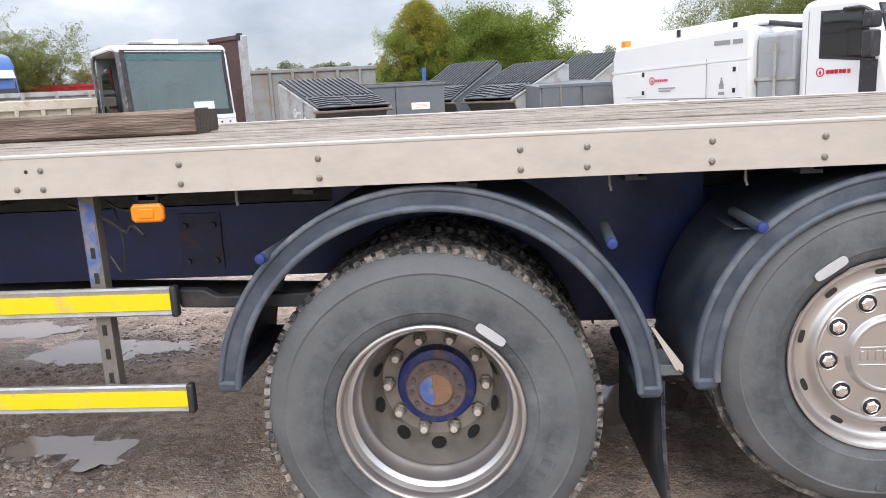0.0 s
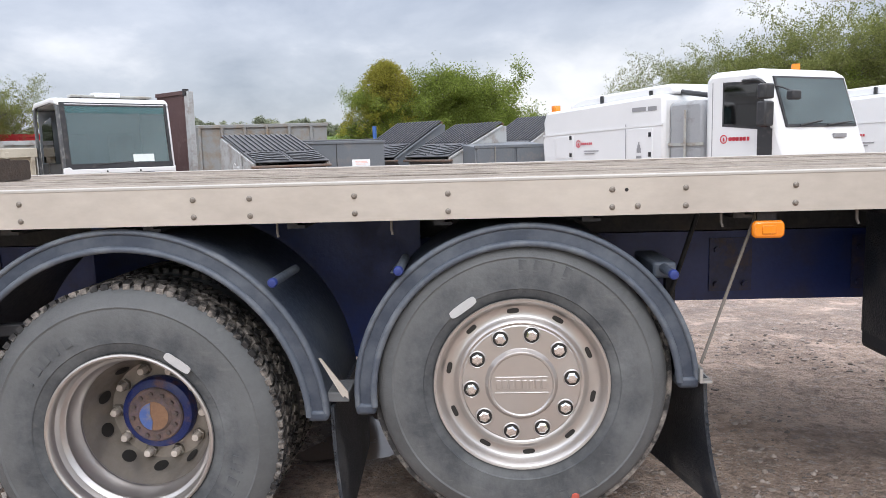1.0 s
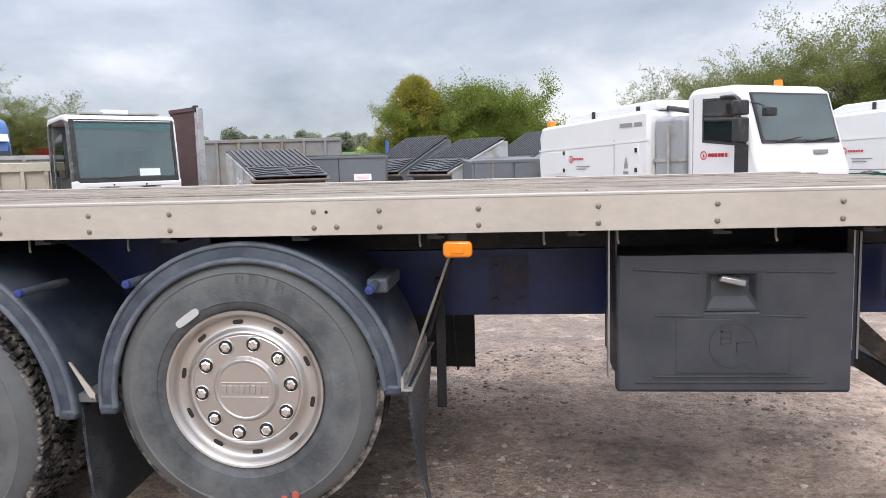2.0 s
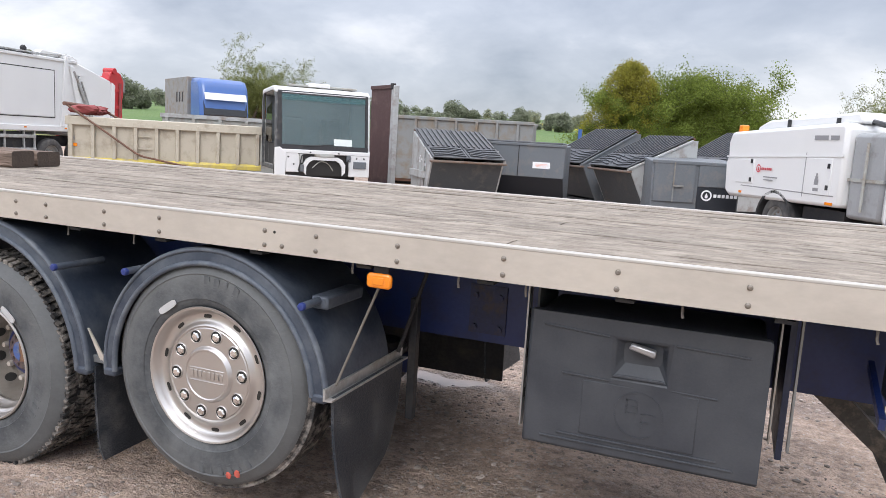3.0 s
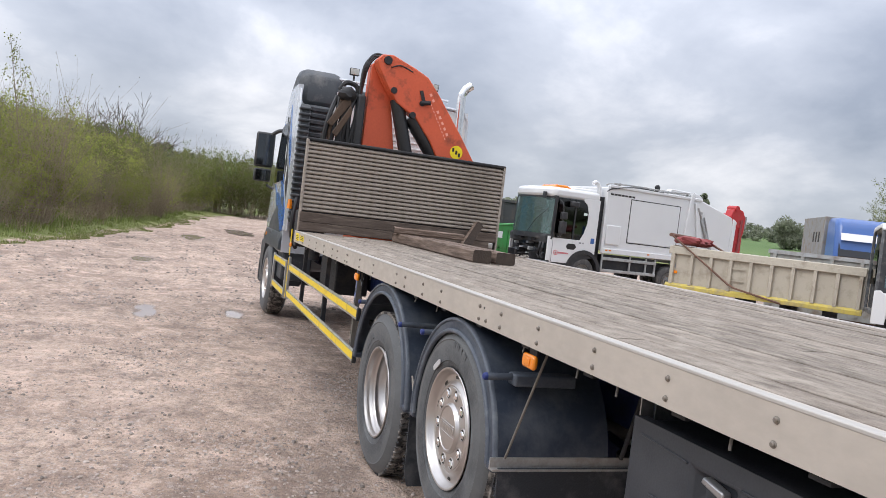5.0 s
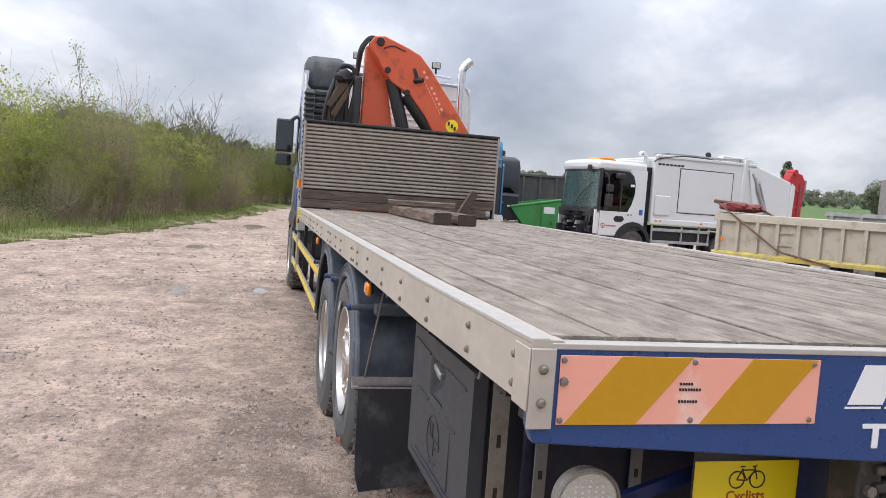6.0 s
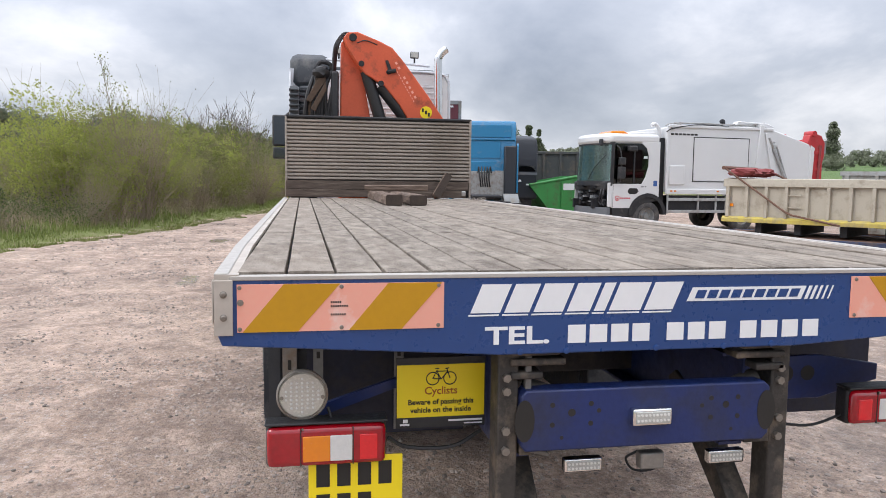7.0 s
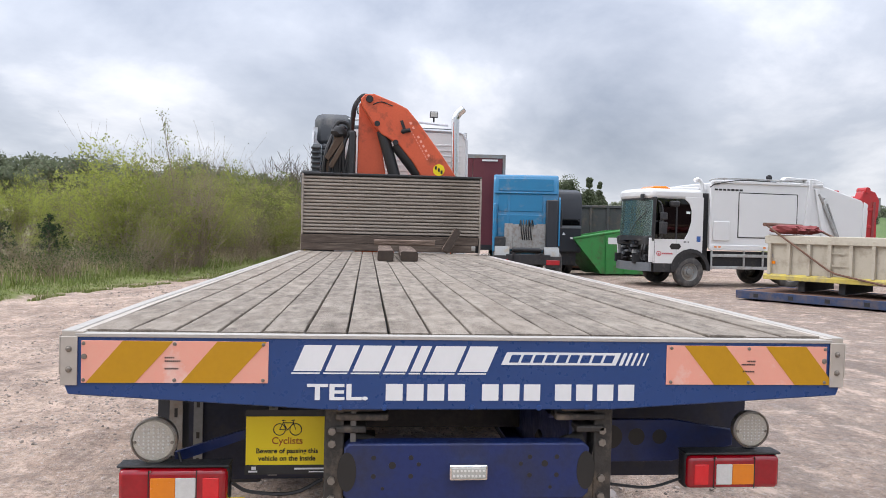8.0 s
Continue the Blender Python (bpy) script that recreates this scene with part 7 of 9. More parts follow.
for y, z in ((3.2, 1.33), (3.35, 1.33), (5.0, 1.33), (6.6, 1.33)):
    part("side_light", bx((.025, y, z), (.045, y + .08, z + .04)), M_amber, bodyr)
part("notice", bx((-.0, 1.88, 1.5), (.004, 2.02, 1.68)), M_navy, cabr)
for z in (.62, 1.02):
    part("side_guard_bar", bx((.0, 3.1, z), (.03, 5.45, z + .10)), M_bin_pale, ref, bevel=.01)
for y in (3.12, 4.3, 5.0, 5.4):
    part("side_guard_post", bx((-.05, y, .6), (.0, y + .05, 1.24)), M_bin_pale, ref)
part("tool_locker", bx((-.6, 3.2, .66), (-.06, 5.4, 1.2)), M_dark, ref)
part("cab_cable", tx(curve([(.01, 3.0, 3.3), (.02, 3.25, 3.42), (.0, 4.2, 3.56), (.0, 5.4, 3.54)]), .02, 6), M_hose, bodyr)

# red bin lift at the tail
LIFT = [(8.76, .9), (8.78, 2.92), (8.70, 3.10), (8.76, 3.34), (8.98, 3.42), (9.26, 3.34), (9.42, 3.08), (9.40, 2.55), (9.34, 2.40), (9.36, .9)]
lift = part("bin_lift", px(LIFT, "x", -.36, -.01), M_red, ref, "red bin lift", bevel=.03)
part("bin_lift", px(LIFT, "x", -2.43, -2.08), M_red, ref, "red bin lift", bevel=.03)
for z in (1.5, 2.1, 2.7):
    part("lift_bar", bx((-.012, 8.92, z), (.02, 9.28, z + .10)), M_red, lift, bevel=.01)
part("lift_cylinder", cx((.02, 9.12, 1.2), (.02, 9.20, 3.0), .045, n=10), M_tarp, lift)
part("lift_knuckle", cx((-.4, 8.92, 3.40), (.03, 8.92, 3.40), .10, n=14), M_red, lift)
part("lift_beam", bx((-1.7, 7.5, 3.30), (-1.45, 9.0, 3.46)), M_red, ref, bevel=.02)
part("lift_beam", bx((-2.2, 8.75, 3.0), (-.2, 9.0, 3.20)), M_red, ref, bevel=.02)
part("lift_ram", tx([(-1.5, 7.4, 3.36), (-1.5, 8.4, 3.52)], .04, 8), M_red, ref)
part("lamp_box", bx((-.30, 9.36, 2.7), (-.02, 9.48, 3.15)), M_skipgrey, lift)
part("hopper_floor", bx((-2.1, 8.65, .9), (-.34, 9.0, 1.6)), M_dark, ref)

# -- tipper body on a blue flat frame: x along it
tip = thing("tipper_body", pose(-12.62, 11.72, 0, 0, 0, 36.5), "cream steel tipper body with yellow lower edge", "tipper body")
L = 4.75
part("shell_side", bx((0, 0, .64), (L, .06, 1.72)), M_tipper, tip)
part("shell_side", bx((0, 2.14, .64), (L, 2.2, 1.72)), M_tipper, tip)
part("end_wall", bx((0, .06, .64), (.06, 2.14, 1.78)), M_tipper, tip)
part("end_wall", bx((L - .06, .06, .64), (L, 2.14, 1.72)), M_tipper, tip)
part("tipper_floor", bx((.06, .06, .62), (L - .06, 2.14, .70)), M_rust, tip)
part("top_rim", px([(-.09, 1.54), (.08, 1.54), (.08, 1.76), (-.07, 1.75)], "x", -.05, L + .02), M_tipper, tip, bevel=.015)
part("top_rim", px([(2.12, 1.66), (2.27, 1.66), (2.27, 1.74), (2.12, 1.76)], "x", -.05, L + .02), M_tipper, tip, bevel=.015)
for i in range(10):
    x = .02 + i * (L - .16) / 9
    part("rib", px([(x, 0), (x + .02, -.085), (x + .10, -.085), (x + .12, 0)], "z", .72, 1.67), M_tipper, tip, bevel=.006)
part("lower_edge", px([(-.10, .58), (.04, .58), (.04, .72), (-.04, .74), (-.10, .68)], "x", -.06, L + .02), M_tip_yellow, tip, "faded yellow lower edge", bevel=.01)
part("lower_edge", bx((-.08, 0, .58), (.0, 2.2, .70)), M_tip_yellow, tip)
part("marker", bx((.06, -.03, 1.0), (.22, -.004, 1.08)), M_amber, tip)
part("marker", bx((.08, -.02, 1.16), (.16, -.004, 1.26)), M_print_grey, tip)
part("ladder_bar", bx((1.52, -.06, 1.0), (1.98, -.03, 1.03)), M_tipper, tip)
part("ladder_bar", bx((1.52, -.06, 1.32), (1.98, -.03, 1.35)), M_tipper, tip)
part("sheet_arm", tx([(-.02, -.14, 2.05), (1.62, -.15, .90), (1.8, -.15, .82), (2.95, -.16, .60)], .026, 8), M_rust, tip, "rusty sheeting arm")
part("sheet_arm", tx([(.25, 2.1, 2.05), (1.0, 2.1, 1.7)], .03, 8), M_rust, tip)
part("sheet_roller", cx((-.02, -.2, 2.05), (-.02, 2.2, 2.05), .05, n=10), M_rust, tip)
b = nb()
for k in range(7):
    blob(b, (.35 + .04 * (k % 2), .1 + .3 * k, 1.93), .20, k, 10, 7, (1.6, 1.2, .6), .25)
part("rolled_sheet", b, M_tarp, tip, "crumpled dark red tarpaulin")
for x in (.8, 1.8, 2.9, 3.9):
    part("support", bx((x, .1, .30), (x + .16, 2.1, .60)), M_dark, tip)
M_rackblue = mat("faded_rack_blue", (0.03, 0.055, 0.135), 0.6, 0, (0.02, 0.035, 0.08), 2, 30, 0.7, 0.04, (0.15, 0.11, 0.08), 0.2, 3)
fl = thing("flat_frame", pose(-13.05, 11.35, 0, 0, 0, 36.5), "blue steel flat rack lying on the ground", "flat rack")
part("frame_side", bx((0, -.55, .05), (6.2, -.47, .26)), M_rackblue, fl, bevel=.01)
part("frame_side", bx((0, 2.2, .05), (6.2, 2.28, .26)), M_rackblue, fl, bevel=.01)
part("frame_end", bx((0, -.47, .05), (.08, 2.2, .26)), M_rackblue, fl, bevel=.01)
part("rack_deck", bx((.08, -.47, .20), (6.2, 2.2, .245)), M_rust, fl)
for x in (.4, 2.0, 3.6, 5.2):
    part("runner", bx((x, -.4, 0), (x + .12, 2.1, .2)), M_dark, fl)
for x in (.5, 1.4, 2.3, 3.2, 4.1, 5.0):
    part("lashing_ring", bx((x, -.565, .10), (x + .12, -.55, .20)), M_dark, fl)

# pale open container behind the tipper
pc = thing("open_container", pose(-13.6, 16.1, 0, 0, 0, 32), "pale grey open-top steel container", "container")
part("side", bx((0, 0, .2), (4.4, .06, 1.95)), M_palebox, pc)
part("side", bx((0, 2.2, .2), (4.4, 2.26, 1.95)), M_palebox, pc)
part("end", bx((0, .06, .2), (.06, 2.2, 1.95)), M_palebox, pc)
part("end", bx((4.34, .06, .2), (4.4, 2.2, 1.95)), M_palebox, pc)
part("rim", bx((-.05, -.06, 1.90), (4.45, .02, 2.02)), M_bin_pale, pc)
part("rim", bx((-.05, 2.24, 1.90), (4.45, 2.32, 2.02)), M_bin_pale, pc)
for k in range(6):
    part("rib", bx((.1 + .8 * k, -.06, .3), (.2 + .8 * k, 0, 1.9)), M_palebox, pc)
part("container_floor", bx((.06, .06, 0), (4.34, 2.2, .22)), M_rust, pc)

# -- stripped lorry cab: x across its front, y runs back
sc = thing("stripped_cab", pose(-7.51, 13.36, .1, 0, 0, 46), "white lorry cab with its front panel removed", "lorry cab")
W_ = 2.46
M_band = hazy_glass("teal_sun_band", (.16, .33, .34), .2, .4)
SIDE_OUT = [(.26, .62), (.02, 1.16), (.17, 2.45), (.22, 2.58), (.34, 2.68), (.62, 2.69), (1.75, 2.64), (1.88, 2.54), (1.92, 2.30), (1.80, .62)]
SIDE_IN = [(.34, .72), (.16, 1.16), (.29, 2.44), (.34, 2.52), (.42, 2.58), (.60, 2.59), (1.68, 2.54), (1.77, 2.46), (1.81, 2.25), (1.72, .72)]
part("cab_side", px(SIDE_OUT, "x", W_ - .05, W_), M_white, sc, bevel=.015)
# the open near side: a dark frame round the doorway
M_cabdark = mat("grimy_cab_edge", (.10, .105, .11), .6, 0, (.06, .062, .066), 5, 40, .6, .02, (.3, .3, .29), .14, 6)
frame_ = nb()
q0 = [[frame_.verts.new((x, y, z)) for y, z in pts] for x in (0, .06) for pts in (SIDE_OUT, SIDE_IN)]
n = len(SIDE_OUT)
for k in range(n):
    m_ = (k + 1) % n
    for a, c in ((0, 1), (1, 3), (3, 2), (2, 0)):
        frame_.faces.new((q0[a][k], q0[a][m_], q0[c][m_], q0[c][k]))
bmesh.ops.recalc_face_normals(frame_, faces=frame_.faces)
part("door_frame", frame_, M_cabdark, sc, "dark bare doorway frame", bevel=.01)
part("roof", px([(.165, 2.53), (.20, 2.62), (.32, 2.70), (.62, 2.715), (1.75, 2.665), (1.90, 2.55), (1.86, 2.48), (1.70, 2.54), (.60, 2.585), (.34, 2.56)], "x", -.01, W_ + .01), M_white, sc, "white cab roof", bevel=.045)
part("cab_back", bx((.08, 1.74, .75), (W_ - .06, 1.80, 2.50)), M_bin_grey, sc)
part("cab_floor", bx((.08, .3, .74), (W_ - .06, 1.74, .84)), M_seat, sc)
part("inner_pillar", px([(.20, 1.16), (.32, 2.44), (.50, 2.50), (.42, 1.16)], "x", .065, .12), M_black, sc)
part("door_glass", px([(.62, 1.30), (.70, 2.30), (1.35, 2.15), (1.45, 1.30)], "x", .02, .03), M_glass_dark, sc)
part("door_post", bx((.07, 1.2, .75), (.12, 1.34, 2.25)), M_skipgrey, sc, bevel=.02)
part("door_card", px([(.45, .74), (.45, 1.28), (1.70, 1.28), (1.70, .74)], "x", .07, .10), M_seat, sc)
screen = [(.03, 1.24), (.19, 2.54)]
part("windscreen", px([(.030, 1.24), (.045, 1.24), (.205, 2.54), (.190, 2.54)], "x", .13, W_ - .13), M_glass_old, sc, "large teal-tinted windscreen")
part("sun_band", px([(.163, 2.37), (.167, 2.37), (.186, 2.525), (.182, 2.525)], "x", .16, W_ - .12), M_band, sc, "teal sun band")
for x0, x1 in ((.05, .16), (W_ - .12, W_ - .05)):
    part("screen_rubber", px([(.012, 1.19), (.05, 1.19), (.212, 2.58), (.172, 2.58)], "x", x0, x1), M_black, sc, bevel=.01)
part("screen_rubber", px([(.004, 1.15), (.06, 1.15), (.07, 1.27), (.018, 1.27)], "x", .05, W_ - .05), M_black, sc)
part("screen_rubber", px([(.175, 2.52), (.22, 2.52), (.23, 2.60), (.185, 2.60)], "x", .05, W_ - .05), M_black, sc)
part("dashboard", px([(.12, .9), (.10, 1.22), (.5, 1.28), (.6, .9)], "x", .13, W_ - .1), M_bin_grey, sc, bevel=.03)
part("seat", bx((.45, 1.1, .85), (.95, 1.6, 1.95)), M_seat, sc, bevel=.08)
part("seat", bx((1.5, 1.1, .85), (2.0, 1.6, 1.95)), M_seat, sc, bevel=.08)
part("paper_notice", px([(.0305, 1.285), (.0345, 1.285), (.0555, 1.455), (.0515, 1.455)], "x", 1.50, 1.98), M_paper, sc, "pale paper in the windscreen")
part("roof_bar", bx((.35, .32, 2.72), (2.15, .58, 2.78)), M_palebox, sc, bevel=.02)
part("roof_bar_lamp", bx((.85, .30, 2.73), (1.42, .60, 2.83)), M_sign_white, sc, bevel=.02)
for x in (.5, 1.95):
    part("bar_foot", bx((x, .36, 2.66), (x + .08, .5, 2.73)), M_black, sc)
# bare front: white pressings round a dark trapezoid hole
part("front_crossbar", bx((.06, -.02, 1.05), (W_ - .02, .06, 1.15)), M_white, sc, bevel=.015)
part("front_side", px([(-.02, .45), (.25, .45), (.27, 1.06), (.10, 1.20), (-.02, 1.18)], "y", -.03, .05), M_white, sc, bevel=.012)
part("front_side", px([(.26, .58), (.60, .58), (.64, .92), (.56, 1.06), (.26, 1.06)], "y", -.01, .05), M_white, sc, bevel=.015)
part("front_side", px([(W_ - .56, .50), (W_, .50), (W_, 1.18), (W_ - .06, 1.14), (W_ - .56, 1.06)], "y", -.01, .05), M_white, sc, bevel=.015)
part("front_cavity", bx((.12, .055, .50), (W_ - .12, .4, 1.06)), M_ink, sc)
part("grille_frame", strip(nb(), None, [[(1.25 + w_, y, z) for w_, z, y in ((a[0], a[1], -.03), (a[0] * 1.17, a[1] + .085, -.03), (a[0] * 1.17, a[1] + .085, .05), (a[0], a[1], .05))] for a in ((-.47, .52), (-.47, .72), (-.40, .84), (-.30, .90), (.30, .90), (.40, .84), (.47, .72), (.47, .52))]), M_white, sc, smooth=0)
for k, (x0, z0, x1, z1) in enumerate(((.60, .82, .68, 1.04), (.62, .60, .72, .78), (1.84, .88, 1.94, 1.05), (1.0, .985, 1.5, 1.05), (2.02, .72, 2.36, .90))):
    part("bracket", bx((x0, -.05, z0), (x1, .06, z1)), (M_palebox, M_bin_grey, M_bin_grey, M_palebox, M_bin_grey)[k], sc, bevel=.012)
for x, z in ((.32, .96), (.46, .78), (.88, 1.09), (1.62, 1.09), (2.1, .98), (2.3, .98), (.12, .8)):
    part("bolt_hole", lx([(0, -.002), (.022, -.002), (.022, .01)], 10), M_ink, sc, at=Matrix.Translation((x, -.022, z)))
for pts in ([(.58, -.02, .62), (.62, -.06, .85), (.66, -.05, 1.0), (.75, -.01, 1.05)], [(.95, .04, .70), (1.15, .03, .86), (1.35, .04, .82), (1.5, .05, .64)], [(1.88, -.02, .65), (1.86, -.06, .9), (1.95, -.02, 1.0)]):
    part("loose_wire", tx(curve(pts), .014, 6), M_palebox if pts[0][0] == .95 else M_hose, sc)
part("wiper", tx([(.7, .0, 1.24), (1.5, .03, 1.30)], .010, 6), M_black, sc)
part("cab_stand", bx((.3, .3, -.07), (W_ - .3, 1.7, .70)), M_dark, sc)

# maroon ribbed panel on a pale post beside the cab
dp = thing("trailer_side", pose(-6.17, 17.26, 0, 0, 0, 52), "dark red ribbed trailer side on pale post", "trailer")
part("post", bx((-.08, -.09, 0), (.08, .10, 3.16)), M_bin_pale, dp, "pale worn post", bevel=.012)
part("panel", bx((-.06, .12, .3), (.02, 1.5, 3.12)), M_maroon, dp)
part("post_cap", bx((-.11, -.02, 3.05), (.0, .12, 3.22)), M_dark, dp, bevel=.01)
for k in range(26):
    part("panel_rib", bx((-.065, .2, .45 + .10 * k), (-.06, 1.46, .50 + .10 * k)), M_maroon, dp)
part("top_bar", bx((-.10, .1, 3.08), (.06, 1.5, 3.18)), M_maroon, dp)
part("base", bx((-.3, -.1, 0), (.3, 1.5, .3)), M_dark, dp)


M_lip = mat("worn_lip_steel", (.20, .165, .14), .7, .1, (.12, .10, .09), 9, 60, .7, .03, (.16, .08, .045), .25, 7)


# -- front-lift bins: x across the front, y runs back
def bin_thing(m, side, label, front, wide=1.88, deep=1.62, high=1.86, lip=1.22, mark=False):
    t = thing("waste_bin", m, label, "waste bin", "front-lift bins")
    prof = [(.10, lip - .06), (.55, .32), (.60, .20), (deep, .20), (deep, high), (deep - .18, high), (.02, lip + .02)]
    for x0, x1 in ((0, .04), (wide - .04, wide)):
        part("side_wall", px(prof, "x", x0, x1), side, t)
    part("front_wall", px([(.10, lip - .06), (.14, lip - .06), (.60, .30), (.55, .30)], "x", .04, wide - .04), front, t)
    part("back_wall", bx((.04, deep - .05, .2), (wide - .04, deep, high - .01)), side, t)
    part("bottom", bx((.04, .58, .18), (wide - .04, deep - .05, .24)), front, t)
    part("front_lip", bx((-.05, -.05, lip - .07), (wide + .05, .10, lip - .01)), M_lip, t, "worn rusty front lip", bevel=.02)
    for x0, x1 in ((-.03, .05), (wide - .05, wide + .03)):
        part("top_edge", px([(.0, lip - .02), (deep - .16, high - .03), (deep - .16, high + .03), (.0, lip + .04)], "x", x0, x1), side, t, bevel=.01)
    # ribbed lid in two leaves
    slope = math.atan2(high - lip, deep - .2)
    for s in (0, 1):
        w2 = wide / 2 - .01
        lid_m = Matrix.Translation((s * (wide / 2 + .005), -.03, lip + .045)) @ Matrix.Rotation(slope, 4, "X")
        ll = math.hypot(high - lip, deep - .2) + .1
        ld = part("lid", bx((.0, 0, 0), (w2, ll, .03)), M_bin_lid, t, "black ribbed plastic lid", bevel=.012, at=lid_m)
        for k in range(7):
            x = .06 + k * (w2 - .12) / 6
            part("lid_rib", bx((x - .022, .80, .028), (x + .022, ll - .04, .062)), M_bin_lid, ld)
        for k in range(5):
            y0 = .06 + .13 * k
            d = .10 if s else -.10
            part("lid_rib", px([(.06, y0 + max(0, d)), (w2 / 2, y0 + max(0, -d)), (w2 - .06, y0 + max(0, d)), (w2 - .06, y0 + max(0, d) + .05), (w2 / 2, y0 + max(0, -d) + .05), (.06, y0 + max(0, d) + .05)], "z", .028, .058), M_bin_lid, ld)
    part("hinge_bar", cx((0, deep - .12, high + .05), (wide, deep - .12, high + .05), .03, n=8), M_rust, t)
    for x0 in (-.09, wide):
        part("fork_pocket", bx((x0, .62, .72), (x0 + .09, deep - .1, .90)), side, t, bevel=.01)
        part("side_rib", bx((x0 + .03, .70, .25), (x0 + .06, .78, 1.5)), side, t)
    for x in (.05, wide - .17):
        part("skid", bx((x, .62, 0), (x + .12, deep, .19)), M_dark, t)
    if mark:
        ring_mark(t, (-.004, .62 + .62, 1.18), .10, ((0, -1, 0), (0, 0, 1), (-1, 0, 0)), M_sign_white)
        flat_bars(t, (-.004, .92, .78 + .24), ((0, -1, 0), (0, 0, 1), (-1, 0, 0)), [(0, 0, .30, .07)], M_sign_white, "number_label")
    return t


bin_thing(pose(-3.72, 14.42, 0, 0, 0, 37), M_bin_pale, "pale grey front-lift bin with closed black lid", M_bin_front, deep=2.25, mark=True)
bin_thing(pose(-.62, 18.25, 0, 0, 0, -50), M_bin_pale, "off-white front-lift bin with rusty lip", M_bin_front, wide=1.95, deep=2.0, high=2.05)
bin_thing(pose(-2.35, 20.0, 0, 0, 0, -44), M_bin_grey, "dark grey front-lift bin with black lid", M_bin_front, wide=1.95, deep=2.0, high=2.2)
bin_thing(pose(1.2, 20.9, 0, 0, 0, -50), M_bin_pale, "pale front-lift bin among the others", M_bin_front, wide=1.95, deep=2.2, high=2.3)
b2 = thing("steel_bin", pose(-3.75, 16.72, 0, 0, 0, 6.5), "dark grey steel bin with a white label", "waste bin", "front-lift bins")
part("bin_face", bx((0, 0, .86), (2.72, .05, 1.72)), M_bin_grey, b2, bevel=.015)
part("bin_shell", px([(.05, .86), (.05, 1.68), (1.5, 1.74), (1.5, .2), (.5, .2)], "x", .02, 2.70), M_bin_grey, b2, bevel=.02)
part("lower_chute", px([(.0, .86), (.05, .86), (.55, .22), (.5, .2)], "x", .02, 2.7), M_darkbody, b2)
part("face_seam", bx((1.48, -.012, .88), (1.50, .0, 1.70)), M_dark, b2)
part("top_edge", bx((-.03, -.03, 1.68), (2.75, .06, 1.75)), M_bin_grey, b2, bevel=.01)
part("white_label", bx((1.88, -.010, 1.10), (2.34, -.002, 1.27)), M_sign_white, b2, "white label with faint print")
flat_bars(b2, (1.9, -.011, 1.10), ((1, 0, 0), (0, 0, 1), (0, -1, 0)), [(.06, .108, .36, .118), (.05, .076, .38, .086), (.08, .044, .34, .052)], M_salmon)
part("lid_strip", bx((.2, .4, 1.73), (2.6, 1.4, 1.80)), M_bin_lid, b2, bevel=.03)
for x in (.1, 2.5):
    part("skid", bx((x, .55, 0), (x + .12, 1.5, .21)), M_dark, b2)
b5 = thing("steel_bin", pose(1.30, 16.15, 0, 0, 0, 19), "grey steel bin with side doors", "waste bin", "front-lift bins")
part("bin_shell", px([(.02, .25), (.02, 1.50), (1.6, 1.62), (1.6, .2), (.3, .2)], "x", 0, 2.1), M_bin_grey, b5, bevel=.02)
part("door", bx((.05, -.02, .55), (1.02, .03, 1.46)), M_bin_grey, b5, bevel=.012)
part("door", bx((1.10, -.02, .95), (2.05, .03, 1.46)), M_bin_grey, b5, bevel=.012)
part("door_bar", bx((.50, -.05, .55), (.53, -.02, 1.5)), M_skipgrey, b5)
part("latch_handle", bx((.50, -.08, .92), (.75, -.05, .96)), M_skipgrey, b5)
part("hinge_line", bx((-.02, -.03, 1.46), (2.12, .03, 1.54)), M_bin_grey, b5, bevel=.01)
ring_mark(b5, (1.32, -.025, .75), .13, ((1, 0, 0), (0, 0, 1), (0, -1, 0)), M_sign_white)
part("lower_chute", bx((1.10, -.004, .25), (2.05, .04, .94)), M_darkbody, b5)
for x in (.05, 1.9):
    part("skid", bx((x, .3, 0), (x + .12, 1.5, .21)), M_dark, b5)

# grey roll-off containers in the background
def rolloff(m, length, high, label, material=M_palebox):
    t = thing("roll_off_container", m, label, "container", "roll-off containers")
    part("side", bx((0, 0, .2), (length, .07, high)), material, t)
    part("side", bx((0, 2.33, .2), (length, 2.4, high)), material, t)
    part("end", bx((0, .07, .2), (.07, 2.33, high)), material, t)
    part("end", bx((length - .07, .07, .2), (length, 2.33, high)), material, t)
    part("container_floor", bx((.07, .07, .1), (length - .07, 2.33, .24)), M_rust, t)
    part("rim", bx((-.05, -.07, high - .06), (length + .05, .05, high + .06)), material, t, bevel=.02)
    part("rim", bx((-.05, 2.35, high - .06), (length + .05, 2.47, high + .06)), material, t, bevel=.02)
    k = 0
    while .05 + k * .75 < length - .1:
        x = .05 + k * .75
        part("rib", px([(x, 0), (x + .03, -.09), (x + .11, -.09), (x + .14, 0)], "z", .25, high - .05), material, t)
        k += 1
    for y in (.3, 2.0):
        part("runner", bx((.1, y, 0), (length - .1, y + .12, .2)), M_dark, t)
    return t


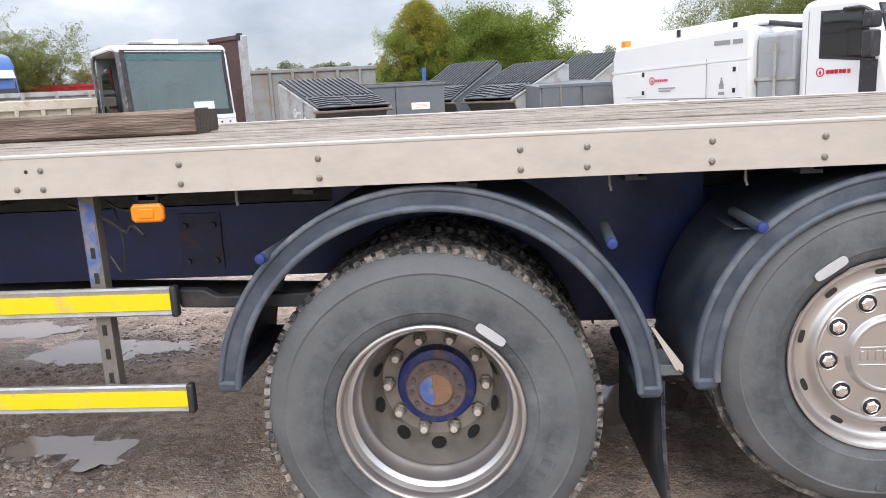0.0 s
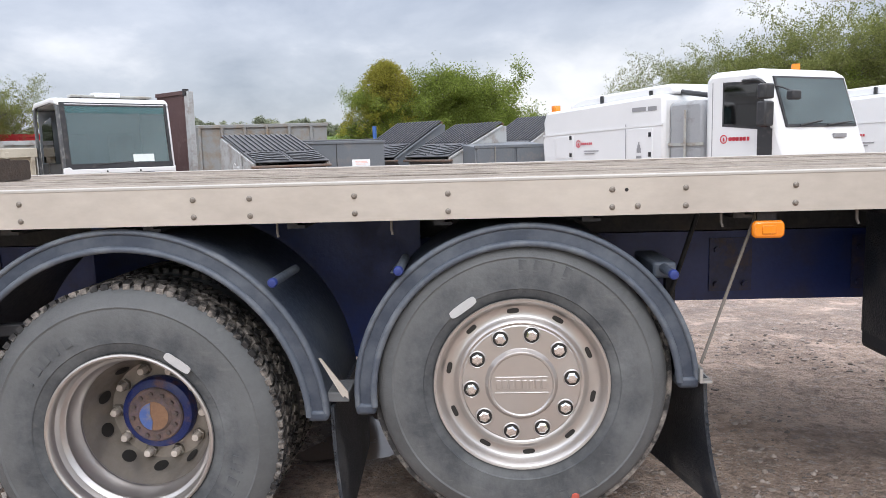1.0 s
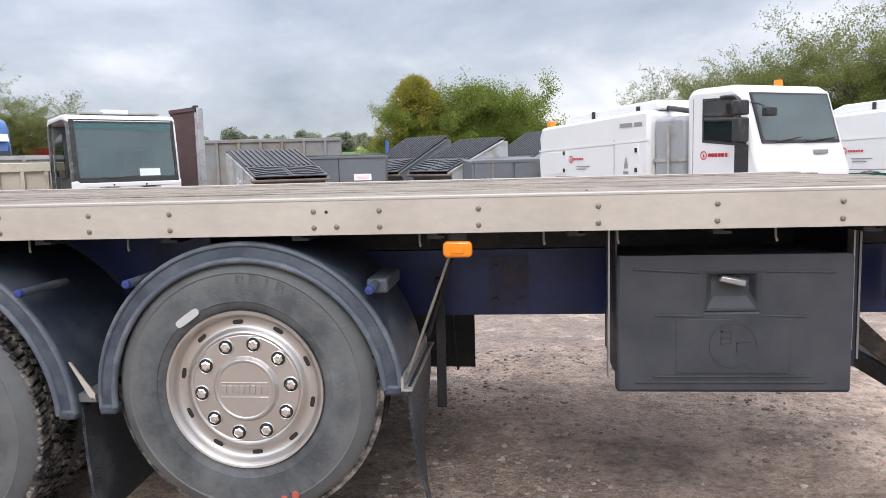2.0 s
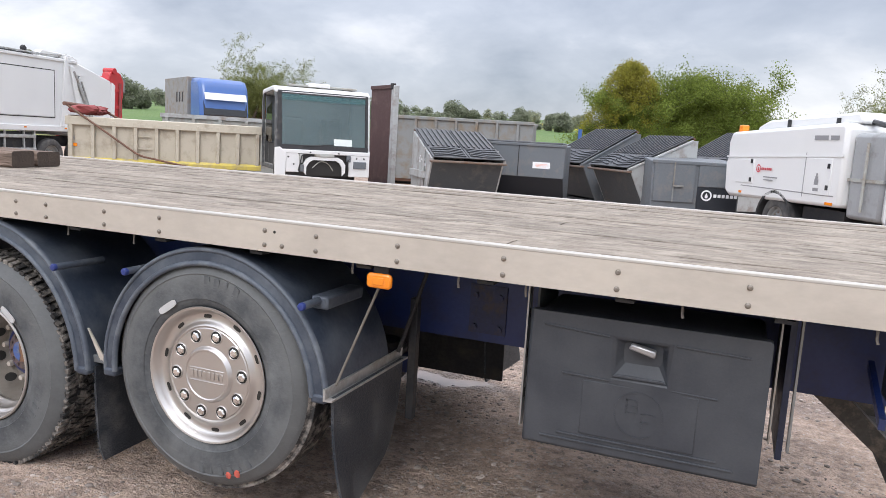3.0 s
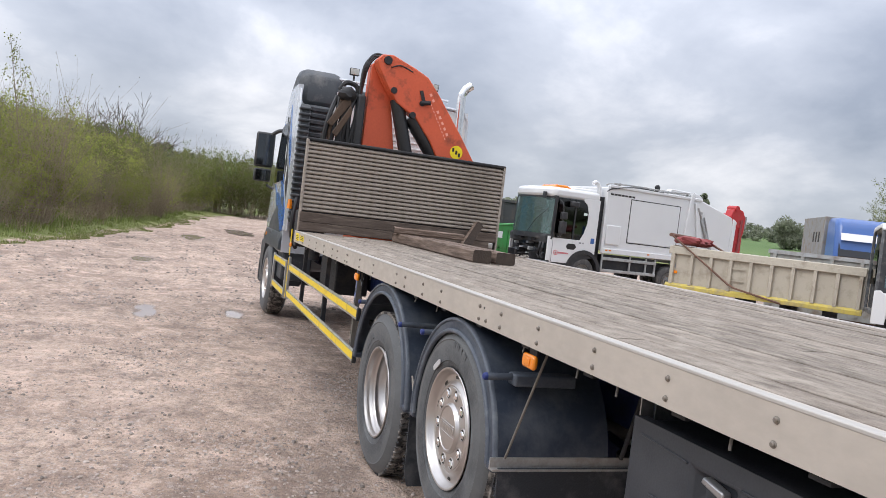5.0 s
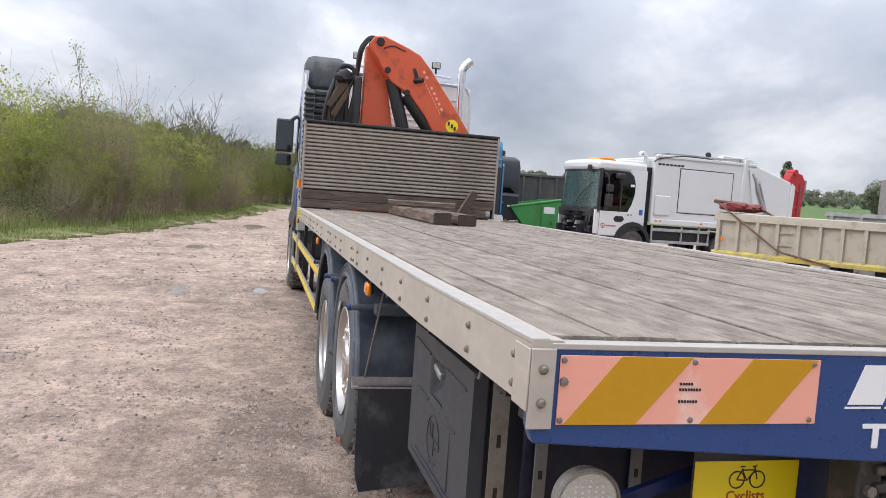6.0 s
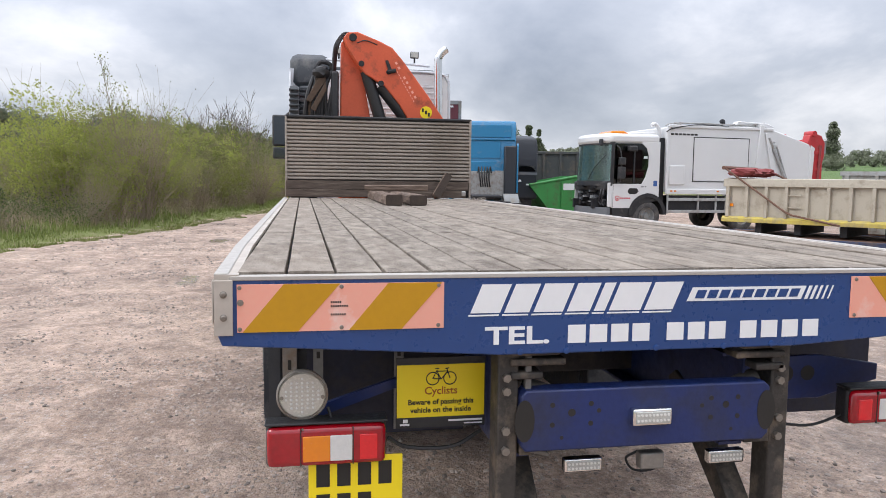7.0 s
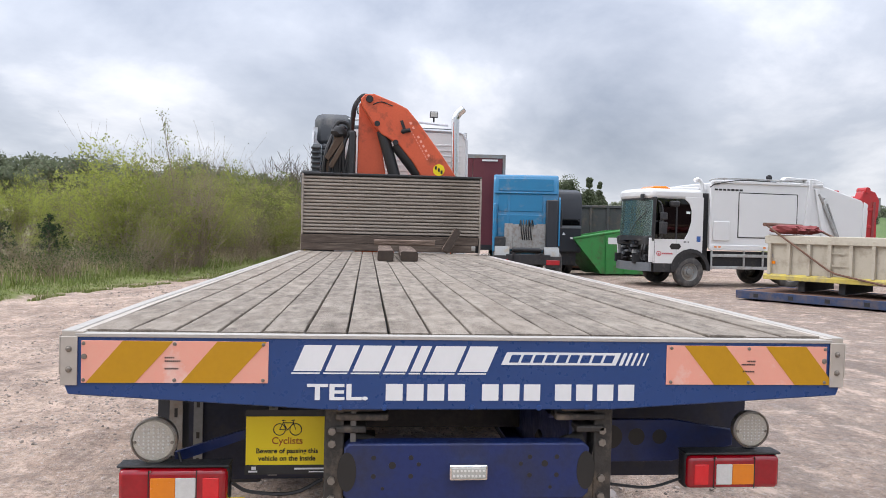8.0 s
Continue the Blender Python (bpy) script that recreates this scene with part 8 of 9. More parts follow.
rolloff(pose(-9.6, 22.6, 0, 0, 0, 12), 5.9, 2.45, "weathered grey roll-off container with rust stains", M_skipgrey)
rolloff(pose(-3.0, 24.9, 0, 0, 0, 6), 6.0, 1.75, "low pale roll-off container behind bins", M_bin_pale)
rolloff(pose(-26.4, 10.1, 0, 0, 0, 80), 6.0, 2.9, "tall dark grey roll-off container", M_contdark)
gp = thing("blue_post", pose(-2.2, 24.2, 0), "thin blue marker post behind the bins", "post")
part("post_shaft", cx((0, 0, 0), (0, 0, 2.35), .07, n=10), M_navy, gp)

# red tipper trailer far behind the stripped cab
rt = thing("red_trailer", pose(-24.0, 35.0, 0, 0, 0, 16), "red steel tipper trailer far behind the cab", "trailer")
part("trailer_body", bx((0, 0, 1.1), (6.0, 2.4, 2.75)), M_red, rt, bevel=.03)
part("top_rail", bx((-.05, -.08, 2.70), (6.05, .06, 2.85)), M_red, rt)
for k in range(7):
    part("rib", bx((.1 + .9 * k, -.07, 1.15), (.22 + .9 * k, 0, 2.72)), M_red, rt)
part("underframe", bx((.2, .3, .6), (5.8, 2.1, 1.1)), M_dark, rt)
for x in (3.6, 4.8):
    w = yard_wheel(rt, x, .02, .505, -1, False)
    w.matrix_basis = Matrix.Translation((x, .02, .505))
    w = yard_wheel(rt, x, 2.38, .505, 1, False)
    w.matrix_basis = Matrix.Translation((x, 2.38, .505)) @ Matrix.Rotation(math.pi, 4, "Z")

# blue lorry far off, facing the yard: x across its front, y back
bl = thing("blue_lorry", pose(-21.2, 27.0, .25, 0, 0, 57), "royal blue lorry with grey box body", "lorry")
part("cab", px([(.02, .9), (0, 2.0), (.2, 3.3), (.5, 3.75), (1.9, 3.8), (1.9, .9)], "x", 0, 2.45), M_navy, bl, bevel=.24)
part("windscreen", px([(-.005, 1.95), (-.03, 2.0), (.16, 2.75), (.19, 2.72)], "x", .15, 2.3), M_glass_dark, bl)
part("sun_visor", px([(.05, 2.75), (-.06, 2.72), (.08, 3.05), (.15, 3.05)], "x", .2, 2.25), M_sign_white, bl, "white headboard sign")
part("grille", bx((.3, -.04, 1.05), (2.15, .02, 1.75)), M_black, bl)
part("grille_bar", bx((1.3, -.06, 1.72), (1.6, -.03, 1.80)), M_chrome, bl)
part("box_body", bx((-.05, 2.1, 1.0), (2.5, 6.2, 3.85)), M_skipgrey, bl, bevel=.03)
part("bumper", bx((0, -.08, .4), (2.45, .4, .95)), M_navy, bl, bevel=.04)
for k in range(3):
    part("vent", bx((-.06, 2.8 + .5 * k, 2.6), (-.045, 3.0 + .5 * k, 3.1)), M_dark, bl)
part("underframe", bx((.2, .5, .5), (2.25, 6.1, 1.0)), M_dark, bl)
for y in (1.3, 5.2):
    yard_wheel(bl, .0, y, .505, -1, False)
    yard_wheel(bl, 2.45, y, .505, 1, False)

# -- sweeper lorries: y runs back, near side x = 0 looks to -x
SIDE = ((0, -1, 0), (0, 0, 1), (-1, 0, 0))
M_tankgrey = mat("tank_grey_plastic", (.33, .34, .35), .5, 0, (.27, .28, .29), 1.5, 30, .6, .02, (.22, .21, .2), .1, 3)


def sweeper(m, label):
    t = thing("sweeper_lorry", m, label, "sweeper", "road sweepers")
    cab_ = part("cab", px([(.02, .55), (-.02, 1.25), (.06, 1.45), (.44, 2.60), (.62, 2.71), (1.62, 2.73), (1.72, 2.58), (1.72, .75), (1.45, .6)], "x", 0, 2.12), M_white, t, "white cab with amber beacon", bevel=.11)
    part("windscreen", px([(.146, 1.735), (.122, 1.745), (.385, 2.53), (.412, 2.52)], "x", .19, 1.93), M_glass_old, cab_)
    part("screen_surround", px([(.140, 1.69), (.116, 1.70), (.398, 2.565), (.425, 2.555)], "x", .15, 1.97), M_black, cab_)
    part("front_badge", bx((1.28, .045, 1.50), (1.60, .085, 1.57)), M_print_grey, cab_)
    part("front_grille", bx((.25, -.03, .62), (1.9, .02, .92)), M_black, cab_, bevel=.02)
    for x in (.12, 1.68):
        part("headlamp", bx((x, -.03, .68), (x + .32, .03, .88)), M_clear_lens, cab_, bevel=.02)
    part("door_window", px([(.36, 1.70), (.58, 2.44), (1.27, 2.48), (1.27, 1.80)], "x", -.012, -.001), M_glass_dark, cab_)
    part("window_frame", px([(.30, 1.65), (.54, 2.49), (1.31, 2.53), (1.31, 1.75)], "x", -.006, .004), M_black, cab_)
    part("door_line", bx((-.004, 1.53, .75), (.002, 1.545, 2.55)), M_print_grey, cab_)
    part("door_line", bx((-.004, .30, .75), (.002, .315, 1.5)), M_print_grey, cab_)
    ring_mark(cab_, (-.003, 1.27, 1.52), .080, SIDE, M_logo_red)
    flat_bars(cab_, (-.003, 1.15, 1.485), SIDE, [(x, 0, x + .055, .070) for x in (0, .075, .15, .225, .30, .375)], M_logo_red, "name_bar")
    part("mirror", bx((-.30, .18, 1.72), (-.08, .36, 2.13)), M_black, cab_, bevel=.03)
    part("mirror", bx((-.30, .18, 2.17), (-.08, .36, 2.42)), M_black, cab_, bevel=.03)
    part("mirror_arm", tx(curve([(-.18, .3, 2.42), (-.10, .5, 2.50), (.01, .9, 2.52)]), .03, 6), M_black, cab_)
    part("kerb_mirror", bx((.10, -.02, 2.14), (.32, .12, 2.30)), M_black, cab_, bevel=.03)
    part("mirror_arm", tx([(.21, .08, 2.28), (.21, .26, 2.36), (.12, .36, 2.40)], .016, 6), M_black, cab_)
    part("door_gap", bx((-.012, .27, .8), (-.002, .56, 1.68)), M_black, cab_)
    part("beacon", cx((1.35, .9, 2.70), (1.35, .9, 2.85), .080, .070, n=14), M_amber, cab_, "amber beacon")
    part("wiper", tx([(.45, .09, 1.72), (1.05, .13, 1.80)], .014, 6), M_black, cab_)
    part("wiper", tx([(1.15, .09, 1.72), (1.85, .13, 1.78)], .014, 6), M_black, cab_)
    tank = part("water_tank", px([(1.85, .75), (1.85, 2.2), (1.95, 2.28), (2.72, 2.28), (2.72, .75)], "x", .12, 2.0), M_tankgrey, t, "grey water tank", bevel=.08)
    part("tank_band", bx((.10, 1.84, 1.42), (.13, 2.72, 1.48)), M_palebox, tank)
    part("tank_pipe", cx((.06, 2.25, .9), (.06, 2.25, 2.1), .025, n=8), M_palebox, tank)
    part("suction_hose", tx(curve([(.3, 1.85, 2.35), (.4, 2.3, 2.42), (.5, 2.8, 2.50)]), .05, 8), M_hose, tank)
    hop = part("hopper", px([(2.74, .92), (2.74, 2.40), (2.86, 2.46), (6.60, 2.30), (6.72, 2.05), (6.68, 1.75), (6.76, 1.6), (6.70, .95), (6.5, .85)], "x", 0, 2.12), M_white, t, "white hopper body", bevel=.07)
    part("roof_box", px([(2.72, 2.46), (2.80, 2.66), (5.6, 2.56), (6.0, 2.42), (6.0, 2.32)], "x", .25, 1.9), M_white, hop, bevel=.07)
    for y in (3.3, 4.8):
        part("roof_catch", bx((.2, y, 2.40), (.27, y + .06, 2.56)), M_black, hop)
    part("beacon", bx((.1, 6.36, 2.28), (.26, 6.52, 2.46)), M_amber, hop, "amber beacon", bevel=.02)
    part("waist_line", px([(2.74, 1.88), (6.70, 1.76), (6.70, 1.72), (2.74, 1.84)], "x", -.012, .003), M_white, hop)
    part("lower_line", px([(2.9, 1.13), (6.0, 1.13), (6.0, 1.11), (2.9, 1.11)], "x", -.004, .003), M_print_grey, hop)
    dr = part("locker_door", bx((-.015, 3.02, 1.12), (.004, 3.75, 1.80)), M_white, hop, bevel=.008)
    flat_bars(dr, (-.018, 3.40, 1.30), SIDE, [(-.06, 0, .06, .10), (-.04, .10, .04, .16), (-.02, .16, .02, .22), (-.08, -.12, .08, -.06)], M_print_grey)
    part("panel_seam", bx((-.006, 3.80, 1.05), (.002, 3.815, 1.9)), M_print_grey, hop)
    d2 = part("locker_door", bx((-.012, 5.55, 1.18), (.004, 6.22, 1.70)), M_white, hop, bevel=.008)
    for y in (3.06, 5.6):
        for z in (1.22, 1.62):
            part("hinge", bx((-.025, y, z), (-.01, y + .07, z + .09)), M_dark, hop)
    ring_mark(hop, (-.016, 5.35, 1.52), .085, SIDE, M_logo_red)
    flat_bars(hop, (-.016, 5.15, 1.34), SIDE, [(0, 0, .50, .025), (.02, -.06, .36, -.035)], M_print_grey)
    for x in (0, .46):
        flat_bars(hop, (-.004, 3.62, 2.14), SIDE, [(x, 0, x + (.40 if not x else .24), .085)], M_print_grey, "model_bar")
    for y in (1.9, 3.0, 5.95):
        part("reflector", bx((-.012, y + 1.0 if y < 2 else y, .95), (.0, (y + 1.0 if y < 2 else y) + .1, 1.0)), M_amber, hop)
    part("chassis_rail", bx((.5, .6, .6), (1.6, 6.0, .85)), M_dark, t)
    for y in (1.0, 4.7):
        yard_wheel(t, .05, y, .48, -1)
        yard_wheel(t, 2.07, y, .48, 1)
    part("mudguard", strip(nb(), None, [[(x, 4.7 + r * math.cos(radians(a)), .48 + r * math.sin(radians(a))) for r, x in ((.56, .0), (.62, .0), (.62, .4), (.56, .4))] for a in range(0, 181, 15)]), M_black, t, smooth=40)
    part("under_gear", bx((.2, 2.8, .35), (1.9, 4.0, .85)), M_dark, t)
    part("brush_arm", bx((.02, 3.0, .45), (.3, 4.0, .62)), M_dark, t, bevel=.03)
    return t


sweeper(pose(6.3, 10.0, .02, 0, 0, 30) @ Matrix.Diagonal((1, 1, .975, 1)), "white road sweeper lorry with red marks")
s2 = sweeper(pose(12.3, 10.3, 0, 0, 0, 30), "second white road sweeper lorry beside the first")
part("green_band", bx((-.015, 2.8, .86), (-.002, 6.0, 1.04)), M_teal, s2)

# -- blue tractor unit seen from behind: heads to -x
tu = thing("blue_tractor_unit", pose(-17.69, 5.0, 0, 0, 0, -10), "bright blue lorry tractor unit seen from behind", "lorry")
for y in (.75, 1.65):
    part("chassis_rail", bx((-5.6, y - .05, .72), (0, y + .05, .98)), M_dark, tu)
tcab = part("cab", px([(-2.5, 1.0), (-2.5, 3.45), (-2.65, 3.75), (-4.4, 3.82), (-4.75, 3.4), (-4.95, 1.9), (-4.95, .7), (-3.2, .8)], "y", .02, 2.36), M_azure, tu, "bright blue sleeper cab", bevel=.06)
for y0, y1, z0, z1 in ((.20, 2.18, 3.16, 3.60), (.62, 1.80, 2.42, 3.02), (.20, .54, 2.42, 3.02), (.62, 1.80, 1.75, 2.30), (.20, .54, 1.5, 2.30)):
    part("back_panel", bx((-2.50, y0, z0), (-2.475, y1, z1)), M_azure, tcab, bevel=.012)
part("back_ridge", bx((-2.50, .05, 3.06), (-2.44, 2.33, 3.11)), M_azure, tcab, bevel=.015)
part("grab_rail", tx([(-2.44, .16, 1.5), (-2.38, .16, 1.6), (-2.38, .16, 2.5), (-2.44, .16, 2.6)], .02, 6), M_azure, tcab)
for y0 in (.45, 1.62):
    part("catwalk_plate", bx((-2.44, y0, 1.05), (-2.38, y0 + .30, 1.98)), M_galv, tu, "worn metal plate")
part("exhaust_box", bx((-2.9, .06, .75), (-2.3, .5, 1.5)), M_black, tu, bevel=.04)
part("number_board", bx((.02, 2.0, .30), (.03, 2.3, .42)), M_paper, tu)
part("side_window", px([(-3.4, 1.9), (-4.5, 1.9), (-4.3, 2.8), (-3.4, 2.8)], "y", 2.335, 2.35), M_glass_dark, tcab)
part("side_fairing", bx((-2.7, 1.92, .95), (-2.2, 2.36, 2.85)), M_darkbody, tcab, "dark side fairing", bevel=.05)
part("fairing_edge", px([(-2.30, 1.2), (-2.22, 1.2), (-2.22, 2.86), (-2.30, 2.95)], "y", 2.365, 2.42), M_azure, tcab, "blue edge of the side fairing", bevel=.01)
part("side_fairing", bx((-2.9, .02, .95), (-2.3, .16, 2.7)), M_azure, tcab, bevel=.05)
part("susie_board", bx((-2.46, .75, 1.0), (-2.40, 1.75, 1.95)), M_galv, tu, "chequer plate with air lines", bevel=.01)
for k in range(5):
    part("air_line", tx(curve([(-2.40, 1.0 + .12 * k, 1.9), (-2.25, 1.02 + .1 * k, 2.1), (-2.1, 1.05 + .08 * k, 1.75), (-2.2, 1.1 + .08 * k, 1.4)]), .025, 6), M_hose, tu)
part("fifth_wheel", px([(-1.7, .98), (-.9, .98), (-.5, 1.05), (-.5, 1.12), (-1.7, 1.14)], "y", .72, 1.7), M_dark, tu, bevel=.02)
for y in (.12, 1.80):
    part("mudguard", strip(nb(), None, [[(-1.25 + r * math.cos(radians(a)), q, .52 + r * math.sin(radians(a))) for r, q in ((.60, y), (.66, y), (.66, y + .5), (.60, y + .5))] for a in range(0, 181, 15)]), M_skipgrey, tu, "grey plastic mudguard", smooth=40)
    part("tail_lamp", bx((-.02, y + .02, .62), (.03, y + .45, .78)), M_red_lens, tu, bevel=.01)
    part("lamp_panel", bx((-.06, y, .52), (-.02, y + .5, .9)), M_black, tu)
part("rear_beam", bx((-.10, .5, .62), (.0, 1.95, .95)), M_dark, tu, bevel=.02)
for x in (-1.25, -4.0):
    for y, r_ in ((.08, 0), (2.40, math.pi)):
        w = yard_wheel(tu, x, y, .505, 1, False)
        w.matrix_basis = Matrix.Translation((x, y, .505)) @ Matrix.Rotation(r_, 4, "Z")
part("mirror", bx((-4.7, 2.5, 1.9), (-4.55, 2.7, 2.6)), M_black, tcab, bevel=.03)

# maroon curtain trailer past the truck's cab
mt = thing("curtain_trailer", pose(-22.3, 3.72, 0, 0, 0, -7), "maroon curtain-sided trailer with grey frame", "trailer")
for y in (.11, 1.26):
    part("rear_door", bx((-.05, y, 1.1), (0, y + 1.13, 4.50)), M_curtain, mt)
part("curtain", bx((-12.5, 2.46, 1.15), (-.1, 2.5, 4.45)), M_curtain, mt)
part("curtain", bx((-12.5, 0, 1.15), (-.1, .04, 4.45)), M_curtain, mt)
for y in (0, 2.40):
    part("rear_post", bx((-.12, y, 1.0), (.03, y + .11, 4.62)), M_skipgrey, mt)
part("roof", bx((-12.5, 0, 4.50), (.02, 2.5, 4.64)), M_skipgrey, mt)
part("trailer_bed", bx((-12.5, 0, .95), (.02, 2.5, 1.15)), M_dark, mt)
part("roof_lamp", bx((.02, 1.6, 4.38), (.05, 2.2, 4.45)), M_clear_lens, mt)
for x in (-2.5, -3.8, -5.1):
    for y, r_ in ((.05, 0), (2.45, math.pi)):
        w = yard_wheel(mt, x, y, .505, 1, False)
        w.matrix_basis = Matrix.Translation((x, y, .505)) @ Matrix.Rotation(r_, 4, "Z")

# dark lorry next to the blue one
dl = thing("dark_lorry", pose(-22.2, 7.55, 0, 0, 0, 6), "dark lorry parked beyond the blue tractor", "lorry")
part("body", px([(-6, .9), (-6, 3.1), (-.5, 3.42), (-.12, 3.30), (0, 3.0), (.03, 1.9), (0, .9)], "y", 0, 1.9), M_darkbody, dl, bevel=.08)
part("dark_screen", px([(.030, 2.0), (.042, 2.0), (-.06, 3.12), (-.075, 3.10)], "y", .12, 1.78), M_glass_dark, dl, "dark glossy screen")
part("screen_band", bx((.022, .05, 1.86), (.050, 1.85, 1.96)), M_bin_grey, dl, bevel=.01)
part("label", bx((.012, 1.40, 1.45), (.024, 1.62, 1.52)), M_sign_white, dl)
part("warning_triangle", px([(1.05, 1.60), (1.20, 1.60), (1.125, 1.71)], "x", .022, .030), M_sign_white, dl)
part("underframe", bx((-6, .2, .4), (-.1, 1.7, .9)), M_dark, dl)
part("edge_trim", bx((-.05, -.02, .9), (.02, .06, 3.15)), M_azure, dl)
for x in (-1.2, -4.6):
    for y, r_ in ((.02, 0), (1.88, math.pi)):
        w = yard_wheel(dl, x, y, .505, 1, False)
        w.matrix_basis = Matrix.Translation((x, y, .505)) @ Matrix.Rotation(r_, 4, "Z")

# green skip with raked ends
gs = thing("green_skip", pose(-22.2, 8.75, 0, 0, 0, 8), "bright green skip with raked end and white notices", "skip")
prof = [(.32, 1.46), (1.55, .08), (4.2, .08), (5.2, 1.72), (5.12, 1.72), (4.15, .16), (1.6, .16), (.42, 1.48)]
part("skip_side", px([(.32, 1.46), (1.55, .08), (4.2, .08), (5.2, 2.02), (2.6, 1.84)], "x", -.04, 0), M_green, gs)
part("skip_side", px([(.32, 1.46), (1.55, .08), (4.2, .08), (5.2, 2.02), (2.6, 1.84)], "x", -1.84, -1.8), M_green, gs)
part("skip_floor", px(prof, "x", -1.8, -.04), M_green, gs)
part("skip_rim", tx([(0, .30, 1.48), (0, 2.6, 1.86), (0, 5.2, 2.04)], .05, 8), M_green, gs)
part("notice", bx((.003, 1.78, 1.28), (.010, 2.3, 1.54)), M_sign_white, gs, "white notice")
part("notice", bx((.003, 2.75, .35), (.010, 3.2, .95)), M_sign_yellow, gs)
for y in (1.7, 2.55, 3.5):
    part("rib", bx((0, y, .1), (.05, y + .08, 1.6)), M_green, gs)
part("lug", cx((0, 2.2, .9), (.14, 2.2, .9), .05, n=10), M_green, gs)

# ---- plants ----
def leaf_mat(name, a, b, per_object=0.0):
    m = mat(name, a, .6, 0, b, .6, 9, .9, 0.0, island=0 if per_object else .35, per_object=per_object, spec=.25)
    n, l = m.node_tree.nodes, m.node_tree.links
    bs = n["Principled BSDF"]
    src = bs.inputs["Base Color"].links[0].from_socket
    tr, mx = n.new("ShaderNodeBsdfTranslucent"), n.new("ShaderNodeMixShader")
    l.new(src, tr.inputs["Color"])
    mx.inputs[0].default_value = .6
    out = n["Material Output"]
    l.new(bs.outputs[0], mx.inputs[1]); l.new(tr.outputs[0], mx.inputs[2]); l.new(mx.outputs[0], out.inputs["Surface"])
    return m


M_leaf_spring = leaf_mat("spring_leaf", a=(.36, .385, .095), b=(.19, .225, .055), per_object=.40)
M_leaf_green = leaf_mat("fresh_green_leaf", (.235, .29, .06), (.16, .21, .045))
M_leaf_olive = leaf_mat("olive_leaf", (.225, .25, .08), (.165, .19, .062))
M_leaf_spruce = leaf_mat("spruce_needle", (.045, .08, .04), (.03, .055, .03))
M_leaf_brown = leaf_mat("dead_bramble_leaf", (.21, .15, .095), (.13, .095, .06))
M_leaf_gold = leaf_mat("golden_conifer", (.34, .31, .055), (.24, .235, .042))
# distance haze is put into these two leaf colours, paler and greyer
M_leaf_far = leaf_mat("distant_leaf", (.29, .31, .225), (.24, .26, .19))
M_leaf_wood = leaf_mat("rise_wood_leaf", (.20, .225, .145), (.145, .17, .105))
M_leaf_haw = leaf_mat("hawthorn_leaf", (.185, .215, .062), (.12, .145, .042), per_object=.30)
M_leaf_bramble = leaf_mat("bramble_leaf", (.10, .14, .04), (.065, .095, .03))
M_bark = mat("grey_bark", (.115, .09, .07), .9, 0, (.06, .047, .037), 6, 40, .8, .15)
M_twig = mat("brown_twig", (.29, .235, .17), .9, 0, (.185, .145, .105), 6, 40, .7, .05)
M_blade = mat("grass_blade", (.175, .215, .045), .7, 0, (.13, .16, .036), 2, 15, .8, 0.0, island=.3)
M_straw = mat("dead_stalk", (.38, .31, .20), .85, 0, (.24, .18, .115), 3, 20, .8, 0.0, island=.3)


def leaves_mesh(name, centres, size, seed, material, jitter=.5, up=.3):
    """One small bent leaf, two triangles, at every centre."""
    r = np.random.RandomState(seed)
    c = np.asarray(centres, float)
    n = len(c)
    d = r.normal(size=(n, 3)); d[:, 2] += up
    d /= np.linalg.norm(d, axis=1)[:, None]
    q = np.cross(d, r.normal(size=(n, 3)))
    q /= np.linalg.norm(q, axis=1)[:, None]
    s = size * (1 + jitter * r.uniform(-1, 1, (n, 1)))
    v = np.stack([c - d * s * .5, c + q * s * .30, c + d * s * .5, c - q * s * .30], 1).reshape(-1, 3)
    m_ = bpy.data.meshes.new(name)
    m_.from_pydata(v.tolist(), [], [(4 * i, 4 * i + 1, 4 * i + 2, 4 * i + 3) for i in range(n)])
    m_.materials.append(material)
    return m_


def grow(r, start, way, length, radius, depth, out, tips, spread=.55, kids=(3, 5), droop=0.0):
    """A limb and its children; out collects lines of (point, radius), tips the places for leaves."""
    p, d = Vector(start), Vector(way).normalized()
    line = [(p.copy(), radius)]
    steps = 4 if depth else 2
    for i in range(steps):
        d = (d + Vector((r.gauss(0, .14), r.gauss(0, .14), r.gauss(0, .08) - droop))).normalized()
        p = p + d * length / steps
        line.append((p.copy(), radius * (1 - .75 * (i + 1) / steps)))
        if depth <= 1:
            tips.append((p.copy(), d.copy()))
    out.append(line)
    if depth > 0:
        for k in range(r.randint(*kids)):
            q, rad = line[r.randint(1, steps)]
            side = Vector((r.gauss(0, 1), r.gauss(0, 1), r.gauss(.25, .5))).normalized()
            grow(r, q, d * (1 - spread) + side * spread, length * r.uniform(.5, .75), max(.004, rad * .6), depth - 1, out, tips, spread, kids, droop)


def limbs_mesh(name, lines, material, sides=5, least=.003):
    b = nb()
    for line in lines:
        tube(b, [p for p, _ in line], [max(least, q) for _, q in line], sides)
    return link_mesh(name, b, material, 40)


